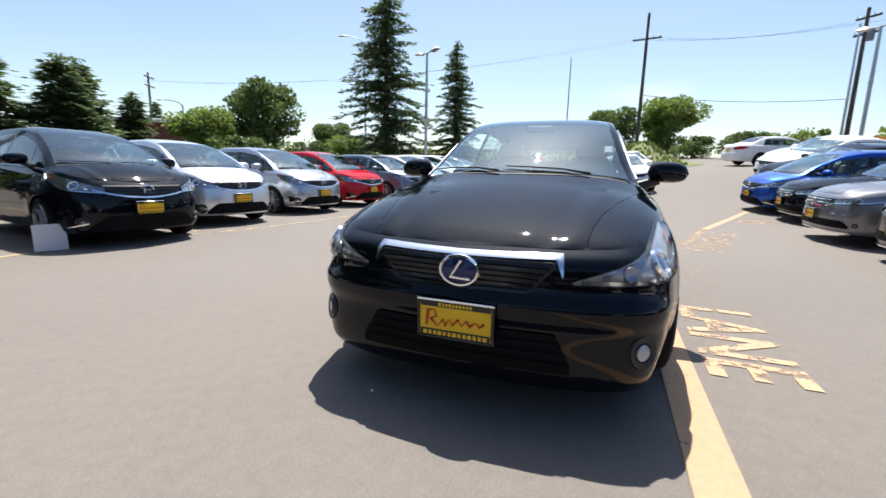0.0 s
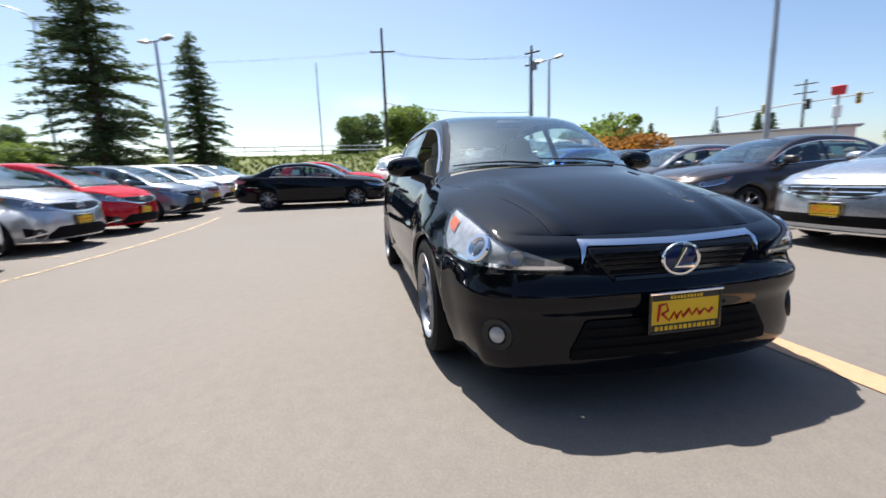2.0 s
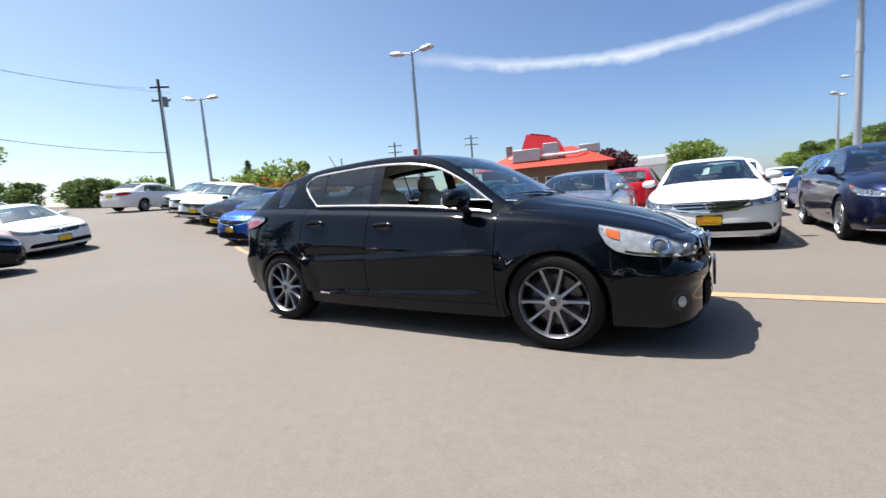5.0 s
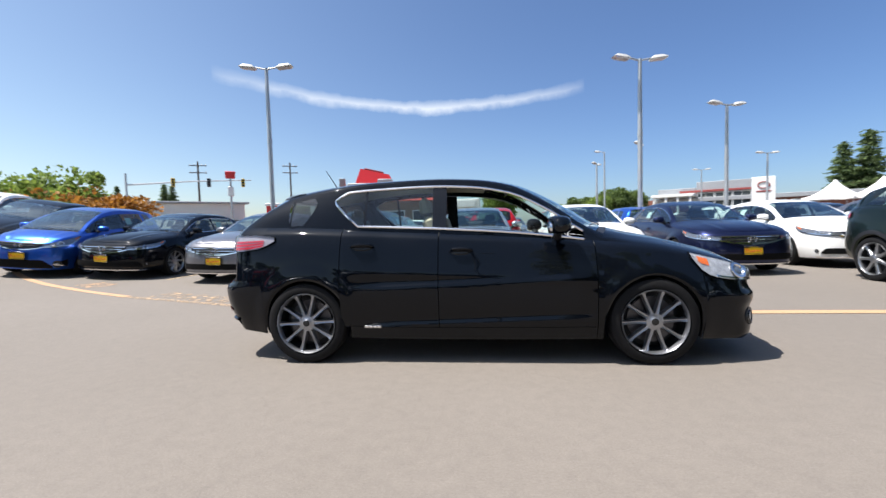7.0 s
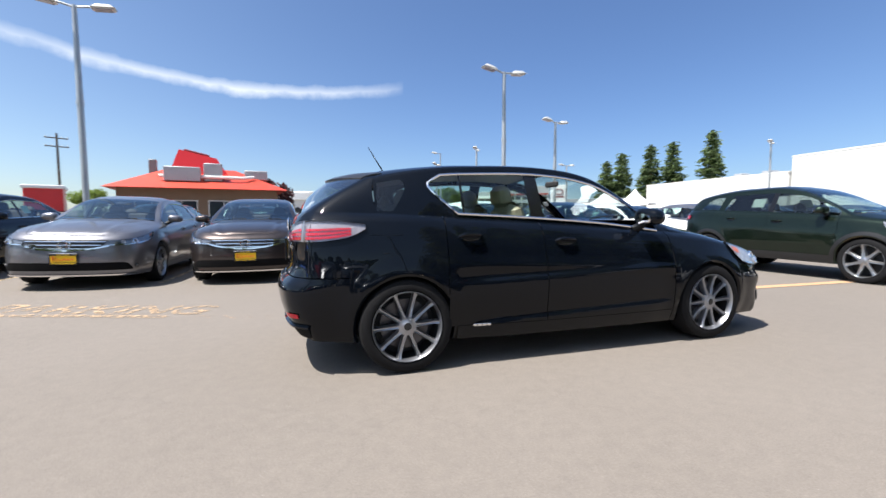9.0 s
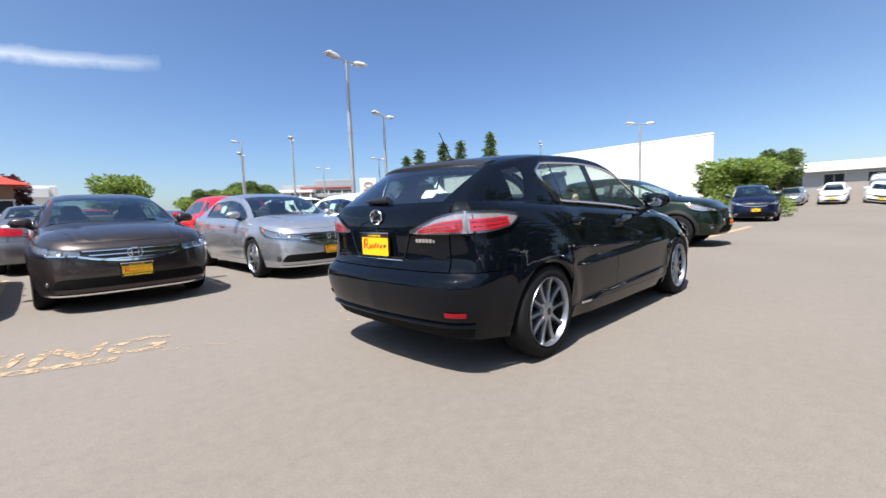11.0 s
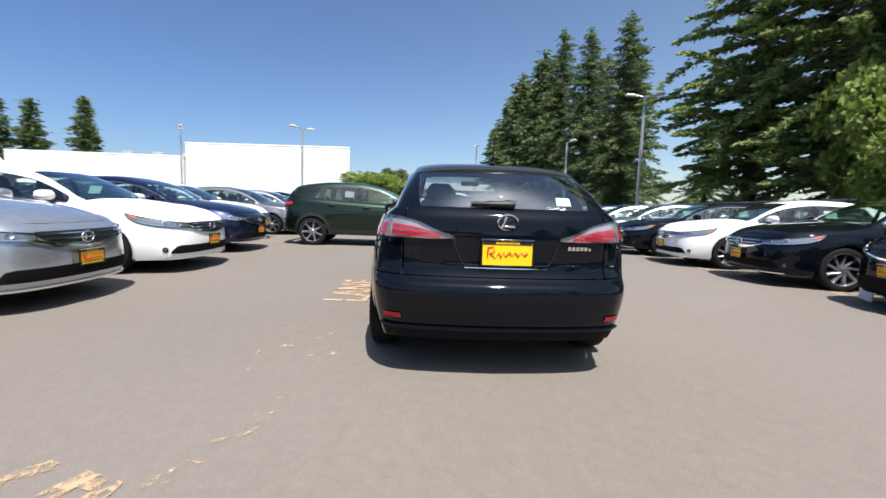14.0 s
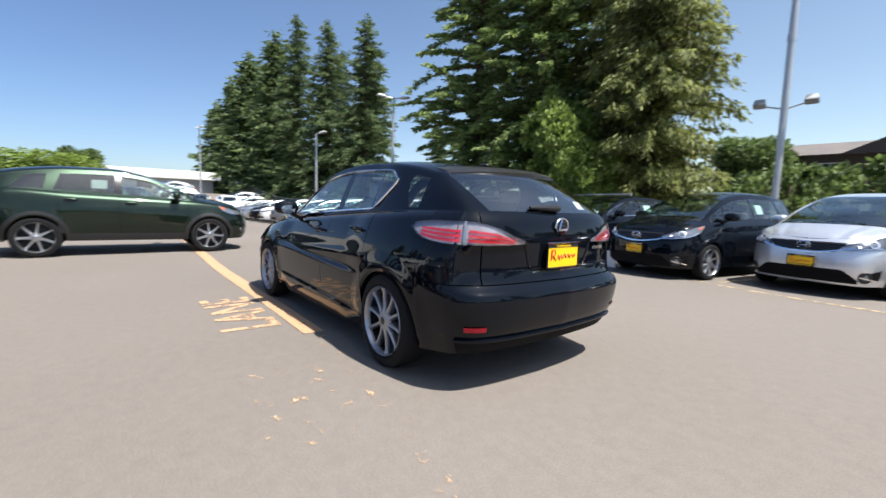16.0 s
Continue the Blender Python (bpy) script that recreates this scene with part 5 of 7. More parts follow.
painted_line([(-5.75, 2.33), (-3.9, 1.76), (-3.3, 1.54)], 0.12, PAINT_FAINT, "fire_lane_line", "flaked-off stretch of a yellow fire lane line")
painted_line([(-12.5, 5.9), (-9.6, 4.0), (-7.4, 3.0), (-5.7, 2.31)], 0.13, PAINT_SOLID, "fire_lane_line", "curved orange-yellow fire lane line on asphalt")
painted_line([(-9.5, -4.9), (-6.2, -4.75), (-2.1, -4.95), (0.5, -5.5), (3.6, -5.2), (9, -5.25), (22, -5.3)], 0.09, PAINT_BAY, "bay_line", "faded yellow line along a row of parking bays")
for k in range(12):
    x = -11.0 + 2.47 * k
    painted_line([(x, -5.4), (x - 0.75, -10.0)], 0.09, PAINT_BAY, "bay_line", "faded yellow divider between two parking bays")
for k in range(12):
    x = -6.7 + 2.5 * k
    painted_line([(x, 4.3), (x + 0.1, 9.0)], 0.09, PAINT_BAY, "bay_line", "faded yellow divider between two parking bays")


def lettering(word, start, height, side, length, mat):
    """A word along the fire lane line, each letter bent to it."""
    at, total = way_curve(FIRE)
    cu = bpy.data.curves.new("lettering", "FONT")
    cu.body, cu.size, cu.offset = word, 1.0, 0.018
    tmp = new("lettering_source", cu)
    me = bpy.data.meshes.new_from_object(tmp.evaluated_get(bpy.context.evaluated_depsgraph_get()))
    bpy.data.objects.remove(tmp)
    w = max(v.co.x for v in me.vertices)
    h = max(v.co.y for v in me.vertices)
    bm = bmesh.new()
    bm.from_mesh(me)
    bmesh.ops.triangulate(bm, faces=bm.faces)
    bmesh.ops.subdivide_edges(bm, edges=[e for e in bm.edges if e.calc_length() > 0.3], cuts=2)
    for v in bm.verts:
        x, y = at(start + v.co.x / w * length, side + v.co.y / h * height)
        v.co = (x, y, ground_z(x, y) + 0.005)
    bm.to_mesh(me)
    bm.free()
    me.materials.clear()
    me.materials.append(mat)
    ob = new("painted_word", me)
    return tagged(ob, "worn yellow painted word reading " + word + " on the asphalt", "road marking", kind="structure")


def at_x(x):
    at, total = way_curve(FIRE)
    return min(span(0, total, 400), key=lambda d: abs(at(d)[0] - x))


lettering("NO", at_x(-8.0), 0.50, 0.22, 0.62, PAINT_WORN)
lettering("PARKING", at_x(-5.5), 0.46, 0.12, 2.5, PAINT_FAINT)
lettering("FIRE", at_x(-2.1), 0.47, 0.18, 1.15, PAINT_GONE)
lettering("LANE", at_x(0.0), 0.47, 0.16, 1.34, PAINT_WORN)

# ---- the hero car ----
hero = respray(build_car(hero_model), BLACK)
HS = HERO_SHAPE
rows = []
for f in span(-0.90, 0.90, 16):
    a, b = Vector(HS.deck(-1.36, f, 0.003)), Vector(HS.deck(-1.475, f, 0.0))
    lip = Vector((b.x - 0.045 + 0.02 * f * f, b.y * 1.01, b.z - 0.012))
    rows.append([a, (a + b) / 2 + Vector((0, 0, 0.008)), b + Vector((0, 0, 0.006)), lip, lip - Vector((-0.004, 0, 0.026)), lip - Vector((-0.025, 0, 0.032)), b - Vector((0.002, 0, 0.040))])
Geo().grid(rows).fan(rows[0]).fan(rows[-1]).make("spoiler", BODY, hero)
Geo().ball((-1.30, 0, 1.406), (0.05, 0.022, 0.016), 6).make("antenna_base", PLASTIC, hero)
Geo().tube([(-1.30, 0, 1.412), (-1.42, 0, 1.605)], [0.006, 0.003], 6).make("antenna", PLASTIC, hero)
em = Matrix.Translation((HS.wall(1.0, 0.985)[0] - 0.014, 0, 0.985))
e0 = Geo().tube([em @ Vector((0, 0.062 * math.cos(q), 0.047 * math.sin(q))) for q in span(0, 2 * math.pi, 24)], 0.006, 6, False).make("rear_emblem", CHROME, hero, "oval chrome emblem")
Geo().lathe([(0.0005, 0.004), (0.03, 0.003), (0.045, -0.004)], em @ Matrix.Rotation(radians(-90), 4, "Y") @ Matrix.Diagonal((1, 1.3, 1, 1)), 24).make("enamel", GLOSSBLACK, e0)
Geo().tube([em @ Vector((-0.006, a, b)) for a, b in ((0.012, 0.036), (0.034, -0.024), (-0.040, -0.024))], 0.0085, 6).make("emblem_bar", CHROME, e0)
for k in range(6):
    Geo().box((0.006, 0.020 if k < 5 else 0.014, 0.026 if k < 5 else 0.020), wall_frame(HS, -HS.sy(0.40 + k * 0.028, True), 0.835 if k < 5 else 0.832, 0.003), bevel=0.002).make("badge", CHROME, hero)
for k in range(4):
    Geo().box((0.006, 0.028, 0.018), wall_frame(HS, -HS.sx(-0.82 + k * 0.033), 0.285, 0.003), bevel=0.002).make("badge", CHROME, hero)
for sign in (1, -1):
    s0, s1 = HS.sy(0.76, True), HS.sy(0.64, True)
    Geo().grid(HS.patch(sign * s0, sign * s1, 0.388, 0.418, 6, 2, 0.008)).make("reflector", REDLENS, hero)
for sign in (1, -1):
    s0 = HS.sy(0.26, True)
    # chrome strip stands in for the glint along the tailgate's shelf
    Geo().grid(HS.patch(sign * s0, sign * 1.0, 0.703, 0.708, 8, 2, 0.010)).make("shelf_glint", CHROME, hero)
    s0 = HS.sy(0.80, True)
    Geo().grid(HS.patch(sign * s0, sign * 1.0, lambda s: HS.low(-2.1), 0.315, 24, 6, 0.006)).make("diffuser", MATTBLACK, hero)
    Geo().grid([[HS.wall(sign * s, z, o) for z, o in ((0.312, 0.004), (0.320, 0.024), (0.332, 0.021), (0.340, 0.001))] for s in span(s0, 1.0, 24)]).make("bumper_edge", BLACK, hero)
for sign in (1, -1):
    path = [HS.wall(sign * HS.sy(y, True), z, 0.002) for y, z in ((0.335, 0.905), (0.325, 0.85), (0.285, 0.745), (0.27, 0.728), (0.25, 0.722), (0.10, 0.720))] + [HS.wall(sign * 0.9999, 0.720, 0.002)]
    Geo().tube(path, 0.006, 6).make("recess_edge", GLOSSBLACK, hero)
tp = HS.tail_patch(-1.475, -0.92, 0.92, 40, 10, 0.92, 0.565, off=0.018)
Geo().tube([tp[18][9], tp[20][9], tp[24][9], tp[28][9]], [0.020, 0.024, 0.016, 0.008], 8).make("rear_wiper", PLASTIC, hero)
for (f, w_) in ((-0.72, 0.17),):
    Geo().grid([r[7:10] for r in HS.tail_patch(-1.475, f, f + w_, 5, 10, 0.92, 0.565, off=-0.008)]).make("window_sticker", PAPER, hero)
Geo().box((0.10, 0.16, 0.006), pose(0.86, 0.46, 0.975, 0, -8, 0), bevel=0.002).make("paper_sheet", PAPER, hero)
Geo().box((0.004, 0.07, 0.05), pose(0.55, 0.52, 1.175, 0, -35, 0)).make("windscreen_tag", PAPER, hero)

# ---- the parked cars ----
PART_LABEL = {"sedan": "four-door sedan", "compact": "small five-door hatchback", "suv": "compact crossover"}
MODELS = {}
FAR_WHEELS = wheel_meshes(0.32, 0.21, 7, BRIGHT_ALLOY, 0.02, 18)
for kind, model in (("sedan", sedan_model), ("compact", compact_model), ("suv", suv_model)):
    MODELS[kind] = build_car(model)
    MODELS[kind + "_far"] = build_car(dict(model, lite=True, wheels=FAR_WHEELS))
USED = set()
WORD = {"black": "black", "white": "white", "silver": "silver", "pale": "pale silver", "grey": "grey metallic", "slate": "slate blue-grey", "brown": "dark brown", "red": "bright red", "blue": "bright blue", "navy": "navy blue", "green": "dark green"}


def park(kind, colour, x, y, heading, where="in a row on a car lot", group="parked cars", by_plate=True, far=False):
    """Parks a car: by the place of its front plate, or its middle; heading in degrees from +x."""
    h = radians(heading)
    shape = {"sedan": SEDAN_SHAPE, "compact": COMPACT_SHAPE, "suv": SUV_SHAPE}[kind]
    if by_plate:
        x, y = x - math.cos(h) * shape.xf, y - math.sin(h) * shape.xf
    c, s = math.cos(h), math.sin(h)
    zf, zb = ground_z(x + 1.35 * c, y + 1.35 * s), ground_z(x - 1.35 * c, y - 1.35 * s)
    zl, zr = ground_z(x - 0.8 * s, y + 0.8 * c), ground_z(x + 0.8 * s, y - 0.8 * c)
    m = Matrix.Translation((x, y, (zf + zb) / 2)) @ Matrix.Rotation(h, 4, "Z") @ Matrix.Rotation(-math.atan2(zf - zb, 2.7), 4, "Y") @ Matrix.Rotation(math.atan2(zl - zr, 1.6), 4, "X")
    key = kind + "_far" if far else kind
    if key in USED:
        ob = copy_thing(MODELS[key], m)
    else:
        USED.add(key)
        ob = MODELS[key]
        ob.matrix_basis = m
    tagged(ob, WORD[colour] + " " + PART_LABEL[kind] + " parked " + where, "car", group)
    return respray(ob, PAINTS[colour])


ROW_A = [("black", -8.0, 4.15), ("grey", -5.2, 3.75), ("brown", -2.85, 3.75), ("silver", -0.18, 3.87), ("white", 2.2, 3.8), ("navy", 4.78, 4.05), ("white", 7.4, 4.9), ("grey", 9.9, 4.3), ("silver", 12.4, 4.3), ("black", 14.9, 4.3), ("grey", 17.4, 4.3)]
for colour, x, y in ROW_A:
    park("sedan", colour, x, y, -90, "facing the fire lane", "sedans facing the lane", far=x > 8)
park("compact", "blue", -9.75, 3.95, -80, "at the row's end")
ROW_B = [("black", 0.02, -4.86), ("pale", -2.1, -5.5), ("silver", -4.6, -5.6), ("red", -6.85, -5.62), ("slate", -9.95, -5.6), ("pale", -12.2, -5.7), ("white", -14.7, -5.8), ("white", -17.2, -5.9), ("silver", -19.7, -6.0)]
for colour, x, y in ROW_B:
    park("compact", colour, x, y, 80, "below tall trees", "hatchbacks in a row", far=x < -12)
ROW_C = ["black", "white", "black", "slate", "silver", "navy", "white", "silver", "grey", "white", "black", "silver", "grey", "white"]
for k, colour in enumerate(ROW_C):
    park("sedan", colour, 2.42 + 2.35 * k, -4.85, 80, "in a long row below trees", "sedans below the trees", far=k > 3)
FAR_END = ["white", "white", "silver", "white", "grey", "white", "pale"]
for k, colour in enumerate(FAR_END):
    park("sedan" if k % 3 else "suv", colour, 46 + 3.1 * (k % 5), -1.5 - 6.0 * (k // 5), 84, "at the far end", "cars at the far end", far=True)
park("suv", "green", 6.98, 1.95, -89, "across the lane end", by_plate=False)
park("compact", "navy", 19.0, 1.6, 195, "beyond the lane end", by_plate=False)
park("suv", "white", 24.6, 2.4, 190, "beyond the lane end", by_plate=False, far=True)
park("sedan", "black", -11.9, -2.45, 88, "across the end of a row", by_plate=False)


# ---- more parked cars ----
SECOND = [("sedan", "black", -6.0), ("sedan", "grey", -3.4), ("suv", "white", 2.8), ("compact", "blue", 5.2), ("sedan", "white", 8.2), ("sedan", "silver", 10.8), ("suv", "white", 13.4), ("sedan", "black", 16.0)]
for kind, colour, x in SECOND:
    park(kind, colour, x, 14.3, 90, "in a second row", "cars in the second row", far=True)
park("suv", "red", 0.3, 13.2, 90, "in a second row", "cars in the second row", far=True)
for kind, colour, x in [("sedan", "white", -4.5), ("suv", "red", -1.5), ("sedan", "silver", 1.6), ("sedan", "white", 5.4), ("suv", "grey", 8.6), ("sedan", "white", 12.0), ("suv", "white", 15.2)]:
    park(kind, colour, x, 20.5, -90, "in a far row", "cars in the far row", far=True)
park("sedan", "black", -12.3, 5.0, -72, "at the upper end of a row", far=True)
park("sedan", "white", -14.6, 5.6, -66, "on the rising end of the lot", far=True)
park("sedan", "white", -16.8, 6.4, -64, "on the rising end of the lot", far=True)
park("sedan", "grey", -19.0, 7.2, -62, "on the rising end of the lot", far=True)
park("sedan", "white", -23.6, 8.5, 108, "side-on up the rise", by_plate=False, far=True)
park("sedan", "white", -13.6, 1.4, 8, "on the slope below a grass bank", far=True)
park("suv", "white", -18.9, 1.9, 10, "on the slope below a grass bank", far=True)
park("sedan", "red", -14.9, -2.2, 86, "behind a black sedan", by_plate=False, far=True)
for k, colour in enumerate(["silver", "white", "white", "grey", "white"]):
    park("suv" if k % 2 else "sedan", colour, 40.6 + 0.6 * k, 2.9 - 2.6 * k, 180, "at the far end", "cars at the far end", far=True)

# ---- small sheet sign by the row ----
sheet = Geo().box((0.30, 0.02, 0.31), None, bevel=0.004)
tagged(sheet.make("sheet_sign", PAPER, m=pose(0.80, -5.46, 0.153, 4, 0, -22)), "small white sheet sign leaning on the asphalt", "sign")

# ---- lamp posts ----
GALV = plain("galvanised_steel", (0.42, 0.44, 0.46), 0.42, 0.6, 0.10, 6.0)
LAMPHEAD = plain("lamp_head_enamel", (0.52, 0.52, 0.50), 0.4, 0.3, 0.08)
CONCRETE = plain("concrete", (0.42, 0.40, 0.37), 0.9, 0.0, 0.15, 12.0, 0.2)
WOODPOLE = plain("tarred_pole_wood", (0.075, 0.058, 0.045), 0.85, 0.0, 0.25, 9.0, 0.3)
STEEL = plain("weathered_steel", (0.20, 0.21, 0.22), 0.55, 0.5, 0.15)
CABLE = plain("cable", (0.02, 0.02, 0.02), 0.6)


def lamp_post(x, y, top, heads=2, turn=0.0, flood=0.0):
    z0 = ground_z(x, y)
    h = top - z0
    lamp = root("lamp_post", "tall grey steel lamp post with %s head%s on the lot" % (("twin", "s") if heads == 2 else ("single", "")), "lamp post", pose(x, y, z0, 0, 0, turn), "lamp posts")
    Geo().box((0.45, 0.45, 0.55), Matrix.Translation((0, 0, 0.27)), bevel=0.04).make("plinth", CONCRETE, lamp)
    Geo().tube([(0, 0, 0.5), (0, 0, h * 0.62), (0, 0, h)], [0.085, 0.085, 0.062], 12).make("pole", GALV, lamp)
    Geo().tube([(0, 0, h * 0.60), (0, 0, h * 0.62)], 0.10, 12).make("collar", GALV, lamp)
    for sign in ((1, -1) if heads == 2 else (1,)):
        arm = Geo().tube([(0, 0, h - 0.06), (sign * 0.28, 0, h + 0.0), (sign * 0.42, 0, h + 0.02)], 0.035, 8).make("arm", GALV, lamp)
        hd = Geo().box((0.62, 0.34, 0.15), pose(sign * 0.70, 0, h + 0.06, 0, -sign * 7, 0), 0.72, 0.04).make("lamp_head", LAMPHEAD, lamp)
        Geo().box((0.46, 0.26, 0.02), pose(sign * 0.70, 0, h - 0.022, 0, -sign * 7, 0), bevel=0.008).make("lens", CLEARLENS, hd)
    if flood:
        for sign in (1, -1):
            Geo().tube([(0, 0, flood), (sign * 0.45, 0, flood + 0.12)], 0.025, 6).make("flood_arm", GALV, lamp)
            Geo().box((0.30, 0.22, 0.22), pose(sign * 0.55, 0, flood + 0.2, 25, 0, 0), 0.8, 0.03).make("flood_light", STEEL, lamp)
    return lamp


for x, y, top, heads, turn in ((-8.28, 12.1, 7.35, 2, 8), (5.65, 12.2, 6.8, 2, 12), (11.45, 17.7, 6.4, 2, 20), (-22.9, 11.5, 8.05, 2, 30), (-19.8, -9.65, 7.65, 2, 60), (27.3, 9.5, 6.3, 2, -40), (27.5, -9.95, 6.1, 1, 200), (18.7, -11.2, 7.36, 2, 70), (23.9, 35.3, 6.5, 2, 10), (11.4, 29.3, 6.66, 2, 60), (33.7, 21.6, 7.0, 2, 30), (25.6, 50.2, 6.9, 2, 0), (10.0, 36.0, 6.2, 2, 60), (12.2, 41.8, 8.2, 1, 180), (52, -6, 9.0, 2, 10)):
    lamp_post(x, y, top, heads, turn)
lamp_post(0.0, -12.1, 9.5, 2, 10, 3.95)


def utility_pole(x, y, top, arms=1, turn=0.0, radius=0.15, mat=None, wood=True, wide=2.4):
    z0 = ground_z(x, y)
    h = top - z0
    p = root("utility_pole", "tall dark wooden utility pole with crossarm and cables" if wood else "thin grey street pole behind the lot", "utility pole", pose(x, y, z0, 0, 0, turn), "utility poles")
    Geo().tube([(0, 0, 0), (0, 0, h * 0.5), (0, 0, h)], [radius, radius * 0.85, radius * 0.65], 10).make("pole", mat or WOODPOLE, p)
    for k in range(arms):
        z = h - 0.6 - 1.1 * k if arms > 1 else h - 2.1
        a = Geo().box((wide, 0.11, 0.13), Matrix.Translation((0, 0.14, z)), bevel=0.015).make("crossarm", WOODPOLE, p)
        for e in (-0.44 * wide, -0.21 * wide, 0.21 * wide, 0.44 * wide):
            Geo().lathe([(0.03, 0), (0.06, 0.06), (0.03, 0.1), (0.05, 0.16), (0.0005, 0.2)], Matrix.Translation((e, 0.14, z + 0.06)), 8).make("insulator", LAMPHEAD, a)
    return p


utility_pole(-40.65, 2.6, 15.3, 1, 80, 0.17)
big_pole = utility_pole(-37.2, 16.55, 13.1, 2, 40, 0.17, wide=1.5)
Geo().lathe([(0.0005, 0), (0.22, 0.02), (0.24, 0.5), (0.22, 0.8), (0.0005, 0.84)], Matrix.Translation((0.35, 0, 8.2)), 14).make("transformer", STEEL, big_pole)
utility_pole(-37.0, -56.5, 13.0, 2, 30, 0.18)
utility_pole(-39.0, -3.64, 11.63, 0, 0, 0.075, GALV, False)
utility_pole(-34.0, 15.0, 11.2, 0, 0, 0.09, GALV, False)
utility_pole(-44, 58, 12.0, 2, 30, 0.18)
utility_pole(-33, 66, 12.5, 2, 30, 0.18)


def street_light(x, y, top, turn):
    """A slim pole with a curved arm and a single flat head, along +x."""
    z0 = ground_z(x, y)
    h = top - z0
    p = root("street_light", "slim grey street light with a curved arm beyond the lot", "street light", pose(x, y, z0, 0, 0, turn), "street lights")
    Geo().tube([(0, 0, 0), (0, 0, h * 0.6), (0, 0, h * 0.93)], [0.11, 0.09, 0.07], 8).make("pole", GALV, p)
    Geo().tube([(0, 0, h * 0.92), (0.3, 0, h * 0.965), (1.0, 0, h * 0.99), (2.0, 0, h)], [0.06, 0.05, 0.045, 0.04], 6).make("arm", GALV, p)
    Geo().ball((2.3, 0, h - 0.02), (0.42, 0.16, 0.09), 6).make("lamp_head", LAMPHEAD, p)


street_light(-36.2, -23.6, 14.4, -75)
street_light(-28.5, -40.0, 7.6, -69)


def cable(a, b, sag, r=0.02):
    a, b = Vector(a), Vector(b)
    pts = [a.lerp(b, t) - Vector((0, 0, sag * 4 * t * (1 - t))) for t in span(0, 1, 16)]
    tagged(Geo().tube(pts, r, 5).make("cable", CABLE), "thin black overhead cable between poles", "cable", "overhead cables")


for dz, dy in ((0, -1.0), (0, 0.0), (0, 1.0)):
    cable((-40.65, 2.6 + dy, 13.2), (-37.2, 16.5 + dy, 12.2), 0.5, 0.007)
    cable((-40.65, 2.6 + dy, 13.2), (-37.0, -56.5 + dy, 12.0), 1.6, 0.007)
cable((-40.65, 2.6, 8.4), (-37.2, 16.5, 7.0), 0.4, 0.02)


# ---- trees ----
def foliage(name, dark, light, glow=0.25):
    m = Nodes(name)
    geo = m.add("ShaderNodeNewGeometry")
    col = m.ramp(geo.outputs["Random Per Island"], [(0.0, dark), (0.55, tuple((a + b) / 2 for a, b in zip(dark, light))), (1.0, light)])
    clump = m.ramp(m.noise(0.8, 3.0), [(0.3, (0.75, 0.75, 0.75)), (0.7, (1.3, 1.3, 1.2))])
    col = m.mix(1.0, col, clump, "MULTIPLY")
    m.set(Base_Color=col, Roughness=0.65)
    tr = m.add("ShaderNodeBsdfTranslucent")
    m.link(col, tr.inputs[0])
    both = m.tree.nodes.new("ShaderNodeMixShader")
    both.inputs[0].default_value = glow
    m.link(m.bsdf.outputs[0], both.inputs[1])
    m.link(tr.outputs[0], both.inputs[2])
    m.link(both.outputs[0], m.tree.nodes["Material Output"].inputs[0])
    return m.mat


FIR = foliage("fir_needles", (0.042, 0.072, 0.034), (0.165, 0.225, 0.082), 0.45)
# lighter copy of FIR: sunlight on the near firs is put into the colour
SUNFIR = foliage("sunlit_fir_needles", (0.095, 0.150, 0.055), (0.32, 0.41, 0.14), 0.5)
CEDAR = foliage("cedar_sprays", (0.085, 0.105, 0.035), (0.31, 0.34, 0.105), 0.5)
LEAF = foliage("broad_leaves", (0.060, 0.100, 0.028), (0.165, 0.230, 0.065), 0.42)
BRIGHTLEAF = foliage("bright_leaves", (0.110, 0.170, 0.030), (0.26, 0.34, 0.08), 0.45)
RUST = foliage("rust_leaves", (0.24, 0.10, 0.015), (0.44, 0.21, 0.04), 0.4)
PLUM = foliage("plum_leaves", (0.035, 0.010, 0.014), (0.085, 0.025, 0.03), 0.3)
GRASS = foliage("bank_grass", (0.10, 0.14, 0.03), (0.24, 0.27, 0.09), 0.3)
BARK = plain("bark", (0.085, 0.062, 0.046), 0.9, 0.0, 0.3, 5.0, 0.5)


def sprays(centres, ways, size, rng, flat=0.5, slim=(0.28, 0.48)):
    """Many small bent leaves as one mesh: each a kite of two faces along its way."""
    n = len(centres)
    c, w = np.array(centres, float), np.array(ways, float)
    w /= np.linalg.norm(w, axis=1)[:, None] + 1e-9
    up = rng.normal(size=(n, 3)) * (1 - flat) + np.array((0, 0, 1.0)) * flat
    side = np.cross(w, up)
    side /= np.linalg.norm(side, axis=1)[:, None] + 1e-9
    nor = np.cross(side, w)
    L = size * rng.uniform(0.6, 1.3, size=(n, 1))
    B = L * rng.uniform(*slim, size=(n, 1))
    v = np.stack([c - w * L * 0.5, c + side * B - nor * B * 0.3 - w * L * 0.05, c + w * L * 0.5, c - side * B - nor * B * 0.3 - w * L * 0.05], axis=1).reshape(-1, 3)
    i = np.arange(n)[:, None] * 4
    f = np.concatenate([i + np.array((0, 1, 2)), i + np.array((0, 2, 3))], axis=1).reshape(-1, 3)
    return v, f


def leaf_mesh(name, v, f, mat):
    me = bpy.data.meshes.new(name)
    me.from_pydata(v.tolist(), [], f.tolist())
    me.materials.append(mat)
    me.update()
    return me


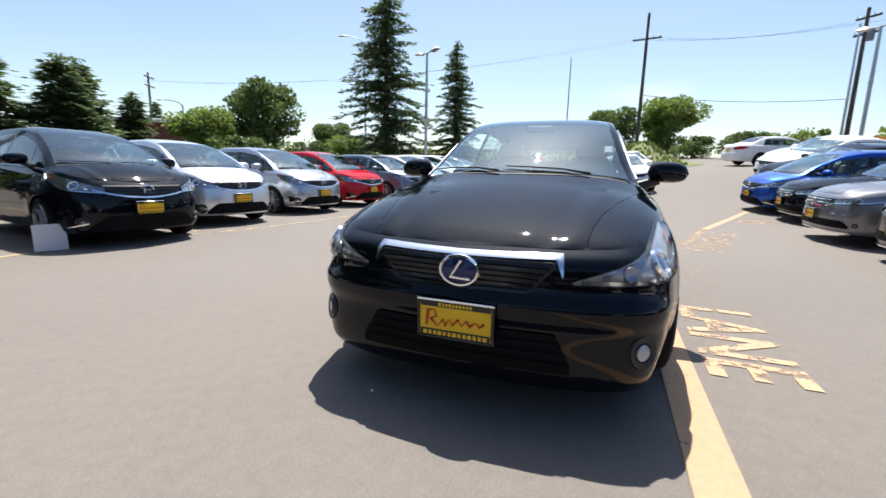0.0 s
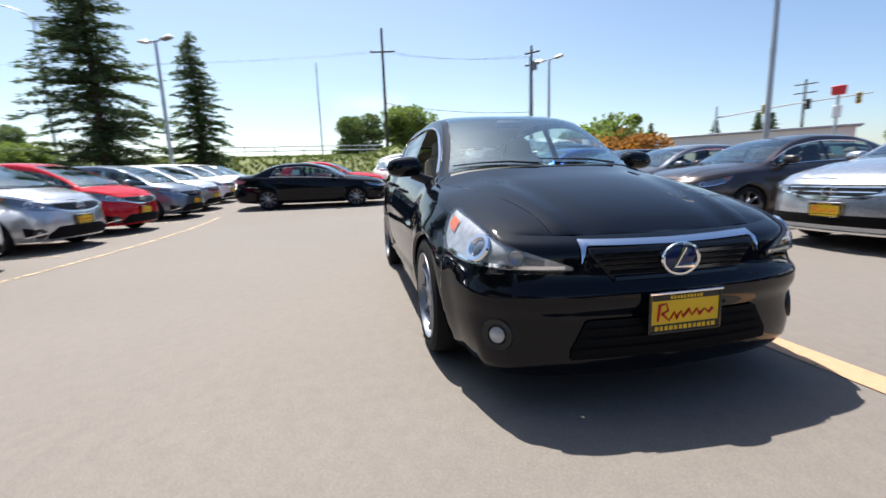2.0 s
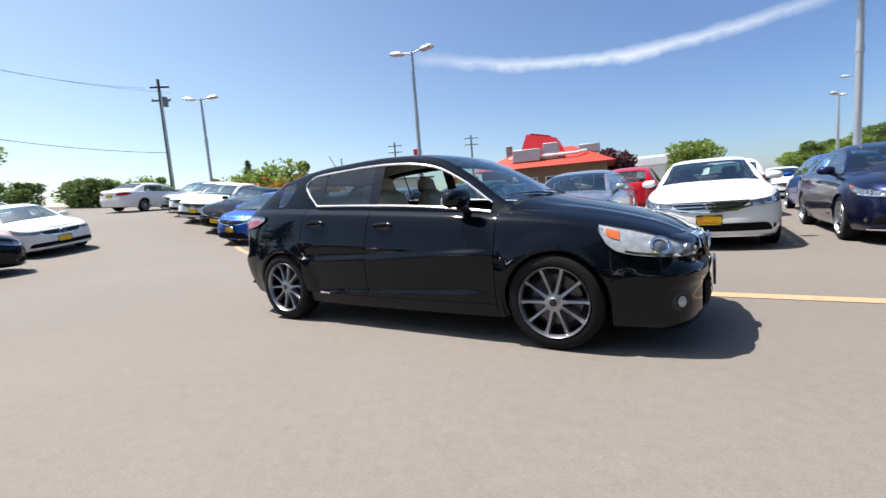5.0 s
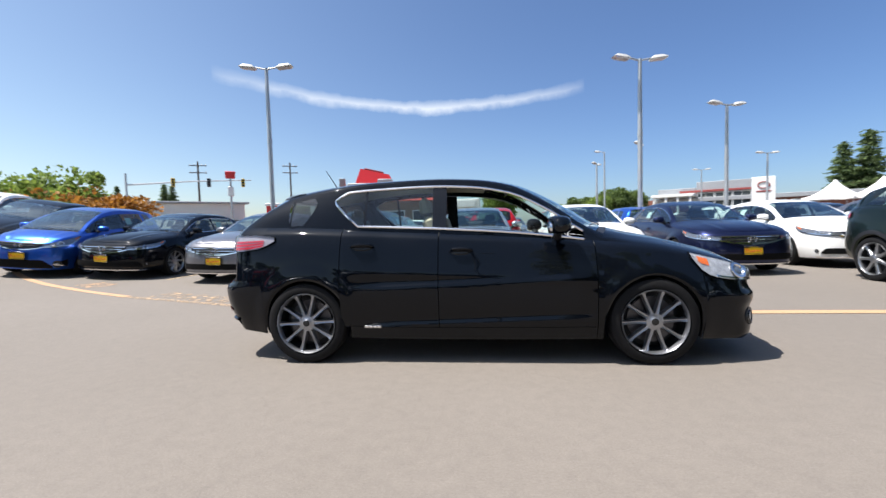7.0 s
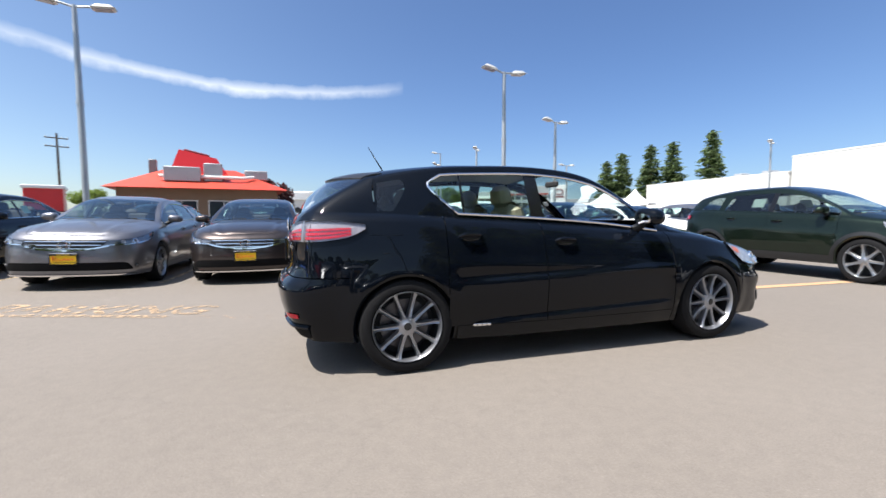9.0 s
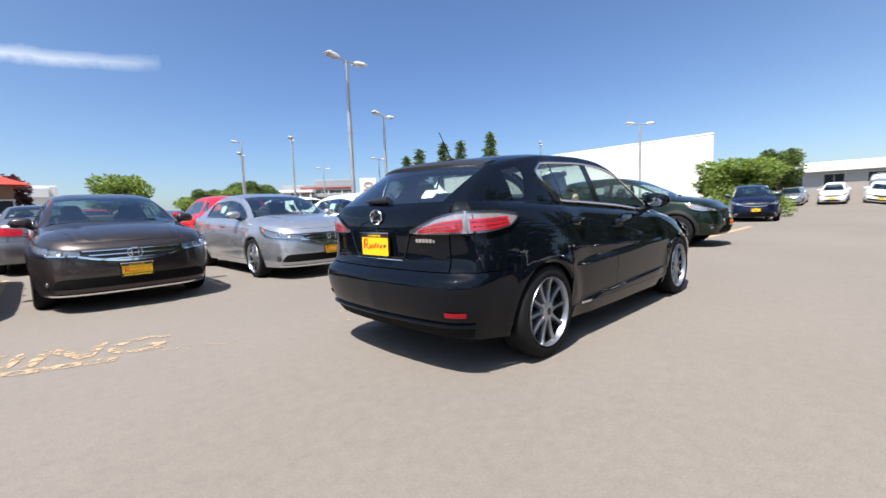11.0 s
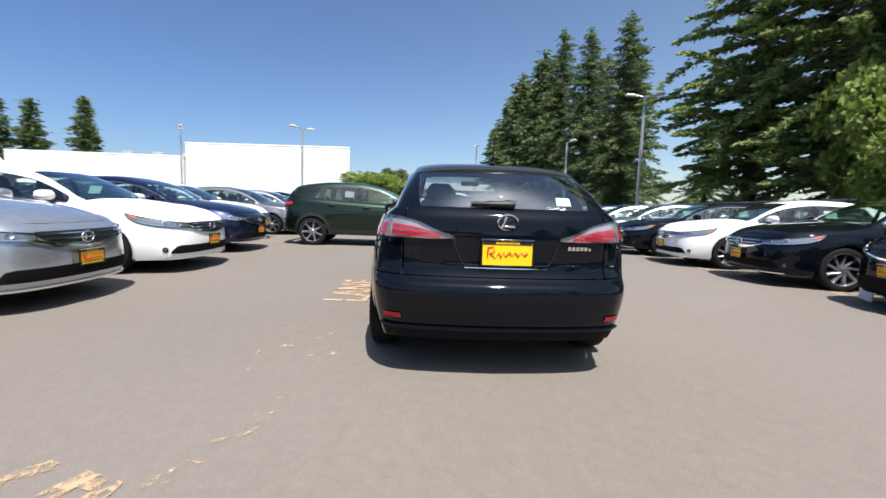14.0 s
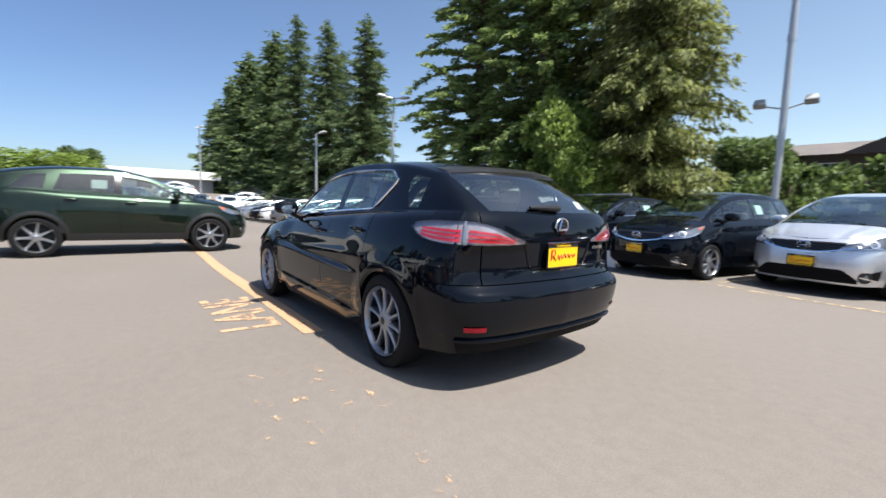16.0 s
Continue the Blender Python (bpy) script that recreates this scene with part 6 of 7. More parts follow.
def conifer(label, seed, h, r, mat, size, gaps=0.2, bare=0.06, power=0.8, thick=0.34, count=5, hang=-0.22, slim=(0.13, 0.24)):
    rng = np.random.default_rng(seed)
    tree = root("conifer_tree", label, "tree", group="conifers")
    Geo().tube([(0, 0, -0.3), (0.05, 0.03, h * 0.4), (0, 0, h * 0.97)], [h * 0.018, h * 0.012, 0.02], 8).make("trunk", BARK, tree)
    cs, ws = [], []
    limbs = Geo()
    z = h * bare
    while z < h * 0.985:
        t = z / h
        R = r * (1 - t) ** power * rng.uniform(0.80, 1.12) * min(1.0, 0.55 + t * 5)
        for k in range(int(rng.integers(7, 11))):
            if rng.random() < gaps:
                continue
            a = rng.uniform(0, 2 * math.pi)
            L = R * rng.uniform(0.65, 1.12)
            lift, droop = rng.uniform(-0.08, 0.40), rng.uniform(0.10, 0.45)
            z0, z = z, z + rng.uniform(-0.030, 0.030) * h
            d = np.array((math.cos(a), math.sin(a), 0))
            steps = max(3, int(L / (size * 0.42)))
            for q in range(1, steps + 1):
                u = q / steps
                p = d * L * u + np.array((0, 0, z + L * (lift * u - droop * u * u)))
                for e in range(count):
                    s = rng.normal(size=3) * size * np.array((0.72, 0.72, thick)) * (1.25 - 0.6 * u)
                    cs.append(p + s)
                    out = s * np.array((1, 1, 0)) / size
                    ws.append(d * 0.8 + out * 0.9 + rng.normal(size=3) * 0.35 + np.array((0, 0, hang)))
            if L > 1.2:
                limbs.tube([(0, 0, z), tuple(d * L * 0.5 + np.array((0, 0, z + L * (lift * 0.5 - droop * 0.25)))), tuple(d * L * 0.9 + np.array((0, 0, z + L * (lift * 0.9 - droop * 0.81))))], [0.05, 0.03, 0.012], 3)
            z = z0
        z += h * rng.uniform(0.014, 0.032)
    for q in range(14):
        cs.append(np.array((rng.normal() * 0.05, rng.normal() * 0.05, h * (0.94 + 0.06 * q / 13))))
        ws.append(np.array((rng.normal() * 0.4, rng.normal() * 0.4, 1.0)))
    v, f = sprays(cs, ws, size * 1.25, rng, 0.55, slim)
    crown = new("crown", leaf_mesh("crown", v, f, mat))
    crown.parent = tree
    crown["kind"] = "stuff"
    limbs.make("branchwork", BARK, tree)["kind"] = "stuff"
    return tree


def broadleaf(label, seed, h, r, mat, size, trunk=0.25, blobs=16, leaves=5200, name="broadleaf_tree", category="tree", base=0.3):
    rng = np.random.default_rng(seed)
    tree = root(name, label, category, group="broadleaf trees" if category == "tree" else "shrubs")
    wood = Geo().tube([(0, 0, -0.2), (0.1, 0, h * 0.3), (0, 0.1, h * 0.75)], [h * 0.025, h * 0.018, 0.03], 8)
    cs, ws = [], []
    mids = []
    for k in range(blobs):
        a, t = rng.uniform(0, 2 * math.pi), rng.uniform(base, 0.86)
        rr = r * math.sqrt(max(0.05, 1 - ((t - 0.55) / 0.5) ** 2)) * rng.uniform(0.35, 0.72)
        c = np.array((math.cos(a) * rr, math.sin(a) * rr, h * t))
        s = r * rng.uniform(0.30, 0.48)
        s = min(s, h * 1.0 - c[2])
        mids.append((c, s))
        wood.tube([(0, 0, h * min(t, 0.6) * 0.6), tuple(c * 0.6 + np.array((0, 0, h * t * 0.35))), tuple(c)], [0.06, 0.04, 0.015], 5)
    mids.append((np.array((0, 0, h * 0.62)), r * 0.55))
    for c, s in mids:
        m = int(leaves / len(mids))
        d = rng.normal(size=(m, 3))
        d /= np.linalg.norm(d, axis=1)[:, None]
        q = c + d * s * rng.uniform(0.55, 1.08, size=(m, 1)) * np.array((1, 1, 0.82))
        q[:, 2] = np.maximum(q[:, 2], 0.05)
        cs.append(q)
        ws.append(d + rng.normal(size=(m, 3)) * 0.8)
    wood.make("trunk", BARK, tree)
    v, f = sprays(np.concatenate(cs), np.concatenate(ws), size, rng, 0.2)
    crown = new("crown", leaf_mesh("crown", v, f, mat))
    crown.parent = tree
    crown["kind"] = "stuff"
    return tree


def plant(tree, first, x, y, scale=1.0, turn=0.0, stretch=1.0, sink=0.1):
    m = Matrix.Translation((x, y, ground_z(x, y) - sink)) @ Matrix.Rotation(turn, 4, "Z") @ Matrix.Diagonal((scale, scale, scale * stretch, 1))
    if first:
        tree.matrix_basis = m
        return tree
    return copy_thing(tree, m)


def grove(tree, places):
    for k, (x, y, s, st) in enumerate(places):
        if k == 0:
            plant(tree, True, x, y, s, 0.3, st)
        else:
            m = Matrix.Translation((x, y, ground_z(x, y) - 0.1)) @ Matrix.Rotation(1.7 * k, 4, "Z") @ Matrix.Diagonal((s, s, s * st, 1))
            c = copy_thing(tree, Matrix())
            c.matrix_basis = m


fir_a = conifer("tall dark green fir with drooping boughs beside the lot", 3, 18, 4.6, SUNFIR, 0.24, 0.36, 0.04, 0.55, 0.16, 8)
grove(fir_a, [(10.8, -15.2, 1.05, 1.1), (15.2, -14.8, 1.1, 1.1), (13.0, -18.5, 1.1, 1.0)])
fir_b = conifer("tall ragged fir tree beside the lot", 11, 18, 4.7, FIR, 0.31, 0.24, 0.03, 0.66, 0.30, 6, -0.3, (0.09, 0.18))
grove(fir_b, [(30.2, -15.4, 0.95, 1.0), (37.6, -15.0, 1.0, 1.05), (46.5, -15.2, 1.1, 1.1), (24.0, -18.5, 0.5, 0.9), (-22.6, -13.8, 0.84, 0.86), (-27.0, -10.4, 0.60, 0.90), (34, -18, 0.9, 1.0), (42, -18.5, 1.0, 1.0)])
cedar = conifer("broad dense cedar with yellow-green sprays beside the lot", 21, 16, 3.5, CEDAR, 0.24, 0.16, 0.02, 0.40, 0.60, 6, -1.0, (0.10, 0.19))
grove(cedar, [(5.0, -14.9, 1.0, 1.05), (6.6, -16.4, 1.0, 1.1), (9.0, -18.5, 1.0, 1.1), (-7, -38, 0.9, 0.6)])
far_fir = conifer("distant dense dark fir tree beside the lot", 27, 18, 4.9, FIR, 0.62, 0.2, 0.03, 0.7, 0.34, 4)
grove(far_fir, [(56, -15.5, 1.2, 0.98), (67, -15.0, 1.25, 0.92), (80, -15.5, 1.3, 0.85), (97, -16, 1.3, 0.8), (-15.5, -35, 0.80, 0.55), (-18.2, -38, 0.78, 0.60), (-11.5, -36, 0.85, 0.56), (-21.5, -37, 0.6, 0.6)])
small_fir = conifer("small dark conifer beyond the road", 31, 9, 2.7, FIR, 0.34, 0.38, 0.04, 0.80, 0.2, 5)
grove(small_fir, [(50, 62, 1.35, 0.92), (51.8, 60.2, 1.45, 0.95), (55.2, 57, 1.5, 1.0), (57.5, 54.6, 1.45, 1.05), (60.5, 49.8, 1.5, 1.1), (-60, 40, 0.7, 1.0), (-66, 52, 0.6, 1.0), (-50, 60, 0.6, 1.0), (-62, 47, 0.5, 1.0), (-56, 56, 0.55, 1.0), (-30, -46, 0.8, 1.0), (110, 12, 0.9, 0.8), (118, 8, 0.9, 0.8), (-45, 52, 0.55, 1.0)])
broad = broadleaf("round green broadleaf tree behind the lot", 5, 8, 3.4, LEAF, 0.30, blobs=22, leaves=10000, base=0.2)
grove(broad, [(-29.3, -30.5, 1.12, 0.98), (-35, -27, 0.75, 0.9), (12.4, 55.6, 0.66, 0.88), (16.6, 54.5, 0.72, 0.98), (19.2, 54.6, 0.68, 0.98), (46, 4.4, 0.62, 1.05), (9.5, -42, 1.1, 0.95), (16, -38, 1.0, 0.9), (-55, 0.2, 1.12, 0.95)])
lime = broadleaf("bright yellow-green broadleaf tree behind the lot", 9, 5, 2.1, BRIGHTLEAF, 0.22, blobs=22, leaves=9000, base=0.17)
grove(lime, [(8.0, -13.2, 0.85, 1.5), (6.8, -13.0, 0.7, 1.2), (-23.5, -31.5, 1.3, 0.9), (1.6, 36.5, 0.98, 0.95), (14.4, 54.0, 1.12, 0.85), (10.6, 54.6, 0.95, 0.80), (38.0, 5.6, 1.6, 0.55), (-38.0, -26, 0.9, 0.9), (-12.8, 40, 0.5, 0.8), (-15.0, 41, 0.5, 0.8), (-33, -24, 0.9, 0.9), (-56, 6.9, 1.75, 0.85), (-15.6, 30.5, 0.5, 0.9), (-12.9, 32, 0.42, 0.9), (6.4, -12.6, 0.62, 1.1)])
bush = broadleaf("rounded green shrub at the edge of the lot", 13, 2.4, 2.2, LEAF, 0.20, blobs=18, leaves=3600, name="shrub", category="shrub", base=0.15)
grove(bush, [(-35.5, 10.0, 1.0, 0.9), (-39, 7.0, 0.9, 0.9), (13, -12.4, 0.7, 0.9), (17, -12.8, 0.7, 0.9), (23, -12.4, 0.7, 0.9), (-20, -24, 1.2, 1.0), (-25, -22, 1.2, 1.0), (28, -13, 0.8, 0.9), (35, -13, 0.8, 0.9), (-1.5, -20, 1.2, 1.2), (2.5, -24, 1.3, 1.2)])
glow_bush = broadleaf("bright green rounded shrub at the edge of the lot", 17, 2.4, 2.3, BRIGHTLEAF, 0.20, blobs=18, leaves=3600, name="shrub", category="shrub", base=0.15)
grove(glow_bush, [(-34.5, 13.0, 1.05, 0.9), (20.8, 2.9, 0.68, 1.0), (22.5, 1.6, 0.6, 0.9), (-37, 11, 1.0, 0.9), (-18.7, 13.1, 1.1, 1.05), (-19.6, 12.2, 0.95, 0.9), (-31.0, 18, 1.0, 0.9)])
rust_bush = broadleaf("rust-orange mounded shrub in a planting bed", 19, 2.0, 2.3, RUST, 0.20, blobs=18, leaves=3800, name="shrub", category="shrub", base=0.15)
grove(rust_bush, [(-16.2, 12.0, 1.05, 0.85), (-17.9, 11.4, 1.05, 0.76)])
plum = broadleaf("dark purple plum tree across the road", 23, 5.5, 2.2, PLUM, 0.28, leaves=3600)
grove(plum, [(-5.2, 41.0, 1.0, 1.0), (-8.6, 43, 0.9, 1.0)])

# ---- grass bank and overpass ----
rng = np.random.default_rng(5)


def bank_z(x, y):
    t = ease((-x - 27.0) / 6.0) * ease((y + 26) / 6) * ease((5.5 - y) / 3.0)
    return ground_z(x, y) + 2.2 * t * ease((46 + x) / 6.0)


rows = [[(x, y, bank_z(x, y) + 0.03 + 0.06 * noise.noise((x * 0.7, y * 0.7, 0))) for y in span(-26, 5.8, 40)] for x in span(-26.5, -46, 26)]
bank = Geo().grid(rows, flip=False).make("grass_bank", plain("bank_soil", (0.13, 0.15, 0.045), 0.9, 0.0, 0.3, 2.0, 0.3))
tagged(bank, "dry green grass bank below the overpass", "ground", kind="structure")
c = np.stack([rng.uniform(-45, -27.5, 9000), rng.uniform(-25, 5, 9000)], axis=1)
pts = [(x, y, bank_z(x, y) + 0.10) for x, y in c]
v, f = sprays(pts, rng.normal(size=(9000, 3)) * 0.4 + np.array((0, 0, 1.0)), 0.34, rng, 0.1)
tagged(new("grass", leaf_mesh("grass", v, f, GRASS)), "tufted yellow-green grass on the bank", "grass", kind="stuff")

bridge = root("overpass", "grey concrete overpass with a pipe railing", "bridge", kind="")
zb = 4.05
Geo().box((3.0, 46, 0.7), Matrix.Translation((-47.5, -20, zb - 0.55)), bevel=0.05).make("deck", CONCRETE, bridge)
for k in range(16):
    Geo().tube([(-46.1, -42 + 3.0 * k, zb - 0.25), (-46.1, -42 + 3.0 * k, zb + 0.75)], 0.045, 6).make("post", GALV, bridge)
for dz in (0.3, 0.75):
    Geo().tube([(-46.1, -43, zb + dz), (-46.1, 3, zb + dz)], 0.045, 6).make("rail", GALV, bridge)
for y in (-38, -24, -10):
    Geo().tube([(-47.5, y, 0), (-47.5, y, zb - 0.8)], 0.45, 14).make("pier", CONCRETE, bridge)


# ---- buildings and street furniture behind the lot ----
STUCCO = plain("white_stucco", (0.74, 0.73, 0.70), 0.85, 0.0, 0.05, 3.0, 0.1)
TRIMWHITE = plain("white_coping", (0.66, 0.66, 0.64), 0.6, 0.0, 0.05)
GREYPANEL = plain("grey_metal_panel", (0.36, 0.37, 0.39), 0.45, 0.4, 0.06, 2.0)
BRICK = plain("red_brown_brick", (0.20, 0.075, 0.05), 0.85, 0.0, 0.25, 9.0, 0.3)
REDROOF = plain("orange_red_roof_tile", (0.46, 0.045, 0.022), 0.6, 0.0, 0.15, 7.0, 0.3)
REDPANEL = plain("red_sign_panel", (0.55, 0.02, 0.025), 0.35, 0.0, 0.06)
BROWNSIDING = plain("dark_brown_siding", (0.055, 0.045, 0.042), 0.8, 0.0, 0.15, 4.0, 0.2)
SHINGLE = plain("grey_brown_shingle", (0.13, 0.115, 0.105), 0.9, 0.0, 0.25, 6.0, 0.4)
PANE = plain("dark_window_pane", (0.03, 0.04, 0.05), 0.06, 0.0, 0.2)
TENTCLOTH = plain("white_tent_cloth", (0.80, 0.80, 0.80), 0.7, 0.0, 0.03)
SIGNWHITE = plain("white_sign_panel", (0.72, 0.72, 0.72), 0.4, 0.0, 0.03)


def window(parent, m, w, h, name="window"):
    """A window proud of a wall: frame, pane and sill. m faces +x."""
    fr = Geo()
    for y, z, a, b in ((0, h / 2, w + 0.12, 0.07), (0, -h / 2, w + 0.12, 0.07), (w / 2, 0, 0.07, h), (-w / 2, 0, 0.07, h), (0, 0, 0.05, h)):
        fr.box((0.08, a, b), m @ Matrix.Translation((0.03, y, z)), bevel=0.008)
    win = fr.make(name, TRIMWHITE, parent)
    Geo().box((0.03, w, h), m @ Matrix.Translation((0.012, 0, 0))).make("pane", PANE, win)
    Geo().box((0.14, w + 0.2, 0.05), m @ Matrix.Translation((0.06, 0, -h / 2 - 0.06)), bevel=0.008).make("sill", TRIMWHITE, win)
    return win


hall = root("white_hall", "long white stucco commercial building with a stepped flat roof", "building")
near_m = Matrix.Translation((43.3, 8.9, 0)) @ Matrix.Rotation(radians(-3.8), 4, "Z")
far_m = Matrix.Translation((44.2, 27.2, 0))
for m, depth, length, h, skew in ((near_m, 14.0, 18.2, 7.1, 5.0), (far_m, 16.0, 18.8, 5.6, 0.0)):
    plan = [(0, 0), (depth, skew), (depth, length), (0, length)]
    ring = lambda z, e=0.0: [m @ Vector((x + (e if x else -e), y + (e if y > depth / 2 else -e), z)) for x, y in plan]
    Geo().grid([ring(-0.1), ring(h)], close=True).fan(ring(h)).make("wall", STUCCO, hall, smooth=False)
    Geo().grid([ring(h - 0.10, 0.03), ring(h + 0.06, 0.03)], close=True).fan(ring(h + 0.06, 0.03)).fan(ring(h - 0.10, 0.03), flip=True).make("roof", STUCCO, hall, smooth=False)
for k in range(9):
    window(hall, pose(44.2, 28.5 + 2.0 * k, 1.5, 0, 0, 180), 1.1, 1.2)
for k in range(3):
    Geo().box((0.12, 0.12, 6.6), near_m @ Matrix.Translation((-0.07, 4.0 + 6.2 * k, 3.3)), bevel=0.02).make("downpipe", TRIMWHITE, hall)
    Geo().box((1.4, 1.1, 0.9), Matrix.Translation((50, 29.5 + 3.5 * k, 6.0)), bevel=0.05).make("roof_vent", GREYPANEL, hall)

far = root("low_shop", "long low pale building with a flat roof beyond the lot", "building")
Geo().box((10, 24, 3.4), Matrix.Translation((82, 0.5, 2.4)), bevel=0.05).make("wall", GREYPANEL, far)
Geo().box((12, 26, 1.3), Matrix.Translation((82, 0.5, 4.7)), bevel=0.06).make("roof", STUCCO, far)
for k in range(4):
    window(far, pose(77.0, -6.5 + 4.4 * k, 2.9, 0, 0, 180), 2.2, 1.6)

FADEDRED = plain("faded_red_band", (0.24, 0.045, 0.04), 0.6)
dealer = root("showroom", "grey panelled car showroom with a red band and brick base", "building")
dm = Matrix.Translation((38, 60, 0)) @ Matrix.Rotation(radians(-33), 4, "Z")
Geo().box((26, 14, 3.7), dm @ Matrix.Translation((0, 7, 1.85)), bevel=0.05).make("wall", BRICK, dealer)
Geo().box((27, 15, 0.6), dm @ Matrix.Translation((0, 6.8, 3.95)), bevel=0.05).make("fascia", GREYPANEL, dealer)
Geo().box((4, 13, 4.2), dm @ Matrix.Translation((-15.0, 7, 2.1)), bevel=0.05).make("side_wall", BRICK, dealer)
Geo().box((6.8, 13, 6.5), dm @ Matrix.Translation((-4.3, 6.0, 3.25)), bevel=0.05).make("upper_wall", GREYPANEL, dealer)
Geo().box((5.2, 13, 1.5), dm @ Matrix.Translation((-10.4, 6.3, 5.0)), bevel=0.05).make("parapet", GREYPANEL, dealer)
Geo().box((5.6, 3.6, 0.4), dm @ Matrix.Translation((-10.4, -2.1, 4.55)), bevel=0.05).make("canopy_roof", TRIMWHITE, dealer)
for k in range(4):
    Geo().box((0.28, 0.28, 4.35), dm @ Matrix.Translation((-12.8 + 1.6 * k, -3.6, 2.175)), bevel=0.03).make("pillar", TRIMWHITE, dealer)
Geo().box((9.0, 0.2, 0.32), dm @ Matrix.Translation((-5.4, -0.62, 5.15)), bevel=0.03).make("red_band", FADEDRED, dealer)
for k in range(3):
    window(dealer, dm @ Matrix.Translation((-6.5 + 2.2 * k, -0.52, 3.7)) @ Matrix.Rotation(radians(-90), 4, "Z"), 2.0, 2.3)
for k in range(2):
    window(dealer, dm @ Matrix.Translation((1.5 + 3.0 * k, -0.02, 2.2)) @ Matrix.Rotation(radians(-90), 4, "Z"), 2.4, 2.4)

pylon = root("pylon_sign", "white pylon sign with a red oval mark", "sign", pose(31.5, 48.5, 0, 0, 0, -30))
Geo().box((2.2, 0.5, 5.7), Matrix.Translation((0, 0, 2.8)), bevel=0.06).make("panel", SIGNWHITE, pylon)
Geo().tube([(0.55 * math.cos(q), -0.30, 4.7 + 0.36 * math.sin(q)) for q in span(0, 2 * math.pi, 20)], 0.055, 6, False).make("red_mark", FADEDRED, pylon)
Geo().box((1.4, 0.06, 0.16), Matrix.Translation((0, -0.27, 4.0)), bevel=0.02).make("red_bar", FADEDRED, pylon)


def canopy(x, y, s=1.75, eave=2.25, peak=3.55):
    t = root("canopy_tent", "white peaked canopy tent on slim poles", "tent", pose(x, y, ground_z(x, y), 0, 0, 35), "canopy tents")
    rows = []
    for k in range(9):
        u = k / 8
        h, w = eave + (peak - eave) * (u ** 1.9), s * (1 - u) + 0.02
        ring = []
        for a, b in ((-1, -1), (0, -1), (1, -1), (1, 0), (1, 1), (0, 1), (-1, 1), (-1, 0)):
            sag = 0.0 if a and b else 0.93
            ring.append((a * w * (sag or 1), b * w * (sag or 1), h))
        rows.append(ring)
    Geo().grid(rows, close=True).make("canopy", TENTCLOTH, t)
    Geo().grid([[(a * s, b * s, z) for a, b in ((-1, -1), (1, -1), (1, 1), (-1, 1))] for z in (eave - 0.25, eave)], close=True).make("valance", TENTCLOTH, t)
    for a, b in ((-1, -1), (1, -1), (1, 1), (-1, 1)):
        Geo().tube([(a * s * 0.98, b * s * 0.98, 0), (a * s * 0.98, b * s * 0.98, eave)], 0.03, 6).make("leg", GALV, t)


canopy(34.2, 42.0, 2.0, 2.85, 4.55)
canopy(36.6, 39.7, 2.0, 2.85, 4.55)

diner = root("diner", "low restaurant with an orange-red hipped roof and raised gable", "building", pose(-9.6, 34.5, ground_z(-9.6, 34.5) - 0.4, 0, 0, 10))
Geo().box((9.8, 9, 3.6), Matrix.Translation((0, 0, 1.8)), bevel=0.05).make("wall", plain("tan_wall", (0.20, 0.13, 0.085), 0.8), diner)
rows = [[(a * 5.5 * (1 - u) + a * 2.2 * u, b * 5.4 * (1 - u) + b * 0.8 * u, 3.35 + 1.75 * u) for a, b in ((-1, -1), (1, -1), (1, 1), (-1, 1))] for u in (0, 0.33, 0.66, 1)]
Geo().grid(rows, close=True).fan(rows[-1]).fan(rows[0], flip=True).make("roof", REDROOF, diner)
rows = [[(-0.2 + a * (2.0 - 1.0 * u) - 0.30 * u + (0.45 * a * u if a > 0 else 0), -0.6 + b * (1.5 - 0.35 * u), 4.4 + (2.0 if a < 0 else 1.45) * u) for a, b in ((-1, -1), (1, -1), (1, 1), (-1, 1))] for u in (0, 0.5, 1)]
Geo().grid(rows, close=True).fan(rows[-1]).make("tower", REDPANEL, diner)
Geo().box((1.7, 2.3, 0.16), pose(-0.35, -0.6, 6.20, 0, 13, 0), bevel=0.04).make("tower_cap", plain("dark_red_cap", (0.20, 0.012, 0.015), 0.5), diner)
Geo().box((2.2, 1.6, 1.0), Matrix.Translation((-1.2, -3.4, 4.4)), bevel=0.05).make("roof_unit", GREYPANEL, diner)
Geo().box((1.2, 1.1, 1.3), Matrix.Translation((0.7, -3.3, 4.6)), bevel=0.05).make("roof_unit", GREYPANEL, diner)
Geo().box((1.6, 0.9, 0.7), Matrix.Translation((3.6, -2.4, 4.6)), bevel=0.05).make("roof_unit", GREYPANEL, diner)
Geo().tube([(-2.6, -3.9, 4.25), (2.6, -3.9, 4.25), (3.4, -3.2, 4.4)], 0.12, 8).make("duct", TRIMWHITE, diner)
Geo().box((0.5, 0.5, 1.5), Matrix.Translation((-3.2, -1.0, 4.9)), bevel=0.05).make("chimney", STEEL, diner)
for k in range(4):
    window(diner, pose(-3.9 + 2.6 * k, -4.5, 1.8, 0, 0, -90), 1.9, 1.5)


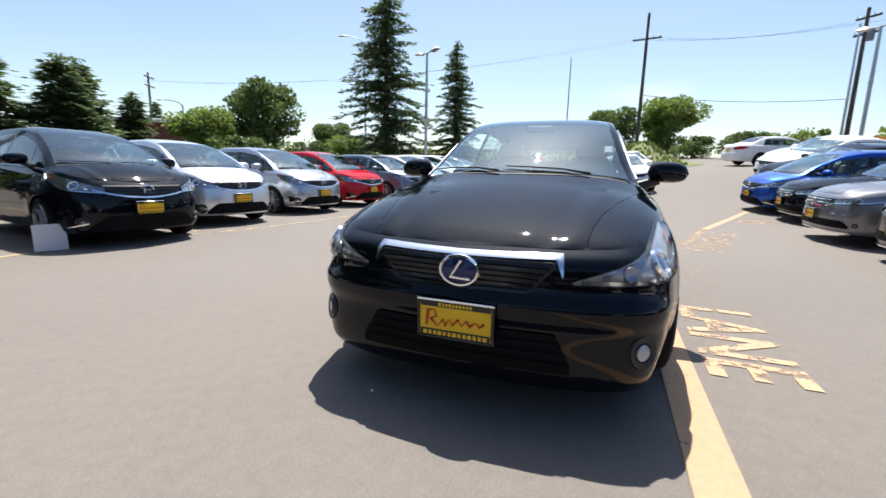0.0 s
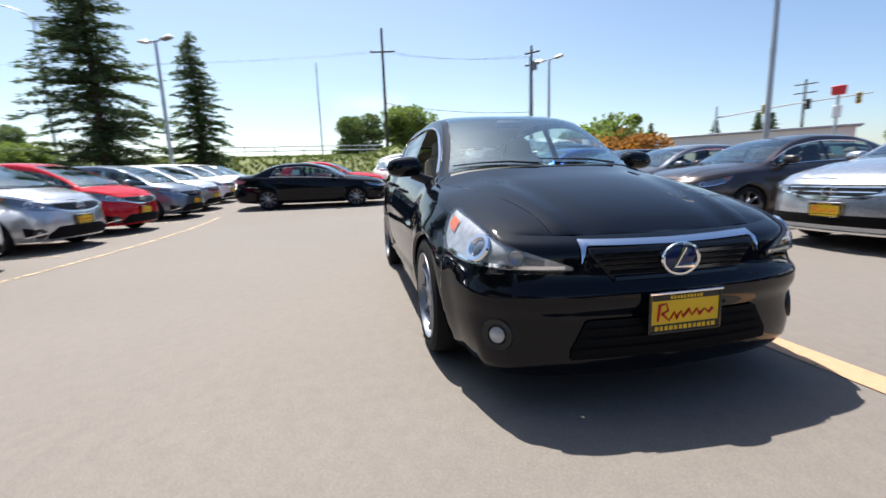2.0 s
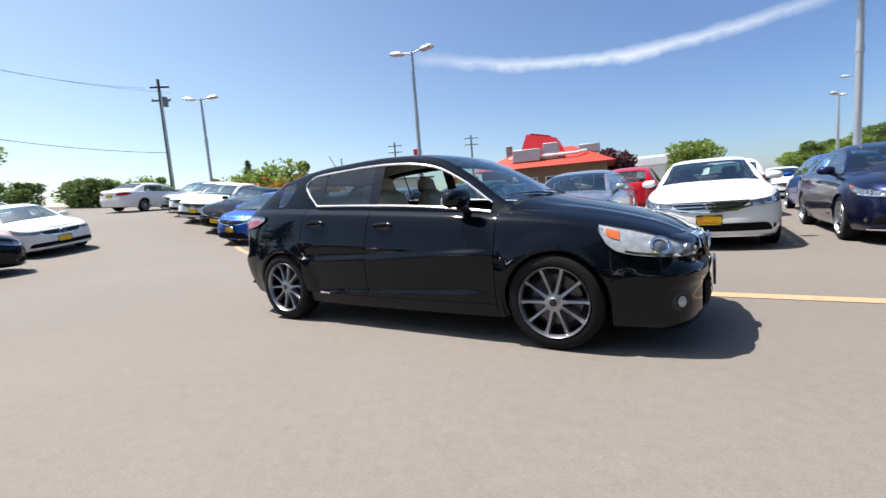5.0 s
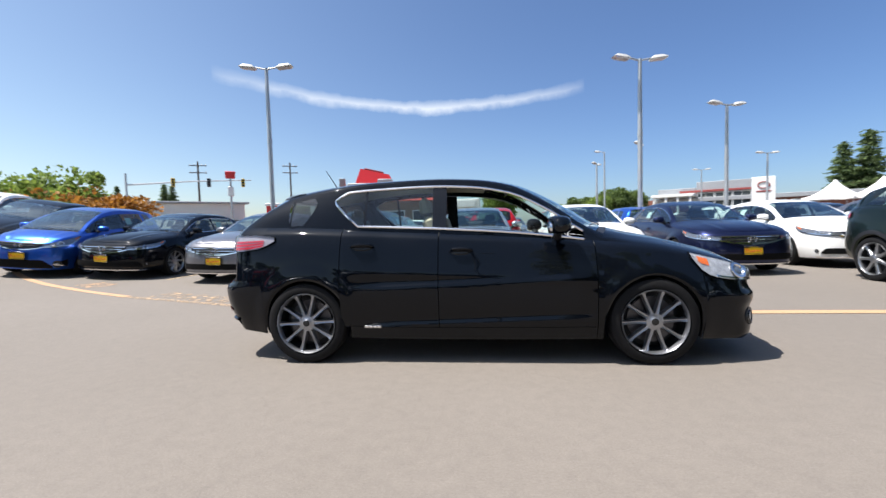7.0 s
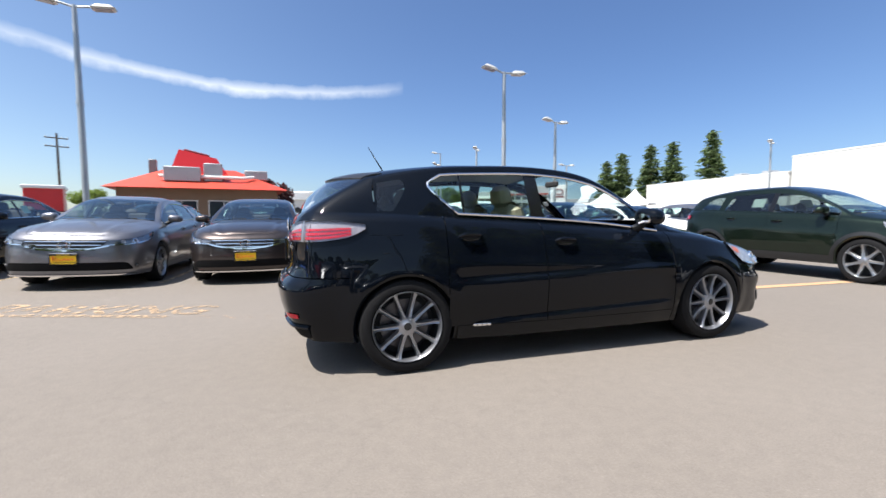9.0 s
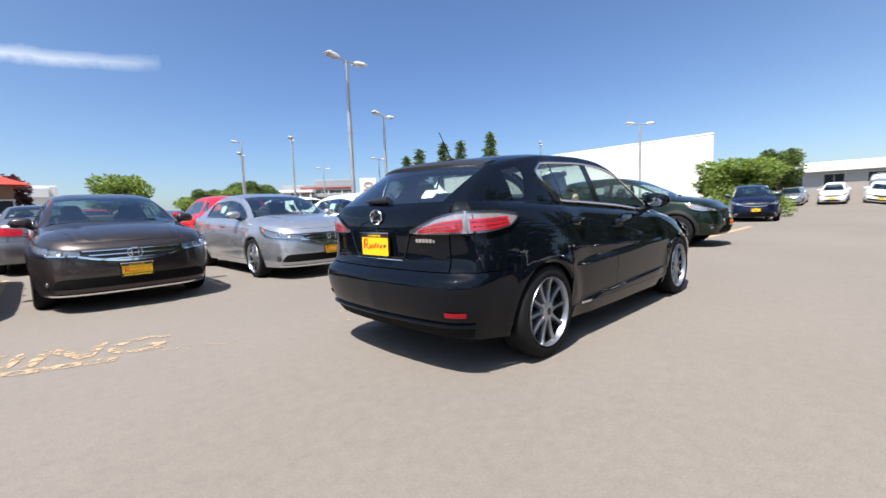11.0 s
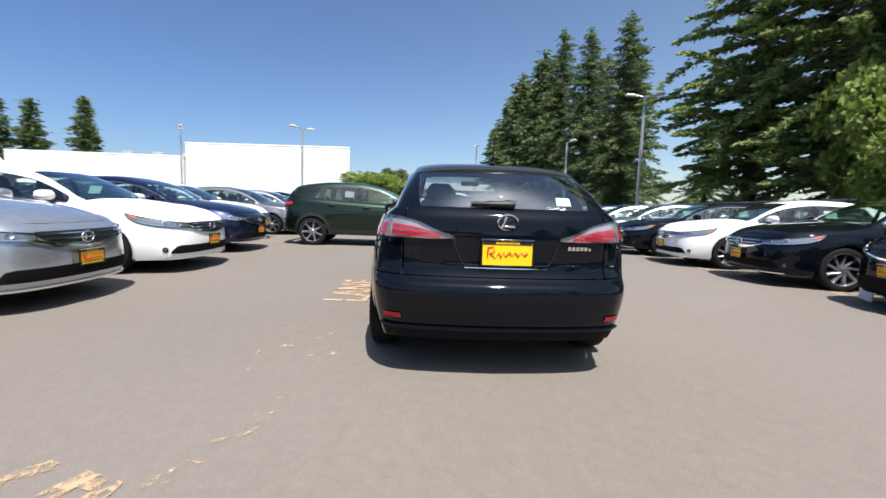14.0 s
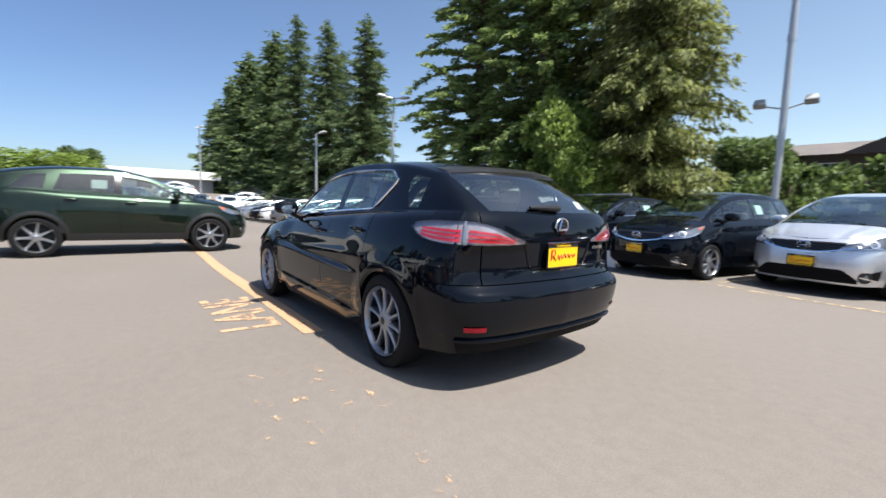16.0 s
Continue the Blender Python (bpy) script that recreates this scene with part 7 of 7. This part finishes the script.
def street_sign(x, y, top):
    s = root("street_sign", "red box sign on a tall pole by the road", "sign", pose(x, y, ground_z(x, y), 0, 0, 30), "roadside signs")
    h = top - ground_z(x, y)
    Geo().tube([(0, 0, 0), (0, 0, h)], 0.14, 8).make("pole", GALV, s)
    Geo().box((1.1, 0.4, 0.9), Matrix.Translation((0, 0, h - 0.3)), 1.1, 0.06).make("box", REDPANEL, s)
    Geo().box((0.7, 0.3, 1.2), Matrix.Translation((0, 0, h - 2.4)), bevel=0.05).make("board", SIGNWHITE, s)


street_sign(-32.4, 47.8, 8.6)
YELLOWBOX = plain("signal_housing", (0.45, 0.30, 0.02), 0.5)
sig = root("traffic_signal", "traffic signals hanging from a long steel mast arm", "traffic light", pose(-43.5, 44.0, 1.5, 0, 0, 25))
Geo().tube([(0, 0, 0), (0, 0, 7.0)], [0.16, 0.12], 8).make("pole", GALV, sig)
Geo().tube([(0, 0, 5.6), (7, 0, 6.1), (14, 0, 6.3)], [0.12, 0.09, 0.06], 8).make("mast_arm", GALV, sig)
for x, mat in ((5.0, YELLOWBOX), (9.0, PLASTIC), (13.0, YELLOWBOX)):
    hs = Geo().box((0.42, 0.34, 1.1), Matrix.Translation((x, 0, 5.95)), bevel=0.06).make("signal_head", mat, sig)
    for dz in (-0.33, 0, 0.33):
        Geo().lathe([(0.0005, 0.03), (0.13, 0.0), (0.15, -0.02)], pose(x, -0.18, 5.95 + dz, 90, 0, 0), 12).make("lens", GLOSSBLACK, hs)
shop = root("red_shop", "small red-fronted shop across the road", "building", pose(-28, 52, 2.0, 0, 0, 20))
Geo().box((3, 4, 2.4), Matrix.Translation((0, 0, 1.2)), bevel=0.05).make("wall", REDPANEL, shop)
Geo().box((3.3, 4.3, 0.35), Matrix.Translation((0, 0, 2.5)), bevel=0.05).make("fascia", SIGNWHITE, shop)
ware = root("warehouse", "long low white warehouse across the road", "building", pose(-44, 38, ground_z(-44, 38) - 0.5, 0, 0, 45))
Geo().box((34, 12, 2.2), Matrix.Translation((0, 6, 1.1)), bevel=0.05).make("wall", STUCCO, ware)
Geo().box((35, 13, 0.25), Matrix.Translation((0, 6, 2.28)), bevel=0.05).make("roof", GREYPANEL, ware)
strip = root("strip_shop", "low white shop row with red sign boards across the road", "building", pose(-8, 58, 0.5, 0, 0, 0))
Geo().box((14, 10, 4.4), Matrix.Translation((0, 5, 2.2)), bevel=0.05).make("wall", STUCCO, strip)
for k in range(3):
    Geo().box((3.6, 0.25, 1.0), Matrix.Translation((-4.6 + 4.6 * k, -0.15, 3.7)), bevel=0.04).make("sign_board", REDPANEL if k % 2 else SIGNWHITE, strip)

brickhouse = root("brick_building", "brick building with a pale flat roof behind trees", "building", pose(-34, -48, 1.2, 0, 0, 42))
Geo().box((16, 8, 4.3), Matrix.Translation((0, 0, 2.1)), bevel=0.05).make("wall", BRICK, brickhouse)
Geo().box((17, 9, 0.35), Matrix.Translation((0, 0, 4.4)), bevel=0.05).make("roof", TRIMWHITE, brickhouse)
for k in range(5):
    window(brickhouse, pose(-6 + 3 * k, 4.0, 2.4, 0, 0, 90), 1.4, 1.4)

flats = root("apartment_building", "dark brown apartment block with hipped shingle roof and white windows", "building", pose(0.5, -50, 1.2, 0, 0, 4))
Geo().box((26, 11, 5.4), Matrix.Translation((0, 0, 2.4)), bevel=0.05).make("wall", BROWNSIDING, flats)
rows = [[(a * (13.8 - 4.5 * u), b * (6.2 - 5.8 * u), 5.0 + 1.6 * u) for a, b in ((-1, -1), (1, -1), (1, 1), (-1, 1))] for u in (0, 0.5, 1)]
Geo().grid(rows, close=True).fan(rows[-1]).fan(rows[0], flip=True).make("roof", SHINGLE, flats)
ga = [[(x, y, z) for x, z in ((-4.2, 4.9), (0, 6.8), (4.2, 4.9))] for y in (1.0, 6.6)]
Geo().grid(ga).fan(ga[1]).fan(ga[0]).make("gable_roof", BROWNSIDING, flats)
for z in (1.0, 3.7):
    for k in range(8):
        window(flats, pose(-11.2 + 3.2 * k, 5.5, z, 0, 0, 90), 1.5, 1.25)

fence = root("chain_fence", "grey chain-link fence between lot and trees", "fence")
ys = -11.9
for k in range(26):
    x = 4.0 + 2.5 * k
    z0 = ground_z(x, ys)
    Geo().tube([(x, ys, z0 - 0.1), (x, ys, z0 + 1.75)], 0.03, 6).make("post", GALV, fence)
for dz in (0.08, 1.72):
    Geo().tube([(4.0 + 2.5 * k, ys, ground_z(4.0 + 2.5 * k, ys) + dz) for k in range(26)], 0.022, 6).make("rail", GALV, fence)
net = Geo()
for k in range(430):
    x = 4.0 + 0.145 * k
    z0 = ground_z(x, ys)
    net.tube([(x, ys, z0 + 0.08), (x + 1.6, ys + 0.004, z0 + 1.70)], 0.004, 3, False)
    net.tube([(x + 1.6, ys, z0 + 0.08), (x, ys - 0.004, z0 + 1.70)], 0.004, 3, False)
nt = net.make("netting", STEEL, fence)
nt["kind"] = "stuff"
